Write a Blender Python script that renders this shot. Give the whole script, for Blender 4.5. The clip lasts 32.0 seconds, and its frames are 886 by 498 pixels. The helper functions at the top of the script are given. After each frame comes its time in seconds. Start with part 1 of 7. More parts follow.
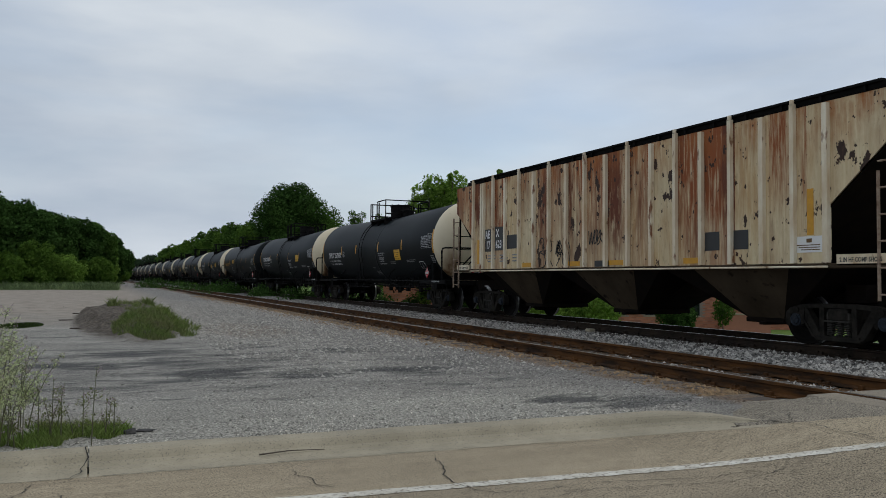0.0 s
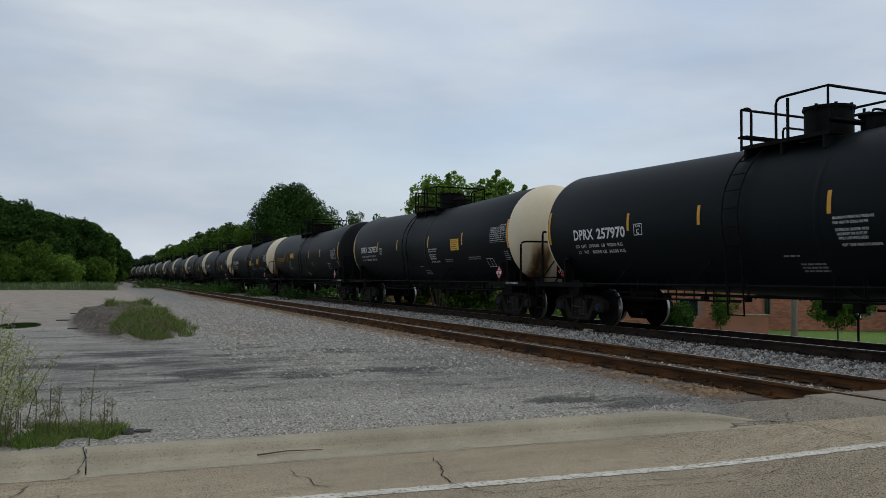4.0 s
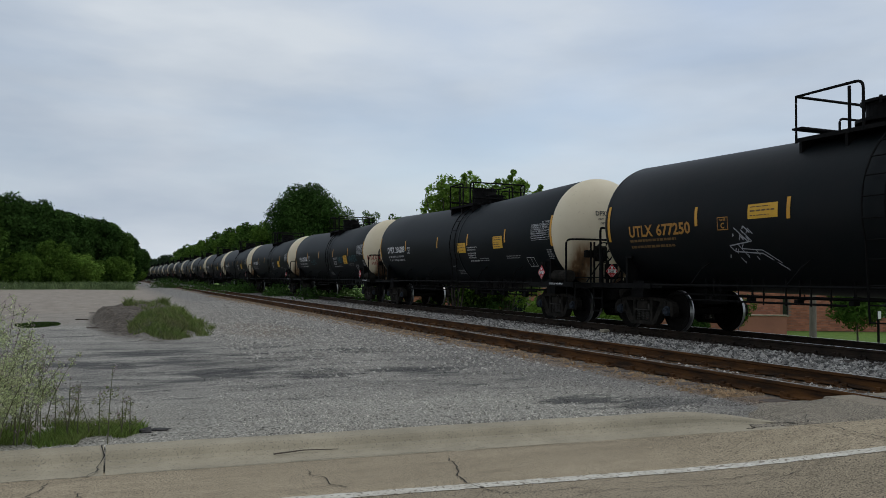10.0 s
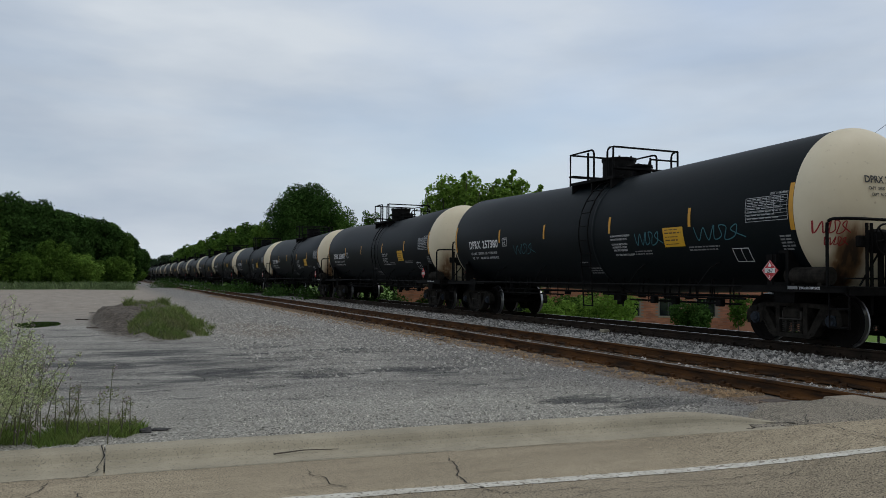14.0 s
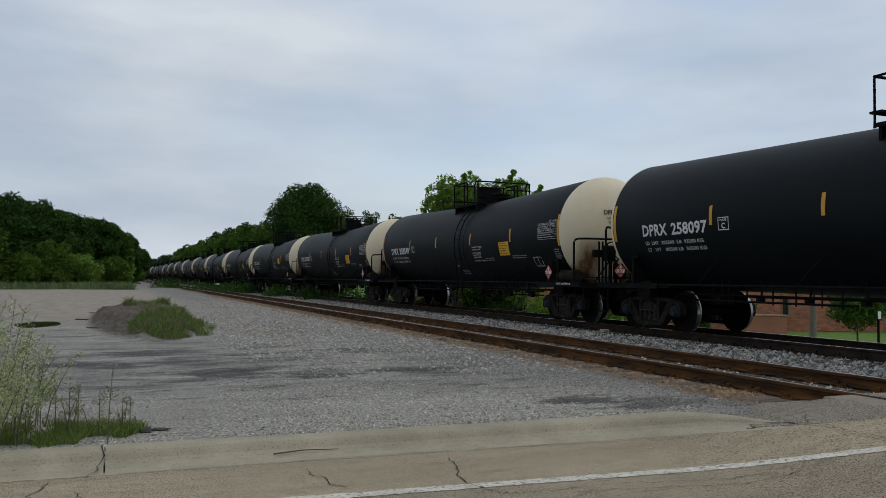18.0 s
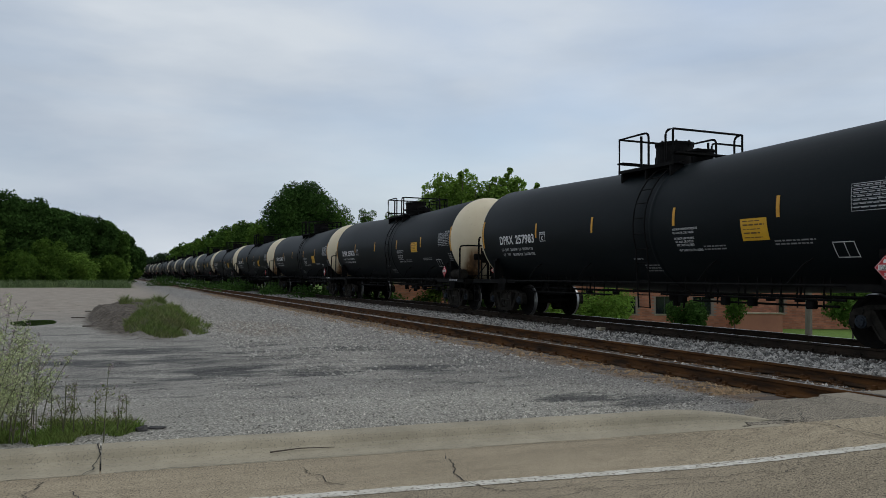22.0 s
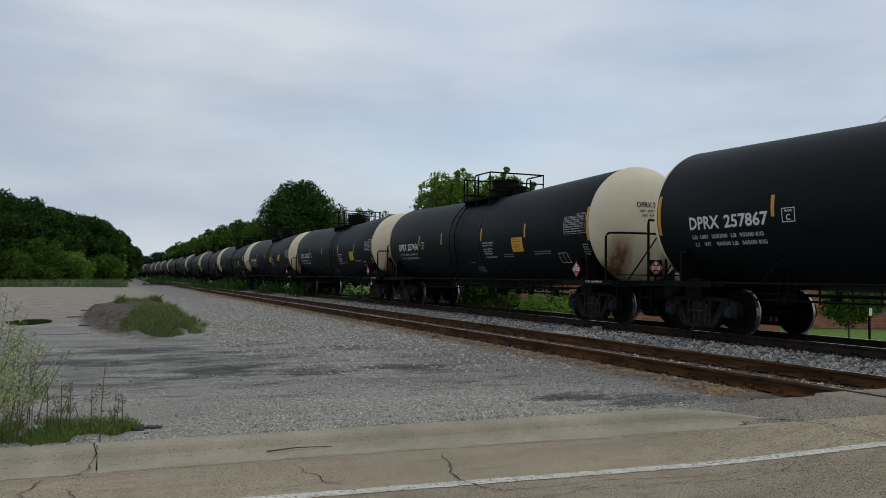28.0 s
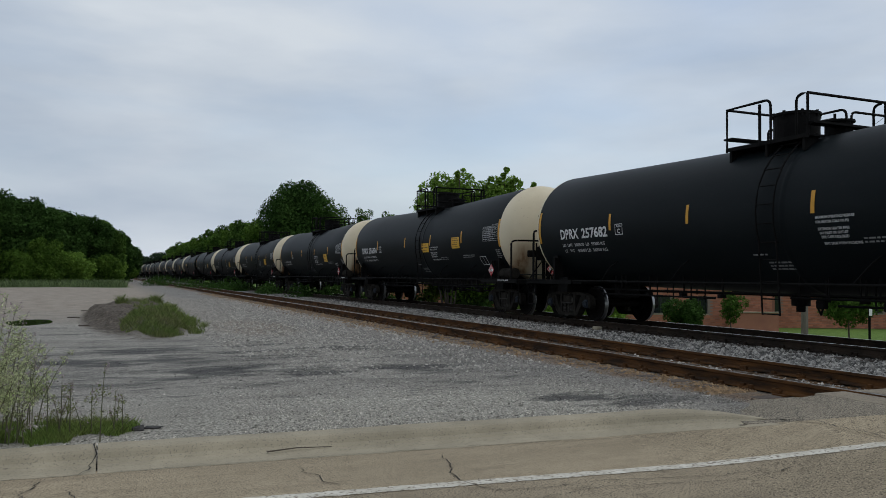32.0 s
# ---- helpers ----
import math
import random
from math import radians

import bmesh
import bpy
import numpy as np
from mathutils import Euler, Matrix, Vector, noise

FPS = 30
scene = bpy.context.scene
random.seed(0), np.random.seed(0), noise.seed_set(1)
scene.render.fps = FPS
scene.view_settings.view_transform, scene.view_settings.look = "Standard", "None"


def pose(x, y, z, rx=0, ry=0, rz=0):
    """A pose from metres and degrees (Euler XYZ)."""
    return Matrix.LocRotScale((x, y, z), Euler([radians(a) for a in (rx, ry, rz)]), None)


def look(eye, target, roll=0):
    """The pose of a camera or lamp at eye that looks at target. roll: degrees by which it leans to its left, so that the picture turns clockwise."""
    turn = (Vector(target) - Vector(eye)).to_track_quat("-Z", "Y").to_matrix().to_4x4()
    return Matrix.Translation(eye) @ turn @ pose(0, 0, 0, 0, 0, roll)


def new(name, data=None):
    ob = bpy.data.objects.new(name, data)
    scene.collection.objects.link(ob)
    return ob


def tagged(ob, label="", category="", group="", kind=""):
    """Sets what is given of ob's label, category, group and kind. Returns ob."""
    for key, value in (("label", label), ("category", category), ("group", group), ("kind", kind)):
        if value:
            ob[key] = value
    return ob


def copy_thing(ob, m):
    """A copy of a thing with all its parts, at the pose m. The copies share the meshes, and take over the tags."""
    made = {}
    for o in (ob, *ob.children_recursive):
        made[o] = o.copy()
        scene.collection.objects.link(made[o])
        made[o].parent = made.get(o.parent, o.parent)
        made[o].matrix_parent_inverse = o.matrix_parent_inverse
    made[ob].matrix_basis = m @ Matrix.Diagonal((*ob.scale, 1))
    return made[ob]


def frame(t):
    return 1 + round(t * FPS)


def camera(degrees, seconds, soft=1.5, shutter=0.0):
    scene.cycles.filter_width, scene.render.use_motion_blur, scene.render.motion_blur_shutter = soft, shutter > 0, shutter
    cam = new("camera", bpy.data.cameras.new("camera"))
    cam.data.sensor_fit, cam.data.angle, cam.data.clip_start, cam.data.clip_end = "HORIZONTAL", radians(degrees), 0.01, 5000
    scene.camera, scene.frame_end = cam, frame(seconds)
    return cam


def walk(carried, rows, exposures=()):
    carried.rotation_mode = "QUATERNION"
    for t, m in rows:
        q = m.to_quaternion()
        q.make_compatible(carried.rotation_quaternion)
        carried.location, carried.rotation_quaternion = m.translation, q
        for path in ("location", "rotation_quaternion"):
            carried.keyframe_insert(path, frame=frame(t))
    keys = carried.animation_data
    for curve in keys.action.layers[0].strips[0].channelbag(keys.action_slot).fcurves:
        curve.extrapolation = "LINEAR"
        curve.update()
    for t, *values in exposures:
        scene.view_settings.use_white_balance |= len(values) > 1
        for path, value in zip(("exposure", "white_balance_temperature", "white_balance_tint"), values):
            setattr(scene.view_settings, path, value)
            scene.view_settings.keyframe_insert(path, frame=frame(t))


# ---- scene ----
import functools

# ---- camera ----
cam = camera(58.15, 32.0, soft=0.55)
EYE = (0.0, 0.0, 1.48)
ROWS = [
    (0, 92.140, -0.463, -23.713),
    (0.5, 92.142, -0.470, -23.802),
    (1, 92.120, -0.487, -23.815),
    (1.5, 92.125, -0.492, -23.837),
    (2, 92.115, -0.507, -23.826),
    (2.5, 92.126, -0.507, -23.820),
    (3, 92.155, -0.484, -23.837),
    (3.5, 92.165, -0.485, -23.854),
    (5.5, 92.127, -0.495, -23.820),
    (6, 92.127, -0.500, -23.823),
    (6.5, 92.176, -0.510, -23.770),
    (7, 92.178, -0.510, -23.745),
    (7.5, 92.186, -0.498, -23.743),
    (8, 92.151, -0.470, -23.730),
    (8.5, 92.155, -0.540, -23.443),
    (9, 92.151, -0.504, -23.147),
    (9.5, 92.149, -0.535, -22.892),
    (10, 92.150, -0.542, -22.726),
    (14.5, 92.149, -0.547, -22.725),
    (16.5, 92.145, -0.539, -22.727),
    (18.5, 92.148, -0.550, -22.726),
    (19, 92.144, -0.533, -22.729),
    (19.5, 92.151, -0.539, -22.726),
    (20, 92.124, -0.498, -22.790),
    (20.5, 92.087, -0.558, -22.879),
    (21, 92.086, -0.556, -22.899),
    (21.5, 92.030, -0.550, -22.913),
    (22, 92.016, -0.530, -22.977),
    (22.5, 91.985, -0.546, -23.023),
    (23, 92.034, -0.505, -23.087),
    (23.5, 92.038, -0.514, -23.087),
    (24, 92.038, -0.493, -23.084),
    (24.5, 92.016, -0.498, -23.118),
    (25, 91.968, -0.507, -23.156),
    (25.5, 91.967, -0.516, -23.149),
    (27.5, 91.957, -0.524, -23.215),
    (28, 91.957, -0.521, -23.218),
    (28.5, 91.920, -0.526, -23.214),
    (29, 91.911, -0.515, -23.213),
    (29.5, 91.924, -0.513, -23.213),
    (31, 91.924, -0.510, -23.213),
    (31.5, 91.971, -0.513, -23.216),
    (32, 91.973, -0.503, -23.214),
]
walk(cam, [(t, pose(*EYE, rx, ry, rz)) for t, rx, ry, rz in ROWS])

# ---- sky, sun, exposure ----
scene.view_settings.exposure = 0.0
world = bpy.data.worlds.new("world")
scene.world = world
world.use_nodes = True


def sky():
    nt = world.node_tree
    nt.nodes.clear()
    N, L = nt.nodes.new, nt.links.new
    out, bg = N("ShaderNodeOutputWorld"), N("ShaderNodeBackground")
    nish = N("ShaderNodeTexSky")
    nish.sky_type, nish.sun_disc = "NISHITA", False
    nish.sun_elevation, nish.sun_rotation = radians(52), radians(75)
    dim = N("ShaderNodeMix")
    dim.data_type, dim.blend_type = "RGBA", "MULTIPLY"
    dim.inputs[0].default_value = 1.0
    L(nish.outputs[0], dim.inputs[6])
    dim.inputs[7].default_value = (0.115, 0.115, 0.115, 1)
    co, mp = N("ShaderNodeTexCoord"), N("ShaderNodeMapping")
    mp.inputs["Scale"].default_value = (1.0, 1.0, 3.6)
    mp.inputs["Location"].default_value = (0.35, 0.1, 0.2)
    L(co.outputs["Generated"], mp.inputs[0])
    n1, n2 = N("ShaderNodeTexNoise"), N("ShaderNodeTexNoise")
    n1.inputs["Scale"].default_value, n1.inputs["Detail"].default_value = 1.7, 7
    n1.inputs["Roughness"].default_value, n1.inputs["Distortion"].default_value = 0.48, 0.5
    n2.inputs["Scale"].default_value, n2.inputs["Detail"].default_value = 2.6, 5
    L(mp.outputs[0], n1.inputs[0])
    L(mp.outputs[0], n2.inputs[0])
    cover, shade = N("ShaderNodeValToRGB"), N("ShaderNodeValToRGB")
    cover.color_ramp.elements[0].position, cover.color_ramp.elements[1].position = 0.26, 0.54
    cover.color_ramp.elements[0].color = (0.45, 0.45, 0.45, 1)
    shade.color_ramp.elements[0].position, shade.color_ramp.elements[1].position = 0.34, 0.66
    shade.color_ramp.elements[0].color = (0.43, 0.50, 0.595, 1)
    shade.color_ramp.elements[1].color = (0.635, 0.69, 0.752, 1)
    L(n1.outputs[0], cover.inputs[0])
    L(n2.outputs[0], shade.inputs[0])
    mix = N("ShaderNodeMix")
    mix.data_type = "RGBA"
    L(cover.outputs[0], mix.inputs[0])
    L(dim.outputs[2], mix.inputs[6])
    L(shade.outputs[0], mix.inputs[7])
    L(mix.outputs[2], bg.inputs[0])
    bg.inputs[1].default_value = 1.0
    L(bg.outputs[0], out.inputs[0])


sky()
sun = new("sun", bpy.data.lights.new("sun", "SUN"))
sun.data.energy, sun.data.angle, sun.data.color = 0.7, radians(25), (1.0, 0.96, 0.9)
sun.matrix_world = look((0, 0, 60), (0 - 60 * 0.55, 0 + 60 * 0.28, 0))

# ---- materials ----
MATS = {}


def mat(name, base, rough=0.7, metal=0.0, tint=None, scale=3.0, amount=0.5, bump=0.0, bump_scale=60.0, spread=0.0, coords="Object", sheen=None, stretch=(1, 1, 1), fine=None, thin=0.0, cracks=None):
    """base: colour; tint: second colour that noise of that scale mixes in; fine: (colour, scale, low, high) speckle; spread: random value per object or island."""
    if name in MATS:
        return MATS[name]
    m = bpy.data.materials.new(name)
    m.use_nodes = True
    nt = m.node_tree
    N, L = nt.nodes.new, nt.links.new
    b = nt.nodes["Principled BSDF"]
    b.inputs["Roughness"].default_value, b.inputs["Metallic"].default_value = rough, metal
    if sheen is not None:
        b.inputs["Specular IOR Level"].default_value = sheen
    co, mp = N("ShaderNodeTexCoord"), N("ShaderNodeMapping")
    mp.inputs["Scale"].default_value = stretch
    L(co.outputs[coords], mp.inputs[0])
    col = N("ShaderNodeRGB").outputs[0]
    col.default_value = (*base, 1)
    if tint:
        n = N("ShaderNodeTexNoise")
        n.inputs["Scale"].default_value, n.inputs["Detail"].default_value, n.inputs["Roughness"].default_value = scale, 8, 0.62
        L(mp.outputs[0], n.inputs[0])
        r = N("ShaderNodeMapRange")
        r.inputs[1].default_value, r.inputs[2].default_value, r.inputs[4].default_value = 0.36, 0.66, amount
        L(n.outputs[0], r.inputs[0])
        mx = N("ShaderNodeMix")
        mx.data_type = "RGBA"
        L(r.outputs[0], mx.inputs[0])
        L(col, mx.inputs[6])
        mx.inputs[7].default_value = (*tint, 1)
        col = mx.outputs[2]
    if fine:
        n = N("ShaderNodeTexNoise")
        n.inputs["Scale"].default_value, n.inputs["Detail"].default_value = fine[1], 4
        L(mp.outputs[0], n.inputs[0])
        r = N("ShaderNodeMapRange")
        r.inputs[1].default_value, r.inputs[2].default_value = fine[2], fine[3]
        L(n.outputs[0], r.inputs[0])
        mx = N("ShaderNodeMix")
        mx.data_type = "RGBA"
        L(r.outputs[0], mx.inputs[0])
        L(col, mx.inputs[6])
        mx.inputs[7].default_value = (*fine[0], 1)
        col = mx.outputs[2]
    if cracks:
        # hairline cracks: (scale, width, colour)
        wob, vor, msk = N("ShaderNodeTexNoise"), N("ShaderNodeTexVoronoi"), N("ShaderNodeTexNoise")
        wob.inputs["Scale"].default_value, wob.inputs["Detail"].default_value = cracks[0] * 2.2, 6
        va = N("ShaderNodeVectorMath")
        va.operation = "MULTIPLY_ADD"
        L(wob.outputs["Color"], va.inputs[0])
        va.inputs[1].default_value = (0.4 / cracks[0],) * 3
        L(mp.outputs[0], wob.inputs[0])
        L(mp.outputs[0], va.inputs[2])
        vor.feature = "DISTANCE_TO_EDGE"
        vor.inputs["Scale"].default_value = cracks[0]
        L(va.outputs[0], vor.inputs[0])
        msk.inputs["Scale"].default_value = cracks[0] * 0.8
        L(mp.outputs[0], msk.inputs[0])
        mr = N("ShaderNodeMapRange")
        mr.inputs[1].default_value, mr.inputs[2].default_value, mr.inputs[3].default_value, mr.inputs[4].default_value = 0.52, 0.66, 0.0, cracks[1] * cracks[0]
        L(msk.outputs[0], mr.inputs[0])
        df = N("ShaderNodeMath")
        df.operation = "LESS_THAN"
        L(vor.outputs["Distance"], df.inputs[0])
        L(mr.outputs[0], df.inputs[1])
        mx = N("ShaderNodeMix")
        mx.data_type = "RGBA"
        L(df.outputs[0], mx.inputs[0])
        L(col, mx.inputs[6])
        mx.inputs[7].default_value = (*cracks[2], 1)
        col = mx.outputs[2]
    if spread:
        src = N("ShaderNodeNewGeometry").outputs["Random Per Island"] if spread > 0 else N("ShaderNodeObjectInfo").outputs["Random"]
        r = N("ShaderNodeMapRange")
        r.inputs[3].default_value, r.inputs[4].default_value = 1 - abs(spread), 1 + abs(spread)
        L(src, r.inputs[0])
        hs = N("ShaderNodeHueSaturation")
        L(r.outputs[0], hs.inputs["Value"])
        L(col, hs.inputs["Color"])
        col = hs.outputs[0]
    L(col, b.inputs["Base Color"])
    if bump:
        n = N("ShaderNodeTexNoise")
        n.inputs["Scale"].default_value, n.inputs["Detail"].default_value = bump_scale, 5
        L(mp.outputs[0], n.inputs[0])
        bp = N("ShaderNodeBump")
        bp.inputs["Strength"].default_value, bp.inputs["Distance"].default_value = min(1.0, bump), 0.02
        L(n.outputs[0], bp.inputs["Height"])
        L(bp.outputs[0], b.inputs["Normal"])
    if thin:
        # light that comes through a leaf
        tr, ms = N("ShaderNodeBsdfTranslucent"), N("ShaderNodeMixShader")
        ms.inputs[0].default_value = thin
        L(col, tr.inputs[0])
        L(b.outputs[0], ms.inputs[1])
        L(tr.outputs[0], ms.inputs[2])
        L(ms.outputs[0], nt.nodes["Material Output"].inputs[0])
    MATS[name] = m
    return m


BLACK = mat("tank black paint", (0.0036, 0.006, 0.0071), 0.5, sheen=0.1, tint=(0.0066, 0.0096, 0.0112), scale=0.9, amount=0.8, bump=0.08, bump_scale=7, stretch=(1, 0.35, 1), fine=((0.012, 0.012, 0.012), 30, 0.6, 0.8))
BLACK2 = mat("glossier tank paint", (0.0042, 0.0062, 0.007), 0.48, sheen=0.11, tint=(0.0075, 0.0075, 0.008), scale=1.2, amount=0.8, bump=0.08, bump_scale=7)
CREAM = mat("cream head paint", (0.68, 0.595, 0.43), 0.55, tint=(0.61, 0.52, 0.36), scale=1.1, amount=0.7, fine=((0.45, 0.36, 0.25), 9, 0.66, 0.8), bump=0.05, bump_scale=9)
STEEL = mat("dirty black steel", (0.0038, 0.0038, 0.0038), 0.75, sheen=0.08, tint=(0.012, 0.011, 0.0105), scale=5, amount=0.7, bump=0.2, bump_scale=40)
GRIME = mat("truck grime", (0.013, 0.012, 0.0105), 0.9, sheen=0.04, tint=(0.036, 0.032, 0.027), scale=7, amount=0.8, bump=0.35, bump_scale=45)
WHEEL = mat("wheel steel", (0.009, 0.008, 0.0075), 0.85, 0.0, sheen=0.03, tint=(0.006, 0.0055, 0.005), scale=6, bump=0.1)
TREAD = mat("polished tread", (0.35, 0.35, 0.35), 0.35, 1.0)
CAP = mat("blue bearing cap", (0.03, 0.038, 0.05), 0.7, sheen=0.1, tint=(0.02, 0.022, 0.025), scale=12, amount=0.8)
YELLOW = mat("yellow reflector", (0.62, 0.30, 0.012), 0.5, tint=(0.45, 0.22, 0.02), scale=9, amount=0.6)
YLABEL = mat("yellow notice", (0.66, 0.36, 0.01), 0.5, tint=(0.5, 0.27, 0.02), scale=7, amount=0.5)
INK = mat("printed ink", (0.12, 0.06, 0.012), 0.6)
LETTER = mat("stencil white", (0.72, 0.72, 0.72), 0.6, tint=(0.4, 0.4, 0.4), scale=8, amount=0.7)
FAINT = mat("faded stencil", (0.26, 0.26, 0.26), 0.7, tint=(0.12, 0.12, 0.12), scale=10, amount=0.8)
DIMAMBER = mat("faded amber stencil", (0.15, 0.08, 0.015), 0.7, tint=(0.07, 0.035, 0.01), scale=9, amount=0.8)
AMBER = mat("amber stencil", (0.42, 0.2, 0.02), 0.6, tint=(0.25, 0.11, 0.02), scale=9, amount=0.7)
DARKLET = mat("dark stencil", (0.03, 0.03, 0.03), 0.6)
RED = mat("placard red", (0.52, 0.012, 0.022), 0.5, tint=(0.3, 0.03, 0.03), scale=12, amount=0.5)
PWHITE = mat("placard white", (0.75, 0.75, 0.73), 0.5)
SPRAYW = mat("pale spray paint", (0.3, 0.31, 0.33), 0.7)
SPRAYB = mat("teal spray paint", (0.03, 0.14, 0.17), 0.7)
SPRAYR = mat("red spray paint", (0.3, 0.02, 0.02), 0.7)
SPRAYK = mat("black spray paint", (0.012, 0.012, 0.012), 0.6)
RAILRUST = mat("rusted rail", (0.026, 0.014, 0.007), 0.85, sheen=0.2, tint=(0.15, 0.062, 0.016), scale=3, amount=0.75, stretch=(1, 0.5, 3), bump=0.3, bump_scale=50, coords="Object")
RAILDARK = mat("grimy rail", (0.016, 0.012, 0.009), 0.85, sheen=0.15, tint=(0.04, 0.027, 0.018), scale=3, amount=0.8, bump=0.2, bump_scale=50)
RAILTOP = mat("worn rail head", (0.52, 0.50, 0.48), 0.32, 0.9, tint=(0.2, 0.17, 0.15), scale=5, amount=0.6)
RAILTOPR = mat("lightly rusted rail head", (0.58, 0.57, 0.56), 0.28, 0.9, tint=(0.3, 0.24, 0.19), scale=7, amount=0.5)
TIE = mat("creosoted tie", (0.05, 0.038, 0.03), 0.9, tint=(0.10, 0.08, 0.065), scale=6, amount=0.8, bump=0.5, bump_scale=30, spread=-0.25, stretch=(0.4, 3, 3))
STONE = mat("ballast stone", (0.37, 0.345, 0.31), 0.9, spread=0.75, tint=(0.19, 0.175, 0.155), scale=14, amount=0.7)
RUSTSTONE = mat("rust-brown track fines", (0.19, 0.095, 0.036), 0.95, spread=0.6, tint=(0.06, 0.032, 0.015), scale=6, amount=0.9)
SHOULDER = mat("grey shoulder stone", (0.36, 0.338, 0.30), 0.9, spread=0.55, tint=(0.22, 0.205, 0.18), scale=14, amount=0.7)
STONER = mat("rusty ballast stone", (0.27, 0.185, 0.105), 0.9, spread=0.5, tint=(0.15, 0.085, 0.035), scale=5, amount=0.9)
CONC = mat("weathered concrete", (0.385, 0.335, 0.24), 0.9, tint=(0.26, 0.226, 0.158), scale=1.6, amount=0.9, fine=((0.15, 0.13, 0.1), 60, 0.56, 0.74), bump=0.3, bump_scale=60)
PAINT = mat("worn white road paint", (0.64, 0.61, 0.53), 0.85, tint=(0.42, 0.38, 0.30), scale=7, amount=0.9, fine=((0.22, 0.185, 0.14), 34, 0.55, 0.62))
PANELC = mat("dirty crossing concrete", (0.30, 0.255, 0.19), 0.9, tint=(0.19, 0.16, 0.12), scale=2.5, amount=0.9, fine=((0.09, 0.075, 0.055), 90, 0.5, 0.7), bump=0.3, bump_scale=70)
# dark colour for cracks and the shade inside them
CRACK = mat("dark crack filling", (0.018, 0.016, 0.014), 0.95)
BARK = mat("bark", (0.07, 0.055, 0.042), 0.95, tint=(0.12, 0.10, 0.08), scale=6, amount=0.8, bump=0.6, bump_scale=25, stretch=(3, 3, 0.6))
LEAF_D = mat("dark foliage", (0.058, 0.115, 0.026), 0.8, tint=(0.022, 0.052, 0.012), scale=0.35, amount=0.9, spread=0.5, sheen=0.04, thin=0.3)
LEAF_M = mat("mid foliage", (0.09, 0.165, 0.032), 0.8, tint=(0.036, 0.078, 0.015), scale=0.5, amount=0.9, spread=0.5, sheen=0.04, thin=0.35)
LEAF_L = mat("light foliage", (0.11, 0.19, 0.03), 0.75, tint=(0.06, 0.12, 0.02), scale=0.9, amount=0.9, spread=0.45, sheen=0.05, thin=0.45)
LEAF_F = mat("distant foliage", (0.045, 0.075, 0.035), 0.8, tint=(0.03, 0.055, 0.027), scale=0.3, amount=0.9, spread=0.4, sheen=0.03, thin=0.3)
LEAF_Y = mat("young foliage", (0.21, 0.33, 0.06), 0.75, tint=(0.125, 0.22, 0.04), scale=0.9, amount=0.9, spread=0.45, sheen=0.05, thin=0.5)
GRASS = mat("grass blades", (0.15, 0.25, 0.05), 0.7, spread=0.5, tint=(0.20, 0.20, 0.08), scale=1.5, amount=0.8, sheen=0.05, thin=0.3)
DRYGRASS = mat("pale weeds", (0.56, 0.58, 0.36), 0.75, spread=0.5, tint=(0.34, 0.42, 0.17), scale=2.5, amount=0.9, sheen=0.05, thin=0.5)
WEEDLEAF = mat("sparse weed leaves", (0.16, 0.20, 0.07), 0.8, spread=0.5, tint=(0.22, 0.20, 0.10), scale=3, amount=0.8, sheen=0.05, thin=0.4)
FLOWER = mat("mauve seed heads", (0.36, 0.28, 0.30), 0.8, spread=0.4)
BRICKM = mat("red brick", (0.34, 0.145, 0.092), 0.9, tint=(0.25, 0.105, 0.072), scale=1.2, amount=0.7, spread=-0.18, bump=0.2, bump_scale=30)
GLASSD = mat("dark window glass", (0.012, 0.015, 0.018), 0.08, sheen=0.6)
FRAME = mat("dark window frame", (0.04, 0.04, 0.04), 0.5)
WOODG = mat("weathered pole wood", (0.20, 0.17, 0.14), 0.9, tint=(0.12, 0.10, 0.085), scale=5, amount=0.8, bump=0.5, bump_scale=25, stretch=(3, 3, 0.4))


# ---- mesh helpers ----
def mesh_ob(name, verts, faces, material, parent=None, label="", smooth=False):
    me = bpy.data.meshes.new(name)
    me.from_pydata([tuple(v) for v in verts], [], [tuple(f) for f in faces])
    for m in material if isinstance(material, (list, tuple)) else [material]:
        me.materials.append(m)
    if smooth:
        me.polygons.foreach_set("use_smooth", [True] * len(me.polygons))
    me.update()
    ob = new(name, me)
    if parent:
        ob.parent = parent
    if label:
        ob["label"] = label
    if name in ("lettering", "number"):
        tagged(ob, label, kind="stuff")
    return ob


def part(name, bm, material, parent=None, label="", smooth=False):
    me = bpy.data.meshes.new(name)
    bm.to_mesh(me)
    bm.free()
    for m in material if isinstance(material, (list, tuple)) else [material]:
        me.materials.append(m)
    if smooth:
        me.polygons.foreach_set("use_smooth", [True] * len(me.polygons))
    ob = new(name, me)
    if parent:
        ob.parent = parent
    if label:
        ob["label"] = label
    return ob


def empty(name, m=None):
    ob = new(name)
    ob.empty_display_size = 0.3
    if m is not None:
        ob.matrix_basis = m
    return ob


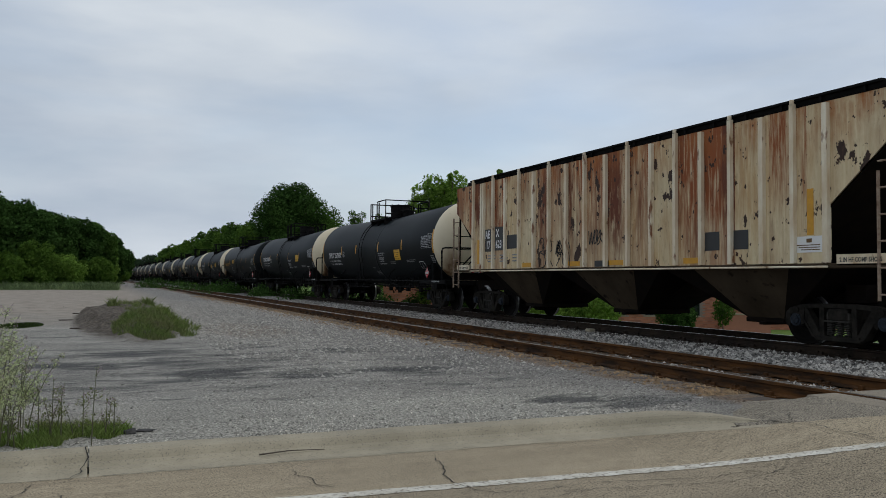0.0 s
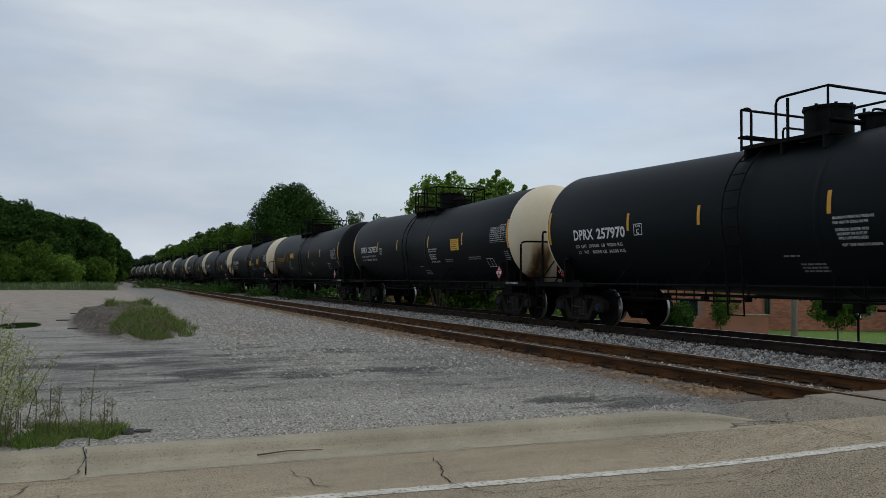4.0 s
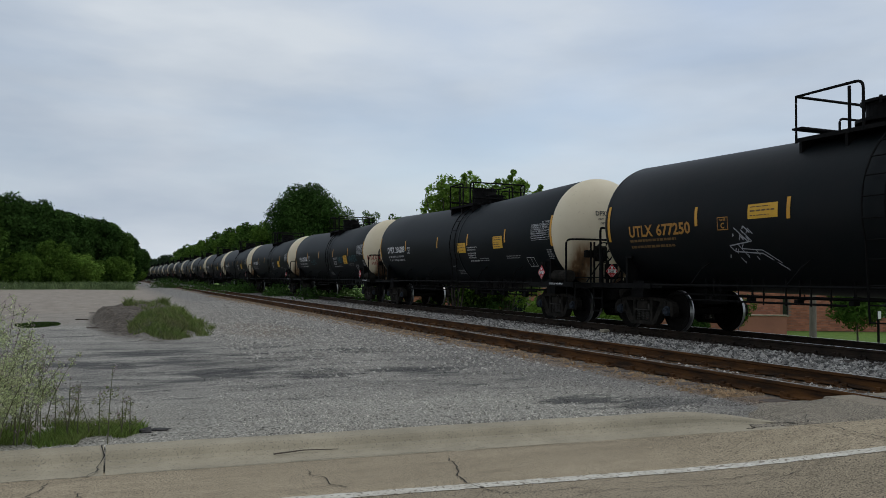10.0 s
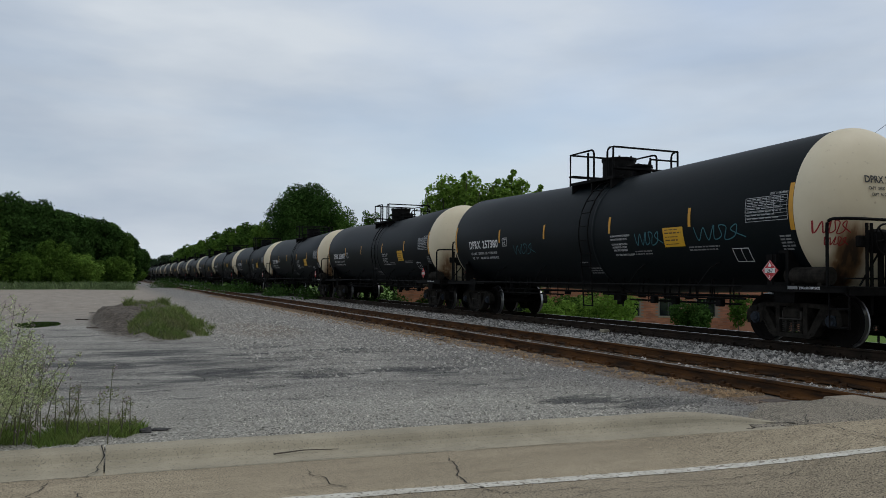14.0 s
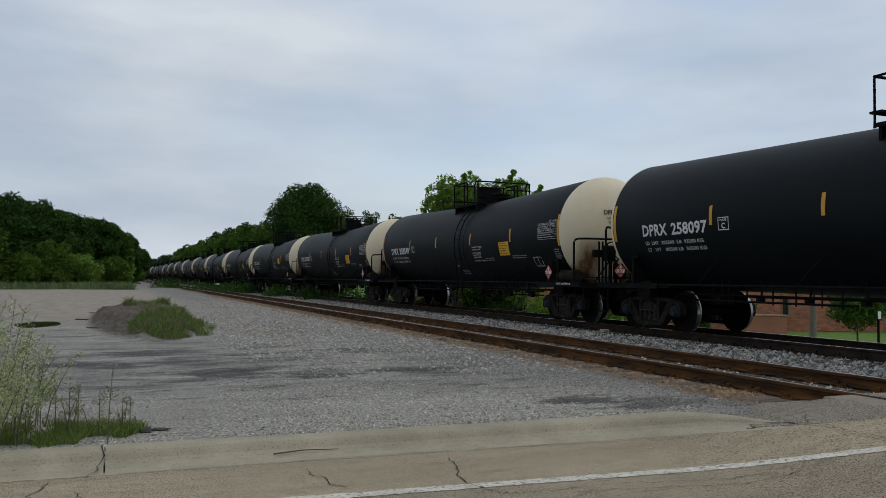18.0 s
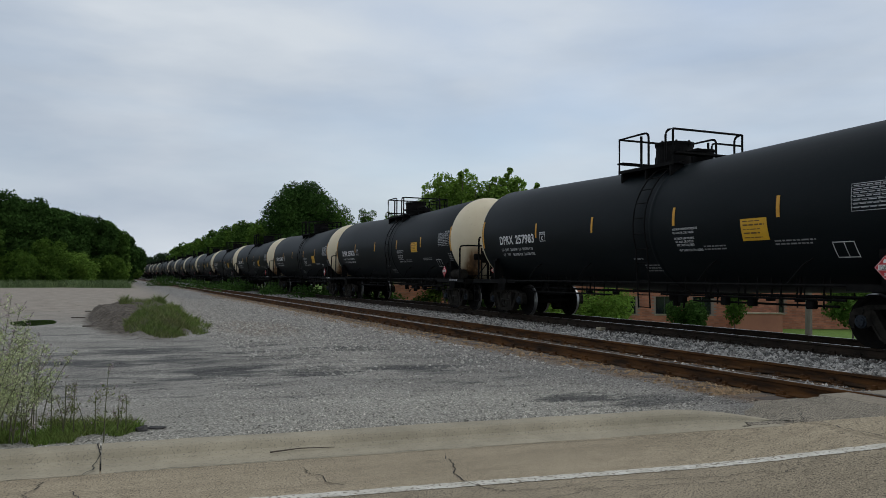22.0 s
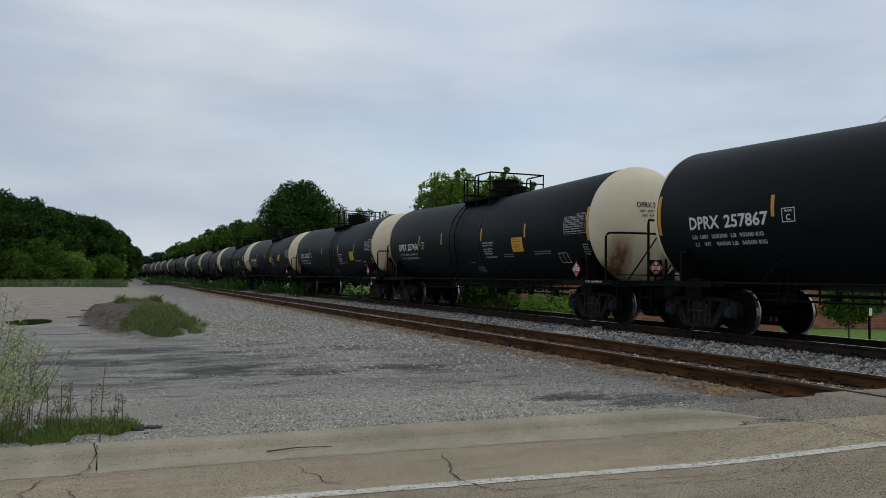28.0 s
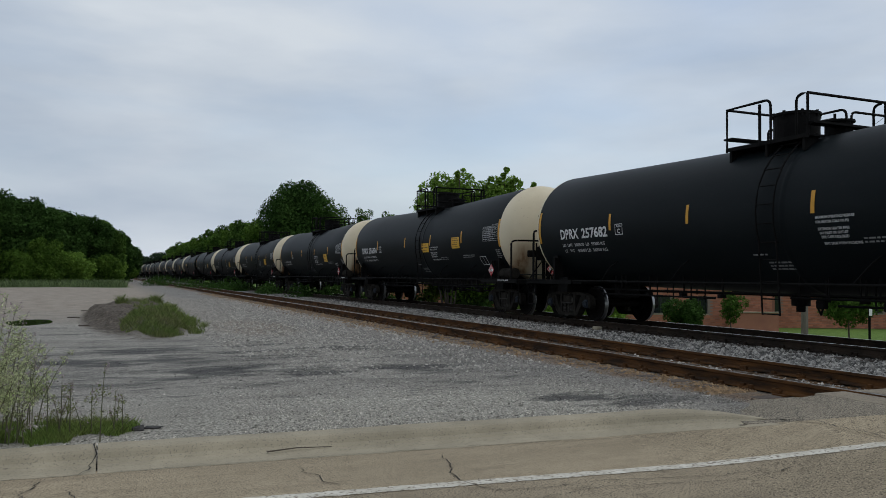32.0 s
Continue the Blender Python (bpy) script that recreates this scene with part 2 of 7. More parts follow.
def box(bm, x0, x1, y0, y1, z0, z1, m=None, bevel=0.0, mi=0):
    v = [bm.verts.new((x, y, z)) for x in (x0, x1) for y in (y0, y1) for z in (z0, z1)]
    if m is not None:
        for q in v:
            q.co = m @ q.co
    fs = [bm.faces.new([v[i] for i in f]) for f in ((0, 1, 3, 2), (4, 6, 7, 5), (0, 4, 5, 1), (2, 3, 7, 6), (0, 2, 6, 4), (1, 5, 7, 3))]
    for f in fs:
        f.material_index = mi
    if bevel:
        es = list({e for f in fs for e in f.edges})
        bmesh.ops.bevel(bm, geom=es, offset=bevel, segments=1, affect="EDGES")


def tube(bm, pts, r, seg=8, closed=False):
    """A round bar along points."""
    pts = [Vector(p) for p in pts]
    rings = []
    for i, p in enumerate(pts):
        d = (pts[min(i + 1, len(pts) - 1)] - pts[max(i - 1, 0)]).normalized()
        up = Vector((0, 0, 1)) if abs(d.z) < 0.95 else Vector((1, 0, 0))
        a = d.cross(up).normalized()
        b = a.cross(d).normalized()
        rings.append([bm.verts.new(p + (a * math.cos(k * math.tau / seg) + b * math.sin(k * math.tau / seg)) * r) for k in range(seg)])
    for i in range(len(rings) - 1):
        for k in range(seg):
            bm.faces.new((rings[i][k], rings[i][(k + 1) % seg], rings[i + 1][(k + 1) % seg], rings[i + 1][k]))
    bm.faces.new(rings[0][::-1])
    bm.faces.new(rings[-1])


def arc(p, q, c, n=5):
    """Points of a rounded corner from p by the corner c to q."""
    p, q, c = Vector(p), Vector(q), Vector(c)
    return [(1 - t) ** 2 * p + 2 * t * (1 - t) * c + t * t * q for t in [i / n for i in range(n + 1)]]


def drum(bm, axis, c, r, h0, h1, seg=24, mi=0, taper=None):
    """A cylinder round the axis x, y or z through c, from h0 to h1 along it."""
    ax = "xyz".index(axis)
    o = [i for i in range(3) if i != ax]
    rings = []
    for h, rr in ((h0, r), (h1, taper or r)):
        ring = []
        for k in range(seg):
            v = [0, 0, 0]
            v[ax] = c[ax] + h
            v[o[0]] = c[o[0]] + rr * math.cos(k * math.tau / seg)
            v[o[1]] = c[o[1]] + rr * math.sin(k * math.tau / seg)
            ring.append(bm.verts.new(v))
        rings.append(ring)
    fs = [bm.faces.new((rings[0][k], rings[0][(k + 1) % seg], rings[1][(k + 1) % seg], rings[1][k])) for k in range(seg)]
    fs += [bm.faces.new(rings[0][::-1]), bm.faces.new(rings[1])]
    for f in fs:
        f.material_index = mi


def prism(bm, outline, x0, x1, mi=0):
    """An outline in y and z, extruded along x."""
    a = [bm.verts.new((x0, y, z)) for y, z in outline]
    b = [bm.verts.new((x1, y, z)) for y, z in outline]
    n = len(a)
    fs = [bm.faces.new(a[::-1]), bm.faces.new(b)]
    fs += [bm.faces.new((a[i], a[(i + 1) % n], b[(i + 1) % n], b[i])) for i in range(n)]
    for f in fs:
        f.material_index = mi

# ---- the line: straight, then a long bend ----
BEND, RADIUS = 228.0, 520.0
XS, XT = 8.355, 12.859
ZS, ZT = 0.27, 0.335


def along(s, lateral=XT):
    """A point and its heading (radians to the left) s metres up the line, at a lateral place."""
    if s <= BEND:
        return lateral, s, 0.0
    a = (s - BEND) / (RADIUS + XT)
    r = RADIUS + lateral
    return -RADIUS + r * math.cos(a), BEND + r * math.sin(a), a


def kerb_y(x):
    return 7.02 - 0.045 * x


def bump_at(x, y):
    return noise.fractal(Vector((x * 0.35, y * 0.35, 0.3)), 0.9, 2.0, 4)


def ground_z(x, y):
    z = 0.07 + 0.022 * bump_at(x, y)
    # hollow that holds a puddle
    ex, ey = (x + 1.9) / 0.62, (y - 26.0) / 1.9
    z -= 0.06 * math.exp(-(ex * ex + ey * ey))
    # flat-topped heap of soil beside the lot
    ex, ey = (x - 1.05) / 1.5, (y - 28.2) / 9.6
    q = ex * ex + ey * ey
    if q < 1.3:
        rag = 0.22 * noise.fractal(Vector((x * 1.1, y * 0.45, 5)), 0.8, 2.0, 4)
        k = max(0.0, min(1.0, (1.0 - q + rag) / 0.62))
        z += 0.37 * k * k * (3 - 2 * k) * (0.95 + 0.3 * noise.fractal(Vector((x * 1.6, y * 0.9, 8)), 0.8, 2.0, 4))
    # bank beyond the far track
    if x > 14.6:
        k = min(1.0, (x - 14.6) / 7.0)
        k = k * k * (3 - 2 * k)
        z = z * (1 - k) - 1.72 * k + 0.05 * bump_at(x, y) * k
    # roadbed
    for c, h in ((XS, 0.085), (XT, 0.12)):
        cx = along(y, c)[0] if y > BEND else c
        d = abs(x - cx)
        if d < 3.0:
            k = min(1.0, max(0.0, (3.0 - d) / 1.6))
            z = max(z, z * (1 - k) + h * k)
    # the road's bed
    if y < kerb_y(x) + 0.0 and x < 16:
        z = -0.12
    return z


def ground_mat(loose=False):
    """The lot's colours; loose: the same for stones that lie on it, each a little lighter or darker."""
    m = bpy.data.materials.new("loose lot stones" if loose else "lot and verge ground")
    m.use_nodes = True
    nt = m.node_tree
    N, L = nt.nodes.new, nt.links.new
    b = nt.nodes["Principled BSDF"]
    b.inputs["Roughness"].default_value = 0.95
    b.inputs["Specular IOR Level"].default_value = 0.2
    geo, sep = N("ShaderNodeNewGeometry"), N("ShaderNodeSeparateXYZ")
    L(geo.outputs["Position"], sep.inputs[0])

    def nz(scale, detail=6, rough=0.6, stretch=None):
        n = N("ShaderNodeTexNoise")
        n.inputs["Scale"].default_value, n.inputs["Detail"].default_value, n.inputs["Roughness"].default_value = scale, detail, rough
        if stretch:
            mp = N("ShaderNodeMapping")
            mp.inputs["Scale"].default_value = stretch
            L(geo.outputs["Position"], mp.inputs[0])
            L(mp.outputs[0], n.inputs[0])
        else:
            L(geo.outputs["Position"], n.inputs[0])
        return n.outputs[0]

    def rng(src, a, c, lo=0.0, hi=1.0):
        r = N("ShaderNodeMapRange")
        for i, v in enumerate((a, c, lo, hi)):
            r.inputs[i + 1].default_value = v
        L(src, r.inputs[0])
        return r.outputs[0]

    def mx(fac, a, c):
        x = N("ShaderNodeMix")
        x.data_type = "RGBA"
        L(fac, x.inputs[0])
        for i, v in ((6, a), (7, c)):
            if isinstance(v, tuple):
                x.inputs[i].default_value = (*v, 1)
            else:
                L(v, x.inputs[i])
        return x.outputs[2]

    def add(a, c, op="ADD"):
        x = N("ShaderNodeMath")
        x.operation = op
        for i, v in enumerate((a, c)):
            if isinstance(v, float):
                x.inputs[i].default_value = v
            else:
                L(v, x.inputs[i])
        return x.outputs[0]

    grit = rng(nz(46, 4, 0.7), 0.41, 0.60)
    lump = rng(nz(15, 5, 0.7), 0.36, 0.64)
    col = mx(grit, mx(lump, (0.105, 0.099, 0.088), (0.175, 0.165, 0.145)), mx(lump, (0.31, 0.292, 0.258), (0.45, 0.425, 0.375)))
    pale = rng(nz(0.55, 6, 0.62, (0.5, 1.2, 1)), 0.46, 0.64, 0, 0.8)
    col = mx(pale, col, mx(grit, (0.2, 0.186, 0.16), (0.54, 0.512, 0.45)))
    # old oiled and trodden ground in long streaks beside the road
    y_ = sep.outputs[1]
    band = add(rng(add(y_, add(nz(0.6), 3.0, "MULTIPLY")), 11.0, 12.8), rng(add(y_, add(nz(0.6, 6), 3.0, "MULTIPLY")), 20.5, 17.5), "MULTIPLY")
    smear = rng(nz(0.9, 10, 0.70, (0.42, 1.25, 1)), 0.47, 0.60, 0, 0.92)
    soot = mx(grit, (0.030, 0.030, 0.030), (0.135, 0.133, 0.126))
    col = mx(add(band, smear, "MULTIPLY"), col, soot)
    dark = rng(nz(1.6, 10, 0.74, (0.4, 1.3, 1)), 0.55, 0.60, 0, 0.75)
    col = mx(dark, col, soot)
    # remains of dark paving
    paving = None
    for cx, cy, rx, ry in ((6.1, 7.55, 1.3, 0.55), (5.3, 8.1, 0.9, 0.4), (1.8, 11.9, 0.75, 0.75), (0.6, 15.6, 1.1, 1.0), (4.4, 11.7, 1.0, 0.7), (2.9, 11.4, 0.9, 0.5), (0.1, 13.4, 0.7, 0.6), (4.6, 15.0, 0.9, 0.8)):
        ux = add(add(sep.outputs[0], -cx, "ADD"), 1 / rx, "MULTIPLY")
        uy = add(add(sep.outputs[1], -cy, "ADD"), 1 / ry, "MULTIPLY")
        uq = add(add(add(ux, ux, "MULTIPLY"), add(uy, uy, "MULTIPLY")), add(add(nz(2.2, 10, 0.78, (0.5, 1.2, 1)), 5.0, "MULTIPLY"), add(nz(15, 5, 0.7, (0.6, 1.3, 1)), 1.3, "MULTIPLY")))
        lay = rng(uq, 3.75, 3.3, 0, 0.85)
        paving = lay if paving is None else add(paving, lay, "MAXIMUM")
    # pale stone dust by the kerb
    nearkerb = add(add(sep.outputs[1], add(nz(0.9), 3.2, "MULTIPLY"), "SUBTRACT"), -6.9, "ADD")
    col = mx(rng(nearkerb, 1.6, -0.6, 0, 0.7), col, mx(grit, (0.16, 0.15, 0.125), (0.54, 0.51, 0.44)))
    col = mx(paving, col, mx(grit, (0.022, 0.022, 0.022), (0.125, 0.122, 0.116)))
    bed = add(add(sep.outputs[0], add(sep.outputs[1], 0.14, "MULTIPLY")), add(nz(0.8, 6), 2.4, "MULTIPLY"))
    col = mx(rng(bed, 7.6, 9.2, 0, 0.9), col, mx(grit, (0.075, 0.07, 0.064), mx(lump, (0.26, 0.245, 0.222), (0.40, 0.38, 0.345))))
    # thin reddish earth that shows between the stones
    ux = add(add(sep.outputs[0], -3.7, "ADD"), 0.7, "MULTIPLY")
    uy = add(add(sep.outputs[1], -22.0, "ADD"), 0.28, "MULTIPLY")
    uq = add(add(add(ux, ux, "MULTIPLY"), add(uy, uy, "MULTIPLY")), add(nz(1.4, 8, 0.7), 1.6, "MULTIPLY"))
    col = mx(rng(uq, 1.8, 1.1, 0, 0.7), col, mx(grit, (0.12, 0.088, 0.062), (0.30, 0.245, 0.19)))
    # tan, worn lot further up
    far = rng(add(sep.outputs[1], add(nz(0.25), 14.0, "MULTIPLY")), 30.0, 40.0)
    left = rng(sep.outputs[0], 4.6, 2.6)
    col = mx(add(far, left, "MULTIPLY"), col, mx(rng(nz(1.4, 6), 0.3, 0.7), (0.23, 0.195, 0.16), (0.36, 0.315, 0.262)))
    # soil heap
    ex = add(add(sep.outputs[0], -1.0, "ADD"), 0.64, "MULTIPLY")
    ey = add(add(sep.outputs[1], -28.2, "ADD"), 0.104, "MULTIPLY")
    q = add(add(ex, ex, "MULTIPLY"), add(ey, ey, "MULTIPLY"))
    q = add(q, add(nz(2.2), 0.7, "MULTIPLY"))
    col = mx(rng(q, 1.5, 1.2), col, mx(rng(nz(9, 7, 0.75), 0.38, 0.62), (0.034, 0.028, 0.022), (0.165, 0.136, 0.108)))
    # reddish fines along the near track
    d = add(add(sep.outputs[0], -7.2, "ADD"), 0.0, "ADD")
    dd = add(add(d, d, "MULTIPLY"), add(nz(1.3), 0.9, "MULTIPLY"))
    col = mx(rng(dd, 0.75, 0.3, 0, 0.85), col, mx(rng(nz(40, 6), 0.40, 0.62), (0.06, 0.03, 0.014), (0.24, 0.135, 0.06)))
    inside = add(sep.outputs[0], -8.355, "ADD")
    col = mx(rng(add(inside, inside, "MULTIPLY"), 0.7, 0.5), col, mx(rng(nz(30, 6), 0.40, 0.62), (0.028, 0.017, 0.009), (0.13, 0.075, 0.034)))
    # ballast bed between the tracks
    col = mx(rng(sep.outputs[0], 9.2, 9.6), col, mx(grit, (0.05, 0.047, 0.045), (0.3, 0.285, 0.27)))
    # lawn beyond
    lawn = mx(rng(nz(3, 7, 0.7), 0.3, 0.7), (0.075, 0.135, 0.027), (0.155, 0.245, 0.05))
    col = mx(rng(add(sep.outputs[0], nz(1.2)), 15.6, 16.6), col, lawn)
    grassy = mx(rng(nz(2, 7, 0.7), 0.3, 0.7), (0.04, 0.07, 0.02), (0.09, 0.13, 0.04))
    col = mx(add(rng(add(sep.outputs[1], add(nz(0.2), 10.0, "MULTIPLY")), 90.0, 93.0), rng(sep.outputs[0], 3.2, 2.2), "MULTIPLY"), col, grassy)
    if loose:
        hs = N("ShaderNodeHueSaturation")
        L(rng(geo.outputs["Random Per Island"], 0.0, 1.0, 0.45, 1.75), hs.inputs["Value"])
        L(col, hs.inputs["Color"])
        L(hs.outputs[0], b.inputs["Base Color"])
        return m
    L(col, b.inputs["Base Color"])
    bp = N("ShaderNodeBump")
    bp.inputs["Strength"].default_value, bp.inputs["Distance"].default_value = 0.8, 0.03
    L(nz(42, 5, 0.7), bp.inputs["Height"])
    L(bp.outputs[0], b.inputs["Normal"])
    return m


def lines(*spans):
    out = []
    for a, c, n in spans:
        out += list(np.linspace(a, c, n, endpoint=False))
    return out + [spans[-1][1]]


def build_ground():
    xs = lines((-3000, -300, 8), (-300, -40, 14), (-40, -6, 30), (-6, 17, 150), (17, 40, 46), (40, 300, 20), (300, 3000, 8))
    ys = lines((-3000, -100, 8), (-100, -8, 14), (-8, 5, 20), (5, 42, 190), (42, 120, 130), (120, 320, 60), (320, 3500, 12))
    v = [(x, y, ground_z(x, y)) for y in ys for x in xs]
    n = len(xs)
    f = [(j * n + i, j * n + i + 1, (j + 1) * n + i + 1, (j + 1) * n + i) for j in range(len(ys) - 1) for i in range(n - 1)]
    g = mesh_ob("ground", v, f, ground_mat(), smooth=True)
    tagged(g, "grey gravelly lot, soil and grass verge", "ground", kind="structure")


def road_z(x):
    k = min(1.0, max(0.0, (x - 4.2) / 2.5))
    return 0.25 * k * k * (3 - 2 * k)


def road_mat(name, base, worn, pit, pits=0.53):
    """Sun-bleached aggregate: pale chips, dark pits, blotches and long wheel-worn bands along the road."""
    m = bpy.data.materials.new(name)
    m.use_nodes = True
    nt = m.node_tree
    N, L = nt.nodes.new, nt.links.new
    b = nt.nodes["Principled BSDF"]
    b.inputs["Roughness"].default_value, b.inputs["Specular IOR Level"].default_value = 0.93, 0.25
    geo = N("ShaderNodeNewGeometry")

    def nz(scale, detail, lo, hi, top=1.0, stretch=(1, 1, 1), shift=0.0):
        mp, n, r = N("ShaderNodeMapping"), N("ShaderNodeTexNoise"), N("ShaderNodeMapRange")
        mp.inputs["Scale"].default_value, mp.inputs["Location"].default_value = stretch, (shift, shift, 0)
        L(geo.outputs["Position"], mp.inputs[0])
        L(mp.outputs[0], n.inputs[0])
        n.inputs["Scale"].default_value, n.inputs["Detail"].default_value, n.inputs["Roughness"].default_value = scale, detail, 0.65
        r.inputs[1].default_value, r.inputs[2].default_value, r.inputs[4].default_value = lo, hi, top
        L(n.outputs[0], r.inputs[0])
        return r.outputs[0]

    def mx(f, a, c):
        x = N("ShaderNodeMix")
        x.data_type = "RGBA"
        L(f, x.inputs[0])
        for i, v in ((6, a), (7, c)):
            if isinstance(v, tuple):
                x.inputs[i].default_value = (*v, 1)
            else:
                L(v, x.inputs[i])
        return x.outputs[2]

    chip = tuple(min(0.62, v * 1.3) for v in base)
    col = mx(nz(0.7, 7, 0.35, 0.66, 0.9), base, worn)
    col = mx(nz(1.0, 6, 0.45, 0.62, 0.55, (0.12, 2.4, 1), 3.0), col, tuple(v * 0.82 for v in worn))
    col = mx(nz(85, 1, 0.54, 0.66, 0.9, shift=5.0), col, chip)
    col = mx(nz(6, 8, 0.52, 0.66, 0.5, (0.6, 1.3, 1)), col, tuple(v * 0.7 for v in worn))
    col = mx(nz(75, 2, pits, pits + 0.08, 0.9), col, pit)
    col = mx(nz(34, 3, 0.64, 0.68, 0.8, shift=9.0), col, pit)
    L(col, b.inputs["Base Color"])
    bp = N("ShaderNodeBump")
    bp.inputs["Strength"].default_value, bp.inputs["Distance"].default_value = 0.5, 0.012
    L(nz(120, 3, 0.3, 0.7), bp.inputs["Height"])
    L(bp.outputs[0], b.inputs["Normal"])
    return m


def build_road():
    asph = road_mat("worn aggregate asphalt", (0.455, 0.375, 0.258), (0.34, 0.278, 0.188), (0.07, 0.056, 0.04))
    lane = road_mat("darker lane asphalt", (0.385, 0.318, 0.22), (0.28, 0.231, 0.16), (0.05, 0.042, 0.033))
    rough = road_mat("crumbled asphalt", (0.37, 0.32, 0.245), (0.25, 0.22, 0.17), (0.045, 0.04, 0.034), 0.49)

    def sheet(name, y0, y1, material, dz=0.0, x0=-40.0, x1=40.0):
        xs = lines((x0, -3, 12), (-3, 9, 60), (9, x1, 12))
        v, f = [], []
        for x in xs:
            for k in range(5):
                y = y0(x) + (y1(x) - y0(x)) * k / 4
                v.append((x, y, road_z(x) + dz))
        for i in range(len(xs) - 1):
            for k in range(4):
                f.append((i * 5 + k, (i + 1) * 5 + k, (i + 1) * 5 + k + 1, i * 5 + k + 1))
        return mesh_ob(name, v, f, material, smooth=True)

    line_y = lambda x: 5.42 - 0.085 * x - 2.55 * road_z(min(x, 7.0))
    tagged(sheet("road_shoulder", lambda x: line_y(x) - 0.05, lambda x: 6.56 - 0.045 * x - 4.43 * road_z(min(x, 7.0)), asph), "tan worn asphalt road shoulder with cracks", "road", kind="structure")
    tagged(sheet("road", lambda x: -7.0, lambda x: line_y(x) - 0.05, lane), "grey-brown asphalt traffic lane", "road", kind="structure")
    ragged = lambda x, k: 0.012 * noise.fractal(Vector((x * 9, k, 0)), 0.6, 2.0, 4)
    v, f = [], []
    for i, x in enumerate(lines((-40, -1, 40), (-1, 9, 500), (9, 40, 40))):
        v += [(x, line_y(x) - 0.055 + ragged(x, 2.0), road_z(x) + 0.004), (x, line_y(x) + 0.07 + ragged(x, 7.0), road_z(x) + 0.004)]
        if i:
            f.append((2 * i - 2, 2 * i, 2 * i + 1, 2 * i - 1))
    mk = mesh_ob("road_marking", v, f, PAINT)
    tagged(mk, "worn white painted edge line on the road", "road marking", kind="structure")
    # pavement that runs out past the end of the kerb towards the crossing
    xs = lines((5.45, 6.3, 18), (6.3, 7.06, 12))
    v, f = [], []
    for i, x in enumerate(xs):
        y_low = 6.54 - 0.045 * x - 4.43 * road_z(x)
        k = min(1, max(0, (x - 5.5) / 0.75))
        top = y_low + 1.17 * k ** 0.75 + 0.07 * noise.fractal(Vector((x * 5, 0, 0)), 0.7, 2.0, 3)
        for j in range(10):
            y = y_low + (top - y_low) * j / 9
            v.append((x, y, road_z(x) + (0.004 + 0.014 * (0.5 + noise.noise(Vector((x * 3, y * 3, 1)))) if j else -0.003) - (0.03 if j == 9 else 0)))
    for i in range(len(xs) - 1):
        for j in range(9):
            f.append((i * 10 + j, (i + 1) * 10 + j, (i + 1) * 10 + j + 1, i * 10 + j + 1))
    tagged(mesh_ob("crossing_apron", v, f, rough, smooth=True), "broken grey-tan asphalt apron beside the rail crossing", "pavement", kind="structure")


def build_kerb():
    prof = [(6.46, 0.002), (6.62, 0.006), (6.72, 0.018), (6.768, 0.046), (6.795, 0.082), (6.82, 0.104), (6.86, 0.114), (7.02, 0.118), (7.02, -0.1), (6.46, -0.1)]
    # cast lengths parted by narrow joints
    cuts = [-30, -20, -14, -9.5, -5.2, 0.0, 5.72]
    for a, c in zip(cuts, cuts[1:]):
        bm = bmesh.new()
        n = max(3, int((c - a) * 5))
        rings = []
        for i in range(n + 1):
            x = a + 0.006 + (c - a - 0.012) * i / n
            fade = 1.0 if x < 5.0 else max(0.15, 1 - ((x - 5.0) / 0.8) ** 2)
            curl = 0.0 if x < 5.2 else 0.28 * ((x - 5.2) / 0.5) ** 2
            ring = []
            for y, z in prof:
                w = 0.007 * noise.fractal(Vector((x * 1.7, y * 9, z * 5)), 0.7, 2.0, 4)
                lift = road_z(x)
                yy = y - 0.045 * x - 4.5 * lift - curl * max(0.0, (y - 6.6) / 0.42)
                ring.append(bm.verts.new((x, yy + w, (z * fade if z > 0 else z) + lift + w * 0.5)))
            rings.append(ring)
        m = len(prof)
        for i in range(n):
            for k in range(m):
                bm.faces.new((rings[i][k], rings[i + 1][k], rings[i + 1][(k + 1) % m], rings[i][(k + 1) % m]))
        bm.faces.new(rings[0])
        bm.faces.new(rings[-1][::-1])
        tagged(part("kerb", bm, CONC, smooth=False), "weathered tan concrete kerb and gutter", "kerb", group="kerb lengths", kind="structure")


def ribbon(name, pts, width, material, z, label, seed=0):
    """A jagged dark crack lying on the pavement."""
    r = random.Random(seed)
    fine = []
    for (a, b), (c, d) in zip(pts, pts[1:]):
        n = max(2, int(math.hypot(c - a, d - b) / 0.05))
        for i in range(n):
            t = i / n
            fine.append((a + (c - a) * t + r.uniform(-0.018, 0.018), b + (d - b) * t + r.uniform(-0.018, 0.018)))
    fine.append(pts[-1])
    v, f = [], []
    for i, (x, y) in enumerate(fine):
        p, q = fine[max(i - 1, 0)], fine[min(i + 1, len(fine) - 1)]
        dx, dy = q[0] - p[0], q[1] - p[1]
        l = math.hypot(dx, dy) or 1
        w = width * r.uniform(0.3, 1.0) / 2
        zz = z(x, y)
        v += [(x - dy / l * w, y + dx / l * w, zz), (x + dy / l * w, y - dx / l * w, zz)]
        if i:
            f.append((2 * i - 2, 2 * i - 1, 2 * i + 1, 2 * i))
    return tagged(mesh_ob(name, v, f, material), label, "crack", group="pavement cracks", kind="structure")


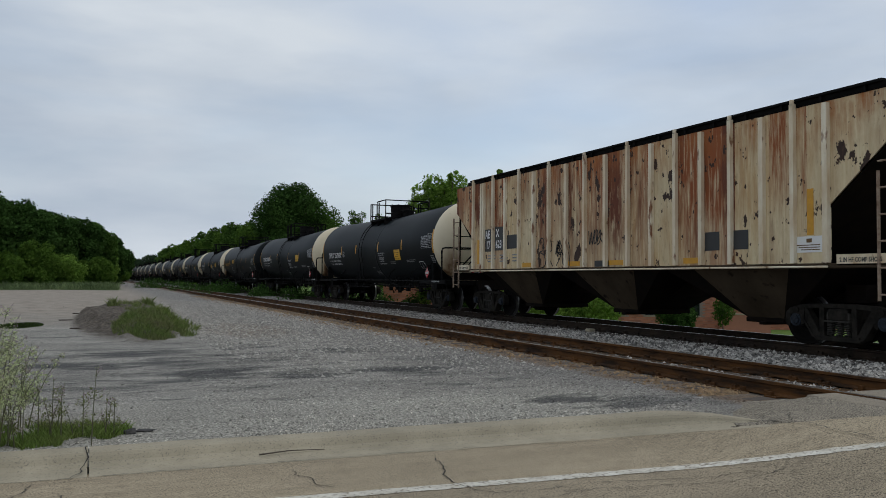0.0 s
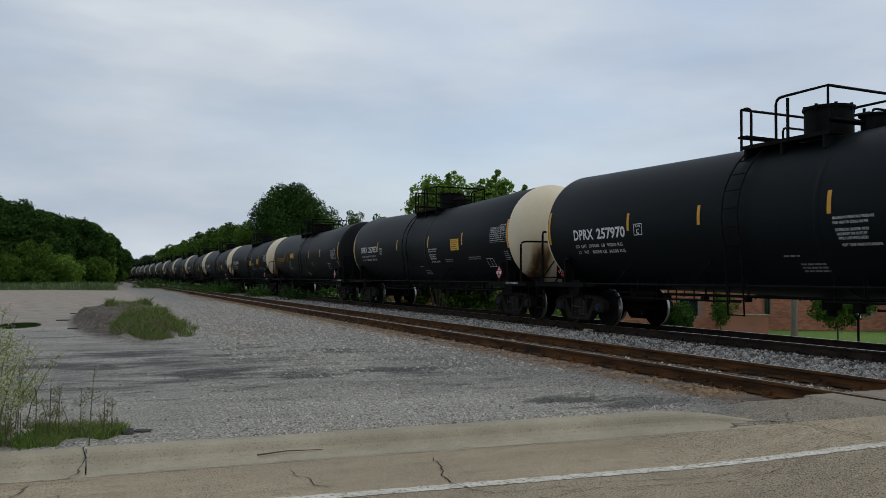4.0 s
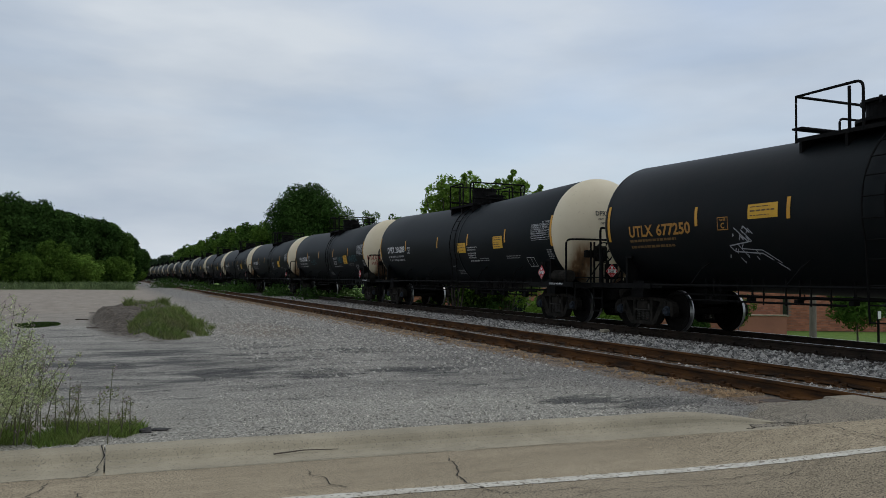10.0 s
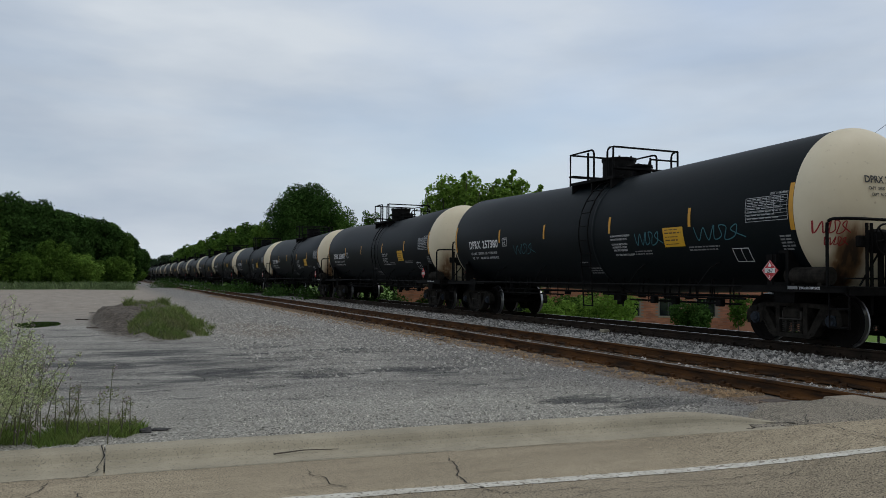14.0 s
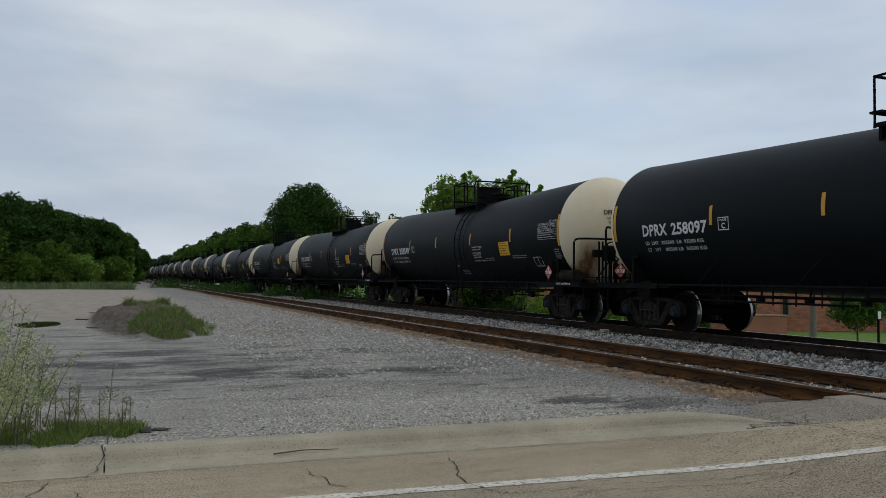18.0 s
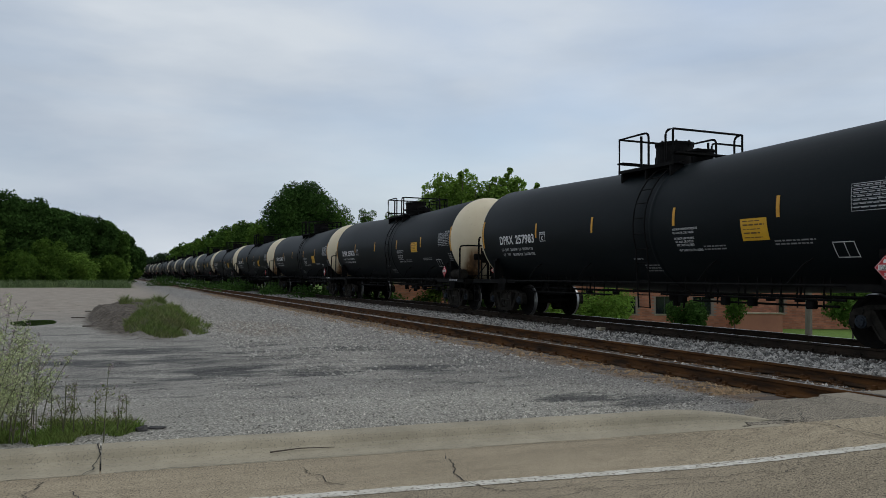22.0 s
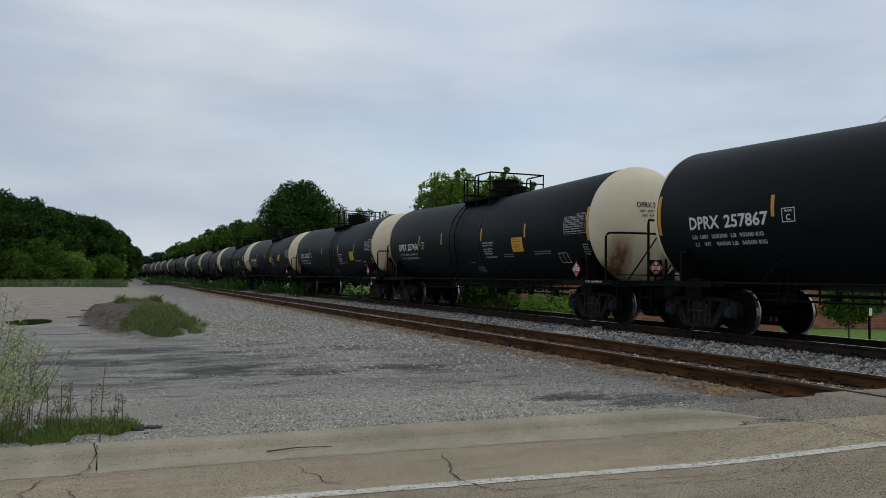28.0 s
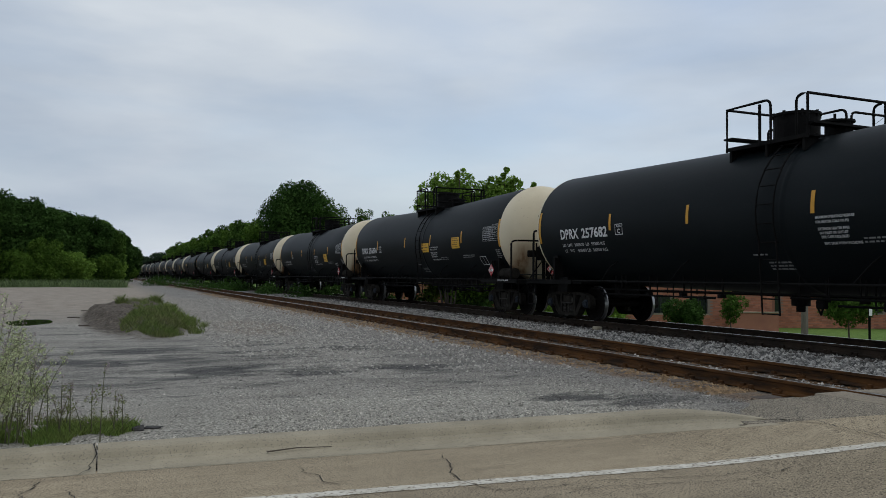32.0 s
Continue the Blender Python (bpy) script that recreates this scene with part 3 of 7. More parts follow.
def build_track(name, c, ztop, side, top, label):
    """Two swept rails on ties."""
    prof = [(-0.0675, 0.0, 0), (-0.0675, 0.012, 0), (-0.012, 0.035, 0), (-0.009, 0.118, 0), (-0.036, 0.130, 0), (-0.0365, 0.158, 0), (-0.028, 0.168, 1), (0.028, 0.168, 0), (0.0365, 0.158, 0), (0.036, 0.130, 0), (0.009, 0.118, 0), (0.012, 0.035, 0), (0.0675, 0.012, 0), (0.0675, 0.0, 0)]
    track = empty(name, Matrix.Identity(4))
    tagged(track, label, "railway track", kind="structure")
    ss = lines((-30, BEND, 30), (BEND, 560, 50))
    for off in (-0.7535, 0.7535):
        v, f, mi = [], [], []
        n = len(prof)
        for i, s in enumerate(ss):
            x, y, a = along(s, c + off)
            for px, pz, _ in prof:
                v.append((x + px * math.cos(a), y + px * math.sin(a), ztop - 0.168 + pz))
            if i:
                for k in range(n - 1):
                    f.append(((i - 1) * n + k, (i - 1) * n + k + 1, i * n + k + 1, i * n + k))
                    mi.append(prof[k][2])
        ob = mesh_ob("rail", v, f, [side, top], track)
        ob.data.polygons.foreach_set("material_index", mi)
    r = random.Random(int(c * 100))
    me = []
    for k in range(3):
        bm = bmesh.new()
        box(bm, -1.3, 1.3, -0.115, 0.115, -0.16, 0.0, bevel=0.015)
        for q in bm.verts:
            q.co += Vector(noise.noise_vector(q.co * 3 + Vector((k * 7, 0, 0)))) * 0.012
        t = bpy.data.meshes.new("tie")
        bm.to_mesh(t)
        bm.free()
        t.materials.append(TIE)
        me.append(t)
    plates = bmesh.new()
    s = 7.2
    while s < 70:
        x, y, a = along(s + r.uniform(-0.04, 0.04), c)
        o = new("tie", me[r.randrange(3)])
        o.parent = track
        o.matrix_basis = Matrix.Translation((x + r.uniform(-0.05, 0.05), y, ztop - 0.178)) @ pose(0, 0, 0, 0, 0, r.uniform(-1.5, 1.5))
        for off in (-0.7535, 0.7535):
            box(plates, x + off - 0.15, x + off + 0.15, y - 0.09, y + 0.09, ztop - 0.18, ztop - 0.163)
            for sx in (-0.09, 0.09):
                sy = r.uniform(-0.05, 0.05)
                box(plates, x + off + sx - 0.022, x + off + sx + 0.022, y + sy - 0.03, y + sy + 0.03, ztop - 0.17, ztop - 0.115 + r.uniform(-0.01, 0.015))
            if r.random() < 0.6:
                box(plates, x + off - 0.06, x + off + 0.06, y + 0.12, y + 0.19, ztop - 0.19, ztop - 0.11, bevel=0.01)
        s += 0.53
    tagged(part("tie_plates_and_spikes", plates, side, track, "rusted tie plates, anchors and spikes"), kind="stuff")


def stones(name, n, place, size, material, label, seed):
    """Loose stones as six-cornered lumps, all in one mesh."""
    g = np.random.default_rng(seed)
    base = np.array([(1, 0, 0), (-1, 0, 0), (0, 1, 0), (0, -1, 0), (0, 0, 1), (0, 0, -1)], float)
    tri = np.array([(0, 2, 4), (2, 1, 4), (1, 3, 4), (3, 0, 4), (2, 0, 5), (1, 2, 5), (3, 1, 5), (0, 3, 5)])
    P = np.array([p for p in (place(g) for _ in range(n)) if p is not None])
    n = len(P)
    sz = size[0] + (size[1] - size[0]) * g.random((n, 1, 1)) ** 2.0
    V = base[None] * (0.55 + 0.6 * g.random((n, 6, 1))) * sz * (0.6 + 0.6 * g.random((n, 1, 3)))
    V = V + 0.35 * sz * (g.random((n, 6, 3)) - 0.5)
    a = g.random(n) * math.tau
    c, s = np.cos(a)[:, None], np.sin(a)[:, None]
    V = np.stack([V[..., 0] * c - V[..., 1] * s, V[..., 0] * s + V[..., 1] * c, V[..., 2] * 0.8], -1) + P[:, None, :]
    F = (tri[None] + (np.arange(n) * 6)[:, None, None]).reshape(-1, 3)
    me = bpy.data.meshes.new(name)
    me.from_pydata(V.reshape(-1, 3).tolist(), [], F.tolist())
    me.materials.append(material)
    return tagged(new(name, me), label, "gravel", kind="stuff")


def spread(x0, x1, y0, y1, power=2.0, dz=0.0, keep=None):
    """Random places on the ground, denser towards y0."""
    def place(g):
        x = x0 + (x1 - x0) * g.random()
        y = y0 + (y1 - y0) * g.random() ** power
        if keep and not keep(x, y, g):
            return None
        return x, y, ground_z(x, y) + dz
    return place


LOOSE = ground_mat(True)
build_ground()
build_road()
build_kerb()
build_track("siding_track", XS, ZS, RAILRUST, RAILTOPR, "rust-brown little-used siding track on half-buried ties")
build_track("main_track", XT, ZT, RAILDARK, RAILTOP, "dark main line track on grey ballast with bright rail heads")
stones("ballast", 26000, spread(9.35, 11.95, 5.5, 60, 2.4, 0.02), (0.022, 0.06), STONE, "grey crushed ballast stones between the two tracks", 1)
stones("ballast_in_gauge", 7000, spread(7.7, 9.0, 6.6, 50, 2.2, -0.01), (0.015, 0.045), RUSTSTONE, "rust-stained ballast stones inside the siding rails", 2)
stones("gauge_gravel", 2600, spread(7.75, 8.95, 6.6, 40, 2.2, 0.0), (0.018, 0.045), STONE, "pale stray stones inside the siding rails", 8)
stones("ballast_shoulder", 14000, spread(6.0, 7.5, 7.6, 60, 2.2, 0.0, lambda x, y, g: g.random() < (x - (6.7 if y < 11 else 6.7 - 0.06 * min(10, y - 11))) / 1.0), (0.015, 0.05), STONER, "rusty stones and fines along the siding", 3)
stones("ballast_main", 6000, spread(12.2, 13.5, 6.6, 50, 2.2, 0.01), (0.022, 0.055), STONE, "grey ballast stones inside the main line rails", 4)
stones("lot_gravel", 30000, spread(-2.5, 7.0, 7.1, 45, 2.6, -0.004, lambda x, y, g: g.random() < 0.25 + 0.75 * max(0.0, min(1.0, (noise.noise(Vector((x * 0.5, y * 0.35, 2))) + 0.25) + (x - 2.5) * 0.16 * (y > 12)))), (0.008, 0.03), LOOSE, "loose grey gravel over the worn lot", 5)
stones("near_gravel", 42000, spread(1.2, 7.0, 7.05, 15, 1.7, -0.003), (0.007, 0.022), LOOSE, "fine grey and dark gravel scattered by the kerb", 7)
stones("lot_stones", 30000, spread(2.2, 6.8, 10.5, 48, 1.5, 0.0, lambda x, y, g: g.random() < (y - 10.5 + 0.5 * (x - 4) + 3 * noise.noise(Vector((x * 0.8, y * 0.5, 9)))) / 9), (0.016, 0.048), SHOULDER, "coarse grey stones beside the siding", 6)

# ---- train ----
TR, TZ, TL = 1.529, 2.51, 7.45      # tank radius, axis height over the rail, half length between seams
TB = 7.78                            # the rear seam lies further out
SAG, KNEE = 0.155, -0.92             # the tank slopes from both ends down to its middle ring
SIDE = -1.0                          # the side that faces the lot


def sag(y):
    return -SAG * max(0.0, 1 - abs(y - KNEE) / (TL + KNEE if y < KNEE else TB - KNEE))


def on_tank(y, z, lift=0.006, side=SIDE):
    """A point on the tank's flank at a height over the rail."""
    mid = TZ + sag(y)
    a = math.asin(max(-0.999, min(0.999, (z - mid) / TR)))
    return (side * math.cos(a) * (TR + lift), y, mid + math.sin(a) * (TR + lift))


def patch(bm, y0, y1, z0, z1, lift=0.006, n=8, skew=0.0, mi=0):
    """A thin sheet that follows the tank's flank."""
    rows = []
    for i in range(n + 1):
        z = z0 + (z1 - z0) * i / n
        d = skew * i / n
        rows.append([bm.verts.new(on_tank(y0 + d, z, lift)), bm.verts.new(on_tank(y1 + d, z, lift))])
    for a, b in zip(rows, rows[1:]):
        bm.faces.new((a[0], a[1], b[1], b[0])).material_index = mi


def outline(bm, y0, y1, z0, z1, w=0.012, lift=0.008):
    patch(bm, y0, y1, z0, z0 + w, lift, 1)
    patch(bm, y0, y1, z1 - w, z1, lift, 1)
    patch(bm, y0, y0 + w, z0, z1, lift, 4)
    patch(bm, y1 - w, y1, z0, z1, lift, 4)


@functools.cache
def glyphs(s):
    """Points and faces of a line of lettering."""
    cu = bpy.data.curves.new("text", "FONT")
    cu.body, cu.size, cu.resolution_u, cu.offset = s, 1.0, 2, 0.028
    ob = new("text", cu)
    bpy.context.view_layer.update()
    me = ob.to_mesh()
    v = [(q.co.x, q.co.y) for q in me.vertices]
    f = [list(p.vertices) for p in me.polygons]
    ob.to_mesh_clear()
    bpy.data.objects.remove(ob)
    bpy.data.curves.remove(cu)
    return v, f


def text_mesh(s, height):
    """The flat outlines of a line of lettering: points with the left edge at 0, and faces."""
    v, f = glyphs(s)
    k = height / max(y for x, y in v)
    return [(x * k, y * k) for x, y in v], f


def text_on_tank(s, y_left, z, height, material, parent, name="lettering", squeeze=1.0, label=""):
    """Lettering along the flank; it reads from the car's rear to its front."""
    v, f = text_mesh(s, height)
    return mesh_ob(name, [on_tank(y_left - x * squeeze, z + h, 0.008) for x, h in v], f, material, parent, label)


def text_fit(s, y0, y1, z, height, material, parent):
    """Lettering stretched to fill the length from y0 to y1."""
    v, f = text_mesh(s, height)
    lo, hi = min(x for x, h in v), max(x for x, h in v)
    return mesh_ob("lettering", [on_tank(y0 - (x - lo) / (hi - lo) * (y0 - y1), z + h, 0.008) for x, h in v], f, material, parent)


def text_on_plane(s, x_left, y, z, height, material, parent, name="lettering", squeeze=1.0):
    """Lettering upright on a plane that faces the car's front."""
    v, f = text_mesh(s, height)
    return mesh_ob(name, [(x_left + x * squeeze, y, z + h) for x, h in v], f, material, parent)


def head_y(x, z, depth=0.62):
    c = (math.hypot(x, z - TZ) / TR) ** (1 / 0.85)
    return -TL - depth * math.sqrt(max(0.0, 1 - c * c))


def bars_on_tank(bm, y0, y1, z, rows, h, gap, seed, lift=0.008, ragged=0.35):
    r = random.Random(seed)
    for i in range(rows):
        zz = z - i * gap
        y = y1
        end = y0 + (y1 - y0) * r.uniform(0, ragged)
        while y > end:
            w = r.uniform(0.05, 0.16)
            patch(bm, max(end, y - w), y, zz, zz + h, lift, 1)
            y -= w + 0.025


def scrawl(parent, name, material, path, y, z, sy, sz, w=0.018, label=""):
    """A sprayed line along the flank."""
    bm = bmesh.new()
    pts = [(y - a * sy, z + b * sz) for a, b in path]
    for (a, b), (c, d) in zip(pts, pts[1:]):
        l = math.hypot(c - a, d - b) or 1
        nx, ny = -(d - b) / l * w / 2, (c - a) / l * w / 2
        q = [bm.verts.new(on_tank(p, zz, 0.009)) for p, zz in ((a + nx, b + ny), (a - nx, b - ny), (c - nx, d - ny), (c + nx, d + ny))]
        bm.faces.new(q)
    return part(name, bm, material, parent, label)


def smooth(knots):
    """A rounded line through the knots of a sprayed mark."""
    k = [knots[0], *knots, knots[-1]]
    p = []
    for i in range(1, len(k) - 2):
        a, b, c, d = k[i - 1:i + 3]
        for n in range(5):
            t = n / 5
            p.append(tuple(0.5 * (2 * b[j] + (c[j] - a[j]) * t + (2 * a[j] - 5 * b[j] + 4 * c[j] - d[j]) * t * t + (3 * b[j] - a[j] - 3 * c[j] + d[j]) * t ** 3) for j in (0, 1)))
    return p + [knots[-1]]


SHARP_TAG = [(0, 0.1), (0.25, 0.5), (0.35, 0.0), (0.1, 0.3), (0.62, 0.35), (0.3, 0.6), (0.75, 0.05), (0.45, 0.45), (1.35, -0.12), (0.9, 0.15), (0.2, 0.2), (0.55, 0.62), (0.7, 0.5)]
ROUND_TAG = [(0.05, 0.0), (0.0, 0.5), (0.15, 0.75), (0.36, 0.7), (0.3, 0.45), (0.1, 0.4), (0.4, 0.3), (0.45, 0.05), (0.2, -0.02), (0.5, 0.1), (0.56, 0.6), (0.78, 0.72), (0.88, 0.45), (0.66, 0.32), (0.95, 0.02)]
LOW_TAG = [(0, 0.3), (0.08, 0.02), (0.2, 0.28), (0.28, 0.02), (0.42, 0.32), (0.4, 0.04), (0.55, 0.1), (0.52, 0.3), (0.66, 0.26), (0.6, 0.02), (0.8, 0.08), (0.86, 0.3), (0.74, 0.2), (1.0, 0.04)]


def head_scrawl(parent, material, path, x, z, w, label):
    """A sprayed line on the front head."""
    bm = bmesh.new()
    pts = [(x + a, z + b) for a, b in path]
    for (a, b), (c, d) in zip(pts, pts[1:]):
        l = math.hypot(c - a, d - b) or 1
        nx, nz = -(d - b) / l * w / 2, (c - a) / l * w / 2
        bm.faces.new([bm.verts.new((p, head_y(p, q) - 0.015, q)) for p, q in ((a + nx, b + nz), (a - nx, b - nz), (c - nx, d - nz), (c + nx, d + nz))])
    return part("graffiti", bm, material, parent, label)


def make_wheelset():
    bm = bmesh.new()
    for sx in (-1, 1):
        # rim, dished plate, flange and tread round the axle, turned as one profile
        prof = [(0.83, 0.09, 0), (0.83, 0.15, 0), (0.775, 0.19, 0), (0.77, 0.33, 0), (0.81, 0.38, 0), (0.81, 0.455, 0), (0.80, 0.457, 1), (0.715, 0.462, 1), (0.705, 0.485, 1), (0.69, 0.486, 0), (0.68, 0.455, 0), (0.68, 0.385, 0), (0.735, 0.33, 0), (0.74, 0.19, 0), (0.68, 0.15, 0), (0.68, 0.09, 0)]
        seg = 36
        rings = []
        for k in range(seg):
            a = k * math.tau / seg
            rings.append([bm.verts.new((sx * x, r * math.cos(a), r * math.sin(a))) for x, r, _ in prof])
        n = len(prof)
        for k in range(seg):
            for j in range(n - 1):
                q = (rings[k][j], rings[k][j + 1], rings[(k + 1) % seg][j + 1], rings[(k + 1) % seg][j])
                bm.faces.new(q if sx > 0 else q[::-1]).material_index = prof[j + 1][2] and prof[j][2]
    drum(bm, "x", (0, 0, 0), 0.085, -1.0, 1.0, 14)
    # chalk mark and cast lugs that show the turning
    box(bm, -0.8, -0.775, 0.2, 0.3, -0.02, 0.02)
    box(bm, -0.8, -0.775, -0.26, -0.2, 0.05, 0.09)
    return part("wheelset", bm, [WHEEL, TREAD])


def make_bogie():
    """A three-piece freight truck: bolster, side frames, springs, bearings, two wheelsets."""
    bm = bmesh.new()
    box(bm, -1.12, 1.12, -0.2, 0.2, 0.46, 0.68, bevel=0.03)
    drum(bm, "z", (0, 0, 0), 0.2, 0.68, 0.76, 16)
    # brake beams
    for s in (-1, 1):
        tube(bm, [(-0.75, s * 0.36, 0.38), (0, s * 0.30, 0.38), (0.75, s * 0.36, 0.38)], 0.035, 6)
    bogie = part("bogie", bm, GRIME)
    for sx in (-1, 1):
        bm = bmesh.new()
        x0, x1 = sx * 0.94, sx * 1.08
        if x0 > x1:
            x0, x1 = x1, x0
        # bowed top chord
        prism(bm, [(-1.08, 0.56), (-1.05, 0.66), (-0.76, 0.742), (-0.3, 0.765), (0.3, 0.765), (0.76, 0.742), (1.05, 0.66), (1.08, 0.56), (1.0, 0.555), (0.72, 0.662), (0.3, 0.692), (-0.3, 0.692), (-0.72, 0.662), (-1.0, 0.555)][::-1], x0, x1)
        for s in (-1, 1):
            # jaw over the bearing
            prism(bm, [(s * 0.70, 0.685), (s * 0.95, 0.69), (s * 1.10, 0.60), (s * 1.13, 0.42), (s * 1.08, 0.34), (s * 1.02, 0.34), (s * 1.0, 0.56), (s * 0.79, 0.56), (s * 0.77, 0.36), (s * 0.70, 0.40)][:: s], x0 - 0.012, x1 + 0.012)
            # sloping lower chord with its raised flange
            prism(bm, [(s * 0.78, 0.66), (s * 0.66, 0.68), (s * 0.575, 0.56), (s * 0.44, 0.34), (s * 0.40, 0.26), (s * 0.28, 0.245), (s * 0.28, 0.125), (s * 0.43, 0.125), (s * 0.53, 0.18), (s * 0.67, 0.38), (s * 0.76, 0.48)][:: s], x0, x1)
            prism(bm, [(s * 0.73, 0.475), (s * 0.70, 0.48), (s * 0.52, 0.225), (s * 0.42, 0.155), (s * 0.43, 0.128), (s * 0.53, 0.183), (s * 0.67, 0.385)][:: s], x0 - 0.025, x1 + 0.025)
            # column beside the springs
            prism(bm, [(s * 0.375, 0.71), (s * 0.275, 0.71), (s * 0.285, 0.2), (s * 0.375, 0.2)][:: s], x0 - 0.012, x1 + 0.012)
            # boss on the chord
            drum(bm, "x", (0, s * 0.86, 0.635), 0.045, sx * 1.05, sx * 1.12, 10)
        prism(bm, [(-0.44, 0.12), (0.44, 0.12), (0.44, 0.205), (-0.44, 0.205)], x0 - 0.03, x1 + 0.03)
        part("side_frame", bm, GRIME, bogie)
        bm = bmesh.new()
        for yy in (-0.175, 0.0, 0.175):
            # a wound coil
            tube(bm, [(sx * 1.03 + 0.062 * math.cos(k * math.tau / 8), yy + 0.062 * math.sin(k * math.tau / 8), 0.215 + 0.235 * k / 48) for k in range(49)], 0.0125, 5)
            drum(bm, "z", (sx * 1.03, yy, 0.2), 0.03, 0, 0.25, 8)
        # bolster end, with its lip
        box(bm, sx * 1.02 - 0.1, sx * 1.02 + 0.1, -0.26, 0.26, 0.45, 0.475)
        box(bm, sx * 1.0 - 0.09, sx * 1.0 + 0.09, -0.24, 0.24, 0.475, 0.60, bevel=0.02)
        box(bm, sx * 1.06 - 0.03, sx * 1.06 + 0.03, -0.22, 0.22, 0.575, 0.61)
        part("spring_pack", bm, MATS["worn springs"], bogie, "coil springs under the bolster end")
        for s in (-1, 1):
            bm = bmesh.new()
            drum(bm, "x", (0, s * 0.889, 0.457), 0.115, sx * 0.9, sx * 1.10, 16)
            drum(bm, "x", (0, s * 0.889, 0.457), 0.085, sx * 1.10, sx * 1.14, 16)
            for k in range(3):
                a = k * math.tau / 3 + 0.4
                drum(bm, "x", (0, s * 0.889 + 0.055 * math.cos(a), 0.457 + 0.055 * math.sin(a)), 0.018, sx * 1.14, sx * 1.16, 6)
            part("bearing_cap", bm, CAP, bogie, "blue-grey roller bearing end cap")
    ws = make_wheelset()
    ws.parent = bogie
    ws.location = (0, -0.889, 0.457)
    w2 = ws.copy()
    scene.collection.objects.link(w2)
    w2.location = (0, 0.889, 0.457)
    return bogie


def copy_under(ob, parent, m):
    c = copy_thing(ob, m)
    c.parent = parent
    return c


def placard(parent, m, material_back=STEEL):
    """A red diamond notice with the product number."""
    bm = bmesh.new()
    h = 0.195
    v = [bm.verts.new(p) for p in ((0, 0, -h), (h, 0, 0), (0, 0, h), (-h, 0, 0))]
    w = [bm.verts.new(p) for p in ((0, 0.012, -h), (h, 0.012, 0), (0, 0.012, h), (-h, 0.012, 0))]
    bm.faces.new(v)
    bm.faces.new(w[::-1])
    for i in range(4):
        bm.faces.new((v[i], w[i], w[(i + 1) % 4], v[(i + 1) % 4]))
    pl = part("placard", bm, RED, parent, "red diamond hazard placard")
    pl.matrix_basis = m
    bm = bmesh.new()
    a, b = 0.184, 0.176
    o = [bm.verts.new((x * a, -0.003, z * a)) for x, z in ((0, -1), (1, 0), (0, 1), (-1, 0))]
    i_ = [bm.verts.new((x * b, -0.003, z * b)) for x, z in ((0, -1), (1, 0), (0, 1), (-1, 0))]
    for k in range(4):
        bm.faces.new((o[k], o[(k + 1) % 4], i_[(k + 1) % 4], i_[k]))
    box(bm, -0.125, 0.125, -0.004, -0.002, -0.045, 0.045)
    # flame mark
    q = [bm.verts.new(p) for p in ((-0.03, -0.004, 0.07), (0.03, -0.004, 0.07), (0.035, -0.004, 0.1), (0.0, -0.004, 0.145), (-0.035, -0.004, 0.1))]
    bm.faces.new(q)
    part("border", bm, PWHITE, pl)
    text_on_plane("1267", -0.112, -0.006, -0.038, 0.076, DARKLET, pl, "number", 0.9)
    text_on_plane("3", -0.018, -0.006, -0.135, 0.05, PWHITE, pl, "number")
    return pl


def stripe(tank, y, z0, z1, w):
    bm = bmesh.new()
    patch(bm, y - w / 2, y + w / 2, z0, z1, 0.007, 8)
    return part("reflector_stripe", bm, YELLOW, tank)


def notice(tank, y0, y1, z0, z1, lab="yellow printed emergency notice"):
    """A yellow sheet with lines of print, from y0 to y1."""
    bm = bmesh.new()
    patch(bm, y0, y1, z0, z1, 0.007, 6)
    nt = part("notice", bm, YLABEL, tank, lab)
    bm = bmesh.new()
    n = 5 if z1 - z0 > 0.35 else 3
    for i in range(n):
        h = 0.03 if i % 2 else 0.018
        bars_on_tank(bm, y0 + 0.05, y1 - 0.06, z1 - (i + 0.75) * (z1 - z0) / (n + 0.4), 1, h, 0.1, 20 + i, 0.0095, 0.25)
    tagged(part("print", bm, INK, nt), kind="stuff")


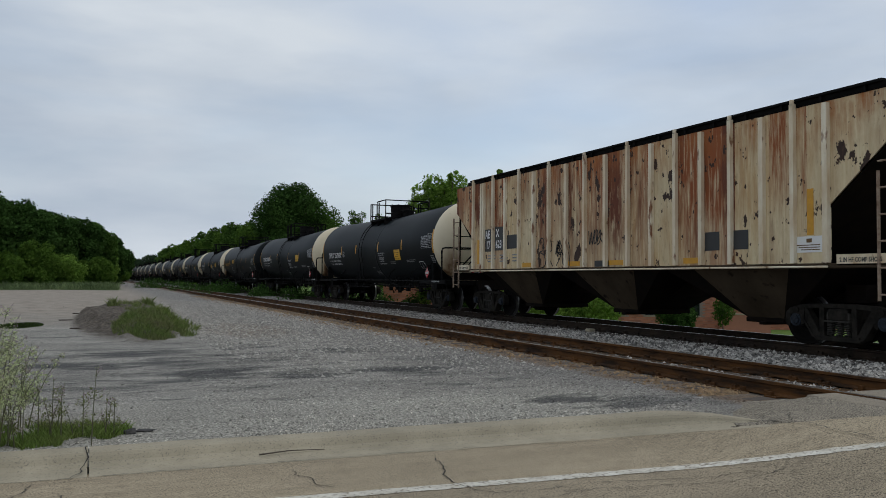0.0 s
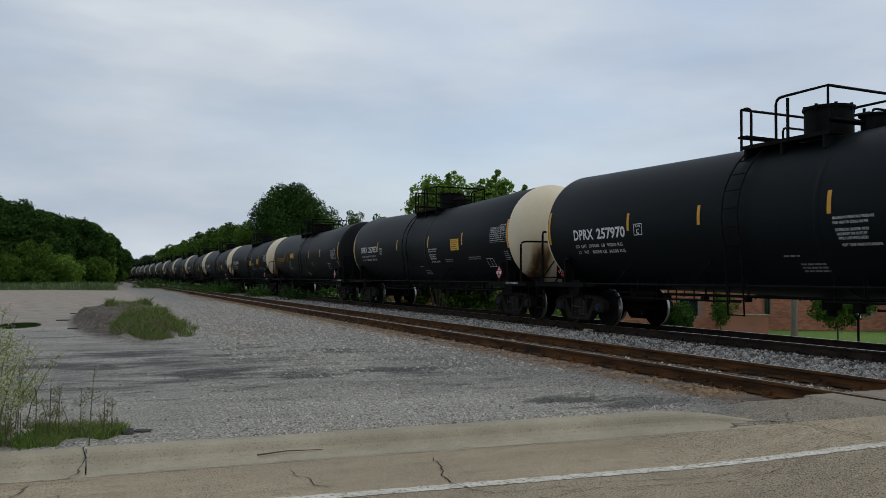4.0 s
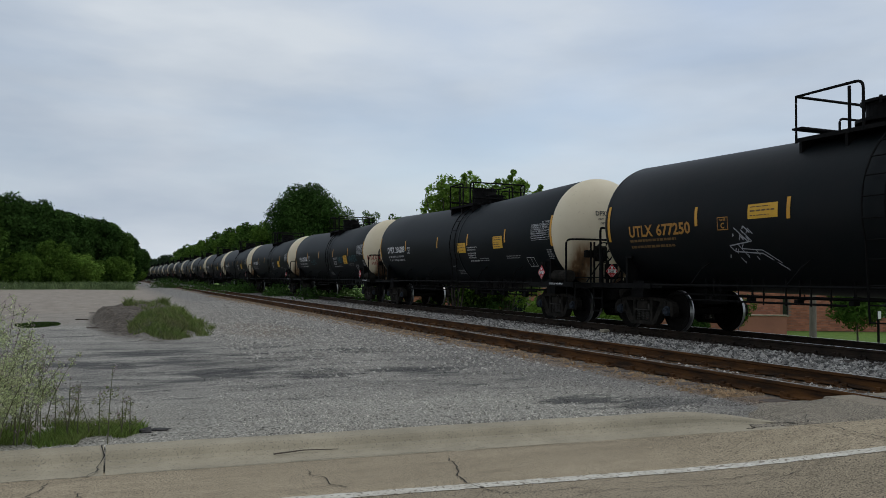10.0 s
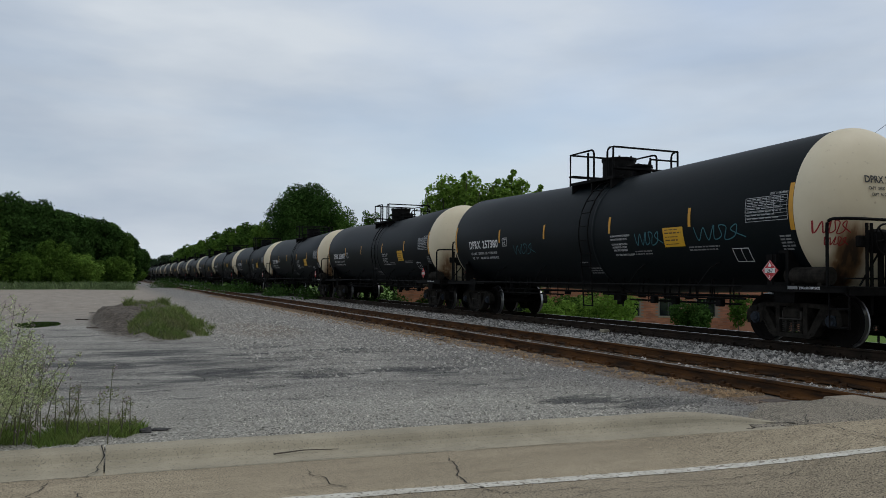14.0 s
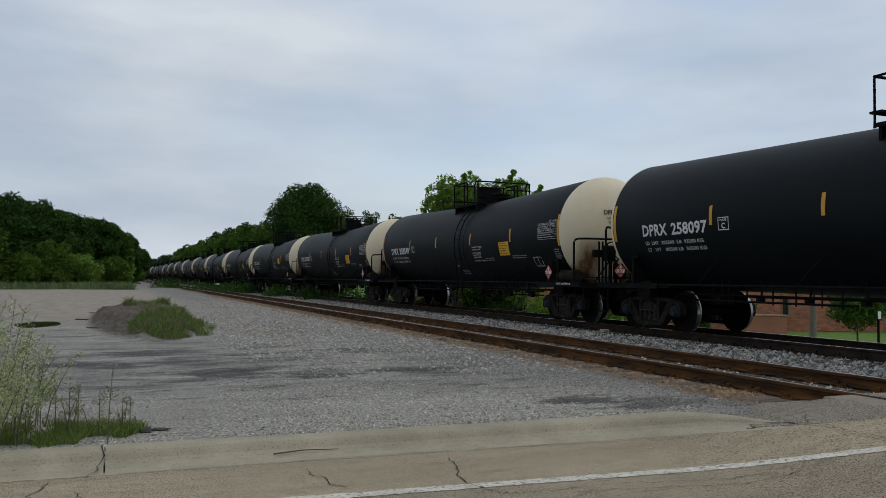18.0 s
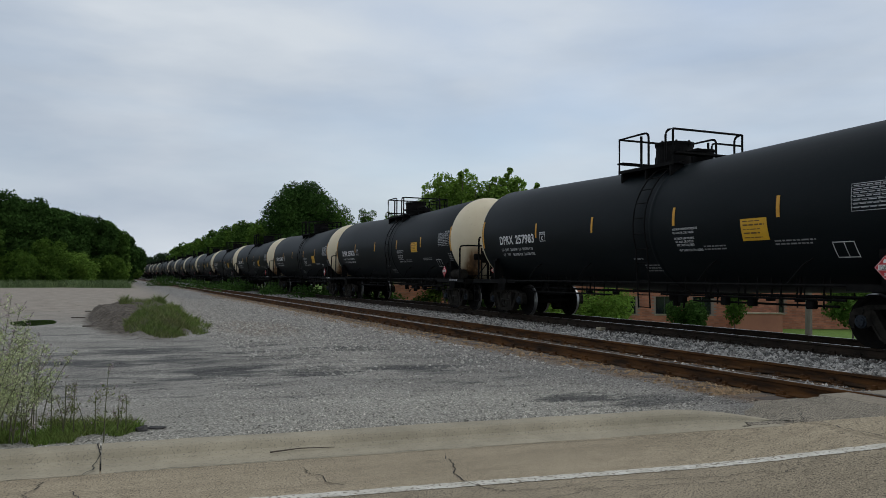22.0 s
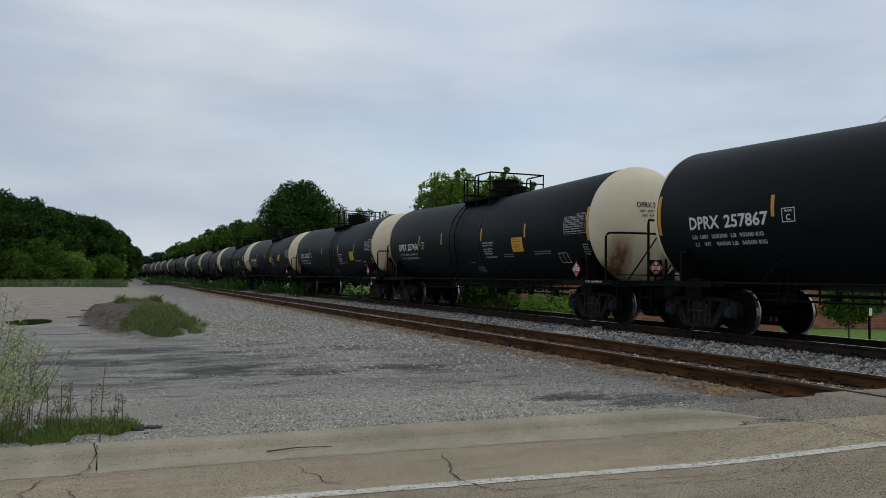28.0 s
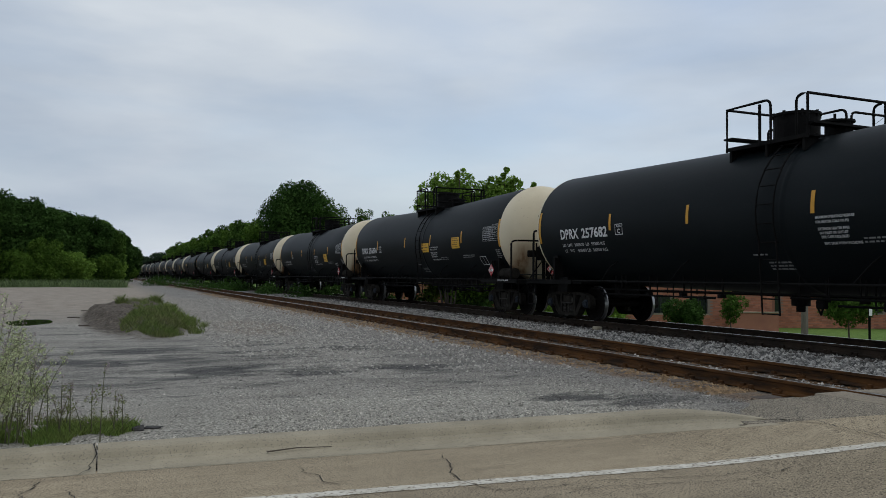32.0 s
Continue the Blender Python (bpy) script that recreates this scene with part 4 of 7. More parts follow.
def make_tank_car(kind, flip=False):
    """kind 'd': jacketed car with cream heads; 'u': older car, black all over. Origin on the rail, front towards -y."""
    cream = kind == "d"
    car = empty("tank_car")
    paint = BLACK if cream else BLACK2
    # shell with rounded shoulders
    bm = bmesh.new()
    ys = [-TL, -TL + 0.02, -5.0, -2.5, -1.06, -1.02, -1.0, -0.93, -0.91, -0.87, 2.4, 5.0, TB - 0.02, TB]
    rr = [TR - 0.004, TR, TR, TR, TR, TR, TR + 0.008, TR + 0.008, TR, TR, TR, TR, TR, TR - 0.004]
    seg = 72
    rings = [[bm.verts.new((r * math.sin(k * math.tau / seg), y, TZ + sag(y) + r * math.cos(k * math.tau / seg))) for k in range(seg)] for y, r in zip(ys, rr)]
    for a, b in zip(rings, rings[1:]):
        for k in range(seg):
            bm.faces.new((a[k], b[k], b[(k + 1) % seg], a[(k + 1) % seg]))
    tank = part("tank", bm, paint, car, "black painted tank shell", True)
    for s in (-1, 1):
        bm = bmesh.new()
        rings = []
        for i in range(12):
            t = i / 11 * math.pi / 2
            r = (TR + 0.004) * max(0.02, math.cos(t)) ** 0.85
            y = -TL - 0.62 * math.sin(t) if s < 0 else TB + 0.5 * math.sin(t)
            rings.append([bm.verts.new((r * math.sin(k * math.tau / seg), y, TZ + r * math.cos(k * math.tau / seg))) for k in range(seg)])
        rings.insert(0, [bm.verts.new(((TR + 0.004) * math.sin(k * math.tau / seg), -TL + 0.035 if s < 0 else TB - 0.012, TZ + (TR + 0.004) * math.cos(k * math.tau / seg))) for k in range(seg)])
        for a, b in zip(rings, rings[1:]):
            for k in range(seg):
                q = (a[k], b[k], b[(k + 1) % seg], a[(k + 1) % seg])
                bm.faces.new(q if s > 0 else q[::-1])
        bm.faces.new(rings[-1] if s < 0 else rings[-1][::-1])
        hd = part("head", bm, HEADM if cream else paint, car, "cream painted domed tank end with rust stains" if cream else "black domed tank end", True)
    # yellow reflective stripes at the ends; those between differ from car to car
    for y in (-7.36, TB - 0.09):
        stripe(tank, y, 2.09, 2.95, 0.10)
    # test record table
    bm = bmesh.new()
    y0, y1, z0, z1 = (-7.28, -6.24, 2.29, 2.75) if cream else (-6.95, -6.02, 2.14, 2.58)
    outline(bm, y0, y1, z0, z1, 0.01)
    for i in range(1, 7):
        z = z0 + (z1 - z0) * i / 7
        patch(bm, y0, y1, z, z + 0.007, 0.008, 1)
    for yy in (y0 + 0.5, y0 + 0.32, y0 + 0.16):
        patch(bm, yy, yy + 0.008, z0 + 0.12, z1, 0.008, 4)
    bars_on_tank(bm, y0 + 0.02, y1 - 0.04, z1 - 0.045, 7, 0.017, 0.061, 3, ragged=0.3)
    text_fit("DOT 111A100W1", y0 + 0.42, y0, z1 + 0.025, 0.045, MATS["grey stencil"], tank)
    tagged(part("test_table", bm, MATS["record table"], tank, "white ruled test record table"), kind="stuff")
    # commodity box
    bm = bmesh.new()
    ya, za = (-6.17, 1.545) if cream else (-5.70, 1.655)
    outline(bm, ya, ya + 0.44, za, za + 0.27, 0.016)
    patch(bm, ya + 0.2, ya + 0.214, za, za + 0.27, 0.008, 2)
    part("stencil_box", bm, LETTER, tank)
    # small stencils
    bm = bmesh.new()
    if cream:
        bars_on_tank(bm, -3.26, -2.6, 1.82, 2, 0.028, 0.06, 7, ragged=0.1)
        for s, ya, yb, z in (("MAXIMUM OPERATING PRESSURE", -1.72, -2.50, 2.20), ("FOR HEATER COILS 100 PSI", -1.72, -2.38, 2.12), ("EXTERIOR HEATER PIPES", -1.75, -2.38, 2.0), ("NO INLET OR OUTLET", -1.77, -2.34, 1.93), ("PIPE CAPS REQUIRED", -1.79, -2.34, 1.86), ("VENT TANK WHEN UNLOADING", -1.81, -2.56, 1.75)):
            text_fit(s, ya + (0.42 if flip else 0), yb + (0.42 if flip else 0), z, 0.045, MATS["grey stencil"], tank)
        bars_on_tank(bm, -5.5, -4.5, 1.86, 2, 0.028, 0.06, 8)
    else:
        bars_on_tank(bm, -2.6, -2.05, 2.0, 4, 0.03, 0.06, 9)
        bars_on_tank(bm, -6.4, -5.9, 1.5, 2, 0.03, 0.06, 10)
    tagged(part("stencil", bm, FAINT if cream else DIMAMBER, tank), kind="stuff")
    bm = bmesh.new()
    bars_on_tank(bm, -7.33, -7.02, 1.98, 5, 0.032, 0.06, 11)
    bars_on_tank(bm, -0.55, -0.1, 1.6, 1, 0.03, 0.06, 12)
    bars_on_tank(bm, -1.0, -0.4, 1.45, 3, 0.03, 0.06, 13)
    tagged(part("faint_stencil", bm, FAINT, tank), kind="stuff")
    # ladder up the flank
    bm = bmesh.new()
    yl = 0.95 if flip else -0.66 if cream else 0.25
    mid = TZ + sag(yl)
    for dy in (-0.21, 0.21):
        pts = [(-1.46, yl + dy, 0.48)] + [(-(TR + 0.10) * math.cos(a), yl + dy, mid + (TR + 0.10) * math.sin(a)) for a in np.linspace(-0.32, 1.25, 10)]
        tube(bm, pts, 0.018, 6)
    for z in (0.5, 0.78, 1.1):
        tube(bm, [(-1.47, yl - 0.21, z), (-1.47, yl + 0.21, z)], 0.014, 6)
    for a in np.linspace(-0.55, 1.2, 9):
        x = -(TR + 0.10) * math.cos(a) if a > -0.32 else -1.5
        tube(bm, [(x, yl - 0.21, mid + (TR + 0.10) * math.sin(a)), (x, yl + 0.21, mid + (TR + 0.10) * math.sin(a))], 0.014, 6)
    part("ladder", bm, STEEL, car)
    # top platform, fittings housing, railings
    yp = -0.12 if cream else 1.25
    y0, y1 = yp - 1.0, yp + 1.05 if cream else yp + 1.55
    zp, zt = TZ + 1.24, TZ + 2.07
    dome_y = yp + 0.2 if cream else yp - 0.2
    if not cream:
        y0, y1 = -0.4, 2.35
    if flip:
        y0, y1, yp, dome_y = -0.81, 1.24, 0.24, 0.04
    bm = bmesh.new()
    for s in (-1, 1):
        box(bm, s * 0.80 - 0.22, s * 0.80 + 0.22, y0, y1, zp + 0.04, zp + 0.08)
        box(bm, s * 1.02 - 0.02, s * 1.02 + 0.02, y0, y1, zp + 0.01, zp + 0.085)
        for yy in (y0 + 0.1, yp, y1 - 0.1):
            box(bm, s * 0.85 - 0.17, s * 0.85 + 0.17, yy - 0.03, yy + 0.03, zp - 0.22, zp + 0.05)
    for yy in (y0, y1):
        box(bm, -1.0, 1.0, yy - 0.12, yy + 0.12, TZ + 1.5, TZ + 1.54)
    part("platform", bm, STEEL, car, "black steel grating walkway")
    bm = bmesh.new()
    dr = 0.44 if cream else 0.56
    ztop = TZ + (1.97 if cream else 1.88)
    if cream:
        drum(bm, "z", (0, dome_y, 0), dr, TZ + 1.28, ztop - 0.05, 32)
    else:
        drum(bm, "z", (0, dome_y, 0), dr * 0.9, TZ + 1.28, ztop - 0.05, 32)
        drum(bm, "z", (0, dome_y, 0), dr + 0.12, TZ + 1.48, TZ + 1.54, 32)
    drum(bm, "z", (0, dome_y, 0), dr + 0.03, ztop - 0.05, ztop, 32)
    for k in range(8):
        a = k * math.tau / 8 + 0.2
        drum(bm, "z", (dr * math.cos(a), dome_y + dr * math.sin(a), 0), 0.03, ztop - 0.1, ztop + 0.03, 6)
    part("fittings_dome", bm, STEEL, car, "black round valve housing on the tank top")
    bm = bmesh.new()
    drum(bm, "z", (0, dome_y - 1.0, 0), 0.25, TZ + 1.28, TZ + 1.62, 16)
    drum(bm, "z", (0, dome_y - 1.0, 0), 0.29, TZ + 1.62, TZ + 1.66, 16)
    tube(bm, [(-0.35, dome_y - 0.85, TZ + 1.64), (0, dome_y - 0.85, TZ + 1.72), (0.4, dome_y - 0.95, TZ + 1.64)], 0.03, 6)
    part("manway", bm, STEEL, car, "low bolted hatch beside the valve housing")
    gap0, gap1 = yp - 0.12, yp - 0.74
    k, ya, yb, zl = 1, y0, y1, zt + 0.05
    if not cream:
        gap0, gap1 = 0.9, 0.35
    if flip:
        # the platform stands the other way round
        gap0, gap1, k, ya, yb = 0.36, 0.98, -1, y1, y0
    for s in (-1, 1):
        x = s * 1.02
        # long length, ending in a bend at the ladder opening
        bm = bmesh.new()
        tube(bm, [(x, yb, zp), (x, yb, zl), (x, gap0 + 0.18 * k, zl)] + arc((x, gap0 + 0.15 * k, zl), (x, gap0, zl - 0.15), (x, gap0, zl)) + [(x, gap0, zp)], 0.027, 6)
        part("side_railing", bm, STEEL, car)
        bm = bmesh.new()
        tube(bm, [(x, gap0 + 0.28 * k, zp), (x, gap0 + 0.28 * k, zt)], 0.03, 6)
        part("railing_post", bm, STEEL, car)
        # short length
        bm = bmesh.new()
        tube(bm, [(x, gap1, zp)] + arc((x, gap1, zt - 0.15), (x, gap1 - 0.15 * k, zt), (x, gap1, zt)) + [(x, ya, zt), (x, ya, zp)], 0.027, 6)
        part("side_railing", bm, STEEL, car)
    for yy in (y0, y1):
        bm = bmesh.new()
        tube(bm, [(-1.02, yy, zl if yy == yb else zt), (1.02, yy, zl if yy == yb else zt)], 0.027, 6)
        part("cross_railing", bm, STEEL, car)
        bm = bmesh.new()
        tube(bm, [(0.1, yy, zp), (0.1, yy, zt - 0.36)] + arc((0.1, yy, zt - 0.36), (0.22, yy, zt - 0.26), (0.1, yy, zt - 0.26)) + [(1.0, yy, zt - 0.26)], 0.024, 6)
        part("inner_railing", bm, STEEL, car)
    # underframe
    for s in (-1, 1):
        bm = bmesh.new()
        box(bm, -0.3, 0.3, min(s * 5.6, s * 8.55), max(s * 5.6, s * 8.55), 0.62, 0.98, bevel=0.02)
        part("draft_sill", bm, STEEL, car)
        bm = bmesh.new()
        prism(bm, [(s * 6.7, 0.76), (s * 7.15, 0.76), (s * 7.2, 1.15), (s * 6.65, 1.15)][::s], -1.25, 1.25)
        box(bm, -1.25, 1.25, min(s * 6.0, s * 8.0), max(s * 6.0, s * 8.0), 0.981, 1.05)
        part("bolster", bm, STEEL, car)
        for sx in (-1, 1):
            bm = bmesh.new()
            box(bm, min(sx * 1.12, sx * 1.40), max(sx * 1.12, sx * 1.40), min(s * 7.10, s * 7.17), max(s * 7.10, s * 7.17), 1.05, 1.74)
            box(bm, min(sx * 1.36, sx * 1.40), max(sx * 1.36, sx * 1.40), min(s * 6.94, s * 7.10), max(s * 6.94, s * 7.10), 1.68, 1.74)
            part("saddle", bm, STEEL, car)
    bm = bmesh.new()
    tube(bm, [(-1.46, -6.9, 1.06), (-1.46, 6.9, 1.06)], 0.028, 6)
    part("side_rail", bm, STEEL, car, "long thin side pipe below the tank")
    bm = bmesh.new()
    tube(bm, [(1.46, -6.9, 1.06), (1.46, 6.9, 1.06)], 0.028, 6)
    part("side_rail", bm, STEEL, car)
    for yy in (-4.8, -2.4, 2.2, 4.8):
        bm = bmesh.new()
        tube(bm, [(-1.46, yy, 1.06), (-1.43, yy - 0.35, 1.42), on_tank(yy - 0.4, 1.55)], 0.016, 5)
        part("stay", bm, STEEL, car)
        bm = bmesh.new()
        tube(bm, [(1.46, yy, 1.06), (1.43, yy - 0.35, 1.42), on_tank(yy - 0.4, 1.55, side=1)], 0.016, 5)
        part("stay", bm, STEEL, car)
    # outlet valve, brake rods, hangers beneath the belly
    bm = bmesh.new()
    drum(bm, "z", (0, 0.0, 0), 0.18, 0.62, 1.02, 14)
    drum(bm, "z", (0, 0.0, 0), 0.09, 0.5, 0.62, 10)
    box(bm, -0.5, 0.5, -0.4, 0.4, 0.95, 1.05)
    part("bottom_outlet", bm, STEEL, car)
    bm = bmesh.new()
    for x, z in ((-0.9, 0.86), (0.5, 0.8)):
        tube(bm, [(x, -6.0, z), (x, 6.0, z)], 0.02, 5)
    r = random.Random(5)
    for yy in (-4.6, -3.9, -3.2, -2.2, -1.4, 1.2, 2.4, 3.6, 4.7):
        tube(bm, [(-0.9, yy, 0.80), (-0.9, yy, 1.25)], 0.022, 5)
        box(bm, -1.0, -0.85, yy - 0.05, yy + 0.05, 0.74, 0.82)
        tube(bm, [(0.5, yy, 0.76), (0.5, yy, 1.1)], 0.018, 5)
    for x, z, y0_, y1_ in ((-1.02, 0.80, -5.7, -0.7), (-0.84, 0.68, -5.4, -1.6), (-1.0, 0.74, 1.3, 5.4)):
        tube(bm, [(x, y0_, z), (x, y1_, z)], 0.024, 6)
        for k in range(int((y1_ - y0_) / 0.55)):
            yy = y0_ + 0.3 + 0.55 * k + r.uniform(-0.1, 0.1)
            tube(bm, [(x, yy, z - 0.05), (x, yy, 1.2)], 0.016, 5)
    for yy, x in ((-4.9, -0.95), (-3.4, -0.9), (-2.7, -0.95), (-1.3, -0.9)):
        box(bm, x - 0.07, x + 0.07, yy - 0.09, yy + 0.09, 0.62, 0.78, bevel=0.02)
    drum(bm, "y", (0.5, 1.9, 0.92), 0.1, -0.4, 0.4, 12)
    tube(bm, [(-0.9, -1.4, 0.82), (-0.7, -1.1, 0.5), (-0.55, -0.9, 0.62)], 0.02, 5)
    part("brake_rigging", bm, STEEL, car)
    # end decks with steps, railings, couplers
    for s in (-1, 1):
        bm = bmesh.new()
        box(bm, -1.5, 1.5, min(s * 7.5, s * 8.5), max(s * 7.5, s * 8.5), 1.03, 1.08, bevel=0.01)
        box(bm, -1.5, 1.5, min(s * 8.46, s * 8.5), max(s * 8.46, s * 8.5), 0.93, 1.07)
        for sx in (-1, 1):
            box(bm, sx * 1.48 - 0.02, sx * 1.48 + 0.02, min(s * 6.1, s * 8.5), max(s * 6.1, s * 8.5), 0.97, 1.09)
        part("end_deck", bm, STEEL, car)
        y, yc = (-8.34, -8.08) if s < 0 else (8.42, 8.16)
        top = TZ - 0.26 if s < 0 else TZ - 0.03
        bm = bmesh.new()
        tube(bm, [(-1.46, yc, 1.05)] + arc((-1.46, yc, top - 0.12), (-1.34, yc + s * 0.08, top), (-1.46, yc, top)) + arc((-1.2, yc + s * 0.2, top), (-0.9, y, top), (-1.1, y - s * 0.02, top)) + [(1.3, y, top), (1.46, yc, top), (1.46, yc, 1.05)], 0.03, 6)
        part("end_railing", bm, STEEL, car)
        bm = bmesh.new()
        yo = s * 8.4
        tube(bm, [(0.12, yo, 1.05)] + arc((0.12, yo, top - 0.14), (0.24, yo, top - 0.02), (0.12, yo, top - 0.02)) + [(1.4, yo, top - 0.02), (1.4, yo, 1.05)], 0.028, 6)
        part("end_loop", bm, STEEL, car)
        bm = bmesh.new()
        tube(bm, [(-0.95, s * 8.3, 1.1), (-0.1, s * 8.3, top - 0.1)], 0.018, 6)
        part("brace", bm, STEEL, car)
        bm = bmesh.new()
        tube(bm, [(-1.3, s * 8.3, 1.22), (1.3, s * 8.3, 1.22)], 0.016, 6)
        part("deck_bar", bm, STEEL, car)
        for sx in (-1, 1):
            bm = bmesh.new()
            yy = s * 8.3
            for dy in (-0.2, 0.2):
                tube(bm, [(sx * 1.44, yy + dy, 1.05), (sx * 1.44, yy + dy, 0.36)], 0.016, 5)
            for z in (0.38, 0.7):
                tube(bm, [(sx * 1.44, yy - 0.2, z), (sx * 1.44, yy + 0.2, z)], 0.018, 5)
            part("step", bm, STEEL, car)
        bm = bmesh.new()
        box(bm, -0.09, 0.09, min(s * 8.5, s * 8.72), max(s * 8.5, s * 8.72), 0.72, 0.88, bevel=0.02)
        box(bm, -0.16, 0.14, min(s * 8.68, s * 8.88), max(s * 8.68, s * 8.88), 0.66, 0.96, bevel=0.04)
        tube(bm, [(0.3, s * 8.5, 0.75), (0.35, s * 8.65, 0.5), (0.3, s * 8.85, 0.42)], 0.028, 6)
        part("coupler", bm, GRIME, car)
    # grey plate and lettering along the deck edge
    bm = bmesh.new()
    box(bm, -1.507, -1.502, -7.47, -7.25, 1.02, 1.075)
    part("deck_plate", bm, FAINT, car)
    v, f = text_mesh("2 INCH HF COMP SHOES", 0.045)
    k = 0.46 / max(x for x, h in v)
    mesh_ob("lettering", [(-1.508, -7.51 - x * k, 1.025 + h) for x, h in v], f, LETTER, car)
    # marker posts that carry the placards
    bm = bmesh.new()
    box(bm, -1.50, -1.46, -6.88, -6.76, 1.05, 1.66)
    box(bm, -1.47, -1.40, -6.95, -6.70, 1.50, 1.66)
    part("placard_post", bm, STEEL, car)
    placard(car, Matrix.Translation((-1.515, -6.84, 1.36)) @ pose(0, 0, 0, 0, 0, -90))
    bm = bmesh.new()
    box(bm, -0.47, -0.05, -8.45, -8.43, 1.18, 1.60)
    box(bm, -0.29, -0.23, -8.47, -8.45, 1.05, 1.5)
    part("placard_holder", bm, STEEL, car)
    placard(car, Matrix.Translation((-0.26, -8.48, 1.40)))
    bogie = BOGIES[0]
    for s in (-1, 1):
        copy_under(bogie, car, Matrix.Translation((0, s * 6.93, 0)))
    return tank, car


def add_brake_wheel(car):
    """Hand brake wheel with its gearbox, and the air reservoir on the deck."""
    c = Vector((-0.50, -8.46, 1.90))
    bm = bmesh.new()
    seg = 24
    tube(bm, [(c.x + 0.27 * math.cos(k * math.tau / seg), c.y, c.z + 0.27 * math.sin(k * math.tau / seg)) for k in range(seg + 1)], 0.019, 6)
    wheel = part("brake_wheel", bm, STEEL, car, "spoked black hand brake wheel")
    for k in range(6):
        a = k * math.tau / 6 + 0.2
        bm = bmesh.new()
        tube(bm, [tuple(c), (c.x + 0.27 * math.cos(a), c.y, c.z + 0.27 * math.sin(a))], 0.015, 5)
        part("spoke", bm, STEEL, wheel)
    bm = bmesh.new()
    drum(bm, "y", tuple(c), 0.06, -0.02, 0.1, 10)
    part("hub", bm, STEEL, wheel)
    bm = bmesh.new()
    box(bm, -0.72, -0.32, -8.40, -8.22, 1.66, 2.08, bevel=0.05)
    box(bm, -1.02, -0.72, -8.36, -8.26, 1.76, 1.96, bevel=0.02)
    for xx in (-0.87, -0.76):
        box(bm, xx - 0.02, xx + 0.02, -8.40, -8.36, 0.6 if xx > -0.8 else 1.08, 2.18)
    box(bm, -0.52, -0.46, -8.38, -8.30, 1.05, 1.7)
    box(bm, -0.34, -0.28, -8.38, -8.30, 1.05, 1.7)
    part("brake_gearbox", bm, STEEL, car)
    bm = bmesh.new()
    drum(bm, "y", (-1.24, -7.5, 1.26), 0.16, -0.45, 0.45, 20)
    for yy in (-7.8, -7.2):
        box(bm, -1.34, -1.14, yy - 0.04, yy + 0.04, 1.04, 1.14)
    part("air_reservoir", bm, GRIME, car)


def head_material():
    """Cream paint with brown drips under the fittings, in the car's own space."""
    m = CREAM.copy()
    m.name = "stained cream head paint"
    nt = m.node_tree
    N, L = nt.nodes.new, nt.links.new
    b = nt.nodes["Principled BSDF"]
    old = b.inputs["Base Color"].links[0].from_socket
    co, sep = N("ShaderNodeTexCoord"), N("ShaderNodeSeparateXYZ")
    L(co.outputs["Object"], sep.inputs[0])
    ri = N("ShaderNodeObjectInfo")

    def op(kind, a, c):
        x = N("ShaderNodeMath")
        x.operation = kind
        for i, v in enumerate((a, c)):
            if isinstance(v, (int, float)):
                x.inputs[i].default_value = v
            else:
                L(v, x.inputs[i])
        return x.outputs[0]

    fac = None
    for cx, w, z0, z1 in ((-0.80, 0.36, 0.75, 2.35), (0.55, 0.34, 0.8, 1.9)):
        dx = op("DIVIDE", op("SUBTRACT", sep.outputs[0], op("ADD", cx, op("MULTIPLY", op("SUBTRACT", ri.outputs["Random"], 0.5), 0.3))), w)
        gx = op("MAXIMUM", op("SUBTRACT", 1.0, op("MULTIPLY", dx, dx)), 0.0)
        mz = (z0 + z1) / 2
        dz = op("DIVIDE", op("SUBTRACT", sep.outputs[2], mz), (z1 - z0) / 2)
        gz = op("MAXIMUM", op("SUBTRACT", 1.0, op("MULTIPLY", dz, dz)), 0.0)
        g = op("MULTIPLY", gx, gz)
        fac = g if fac is None else op("MAXIMUM", fac, g)
    n = N("ShaderNodeTexNoise")
    mp = N("ShaderNodeMapping")
    mp.inputs["Scale"].default_value = (3, 3, 0.8)
    L(co.outputs["Object"], mp.inputs[0])
    L(mp.outputs[0], n.inputs[0])
    n.inputs["Scale"].default_value, n.inputs["Detail"].default_value = 2.2, 6
    f2 = op("MULTIPLY", op("MULTIPLY", fac, op("MULTIPLY", n.outputs[0], 3.0)), op("ADD", 0.55, op("MULTIPLY", ri.outputs["Random"], 0.7)))
    cl = N("ShaderNodeClamp")
    L(f2, cl.inputs[0])
    mx = N("ShaderNodeMix")
    mx.data_type = "RGBA"
    L(cl.outputs[0], mx.inputs[0])
    L(old, mx.inputs[6])
    mx.inputs[7].default_value = (0.235, 0.125, 0.052, 1)
    core = N("ShaderNodeMapRange")
    core.inputs[1].default_value, core.inputs[2].default_value, core.inputs[4].default_value = 0.75, 1.6, 0.92
    L(f2, core.inputs[0])
    soot = N("ShaderNodeMix")
    soot.data_type = "RGBA"
    L(core.outputs[0], soot.inputs[0])
    L(mx.outputs[2], soot.inputs[6])
    soot.inputs[7].default_value = (0.034, 0.019, 0.011, 1)
    L(soot.outputs[2], b.inputs["Base Color"])
    return m


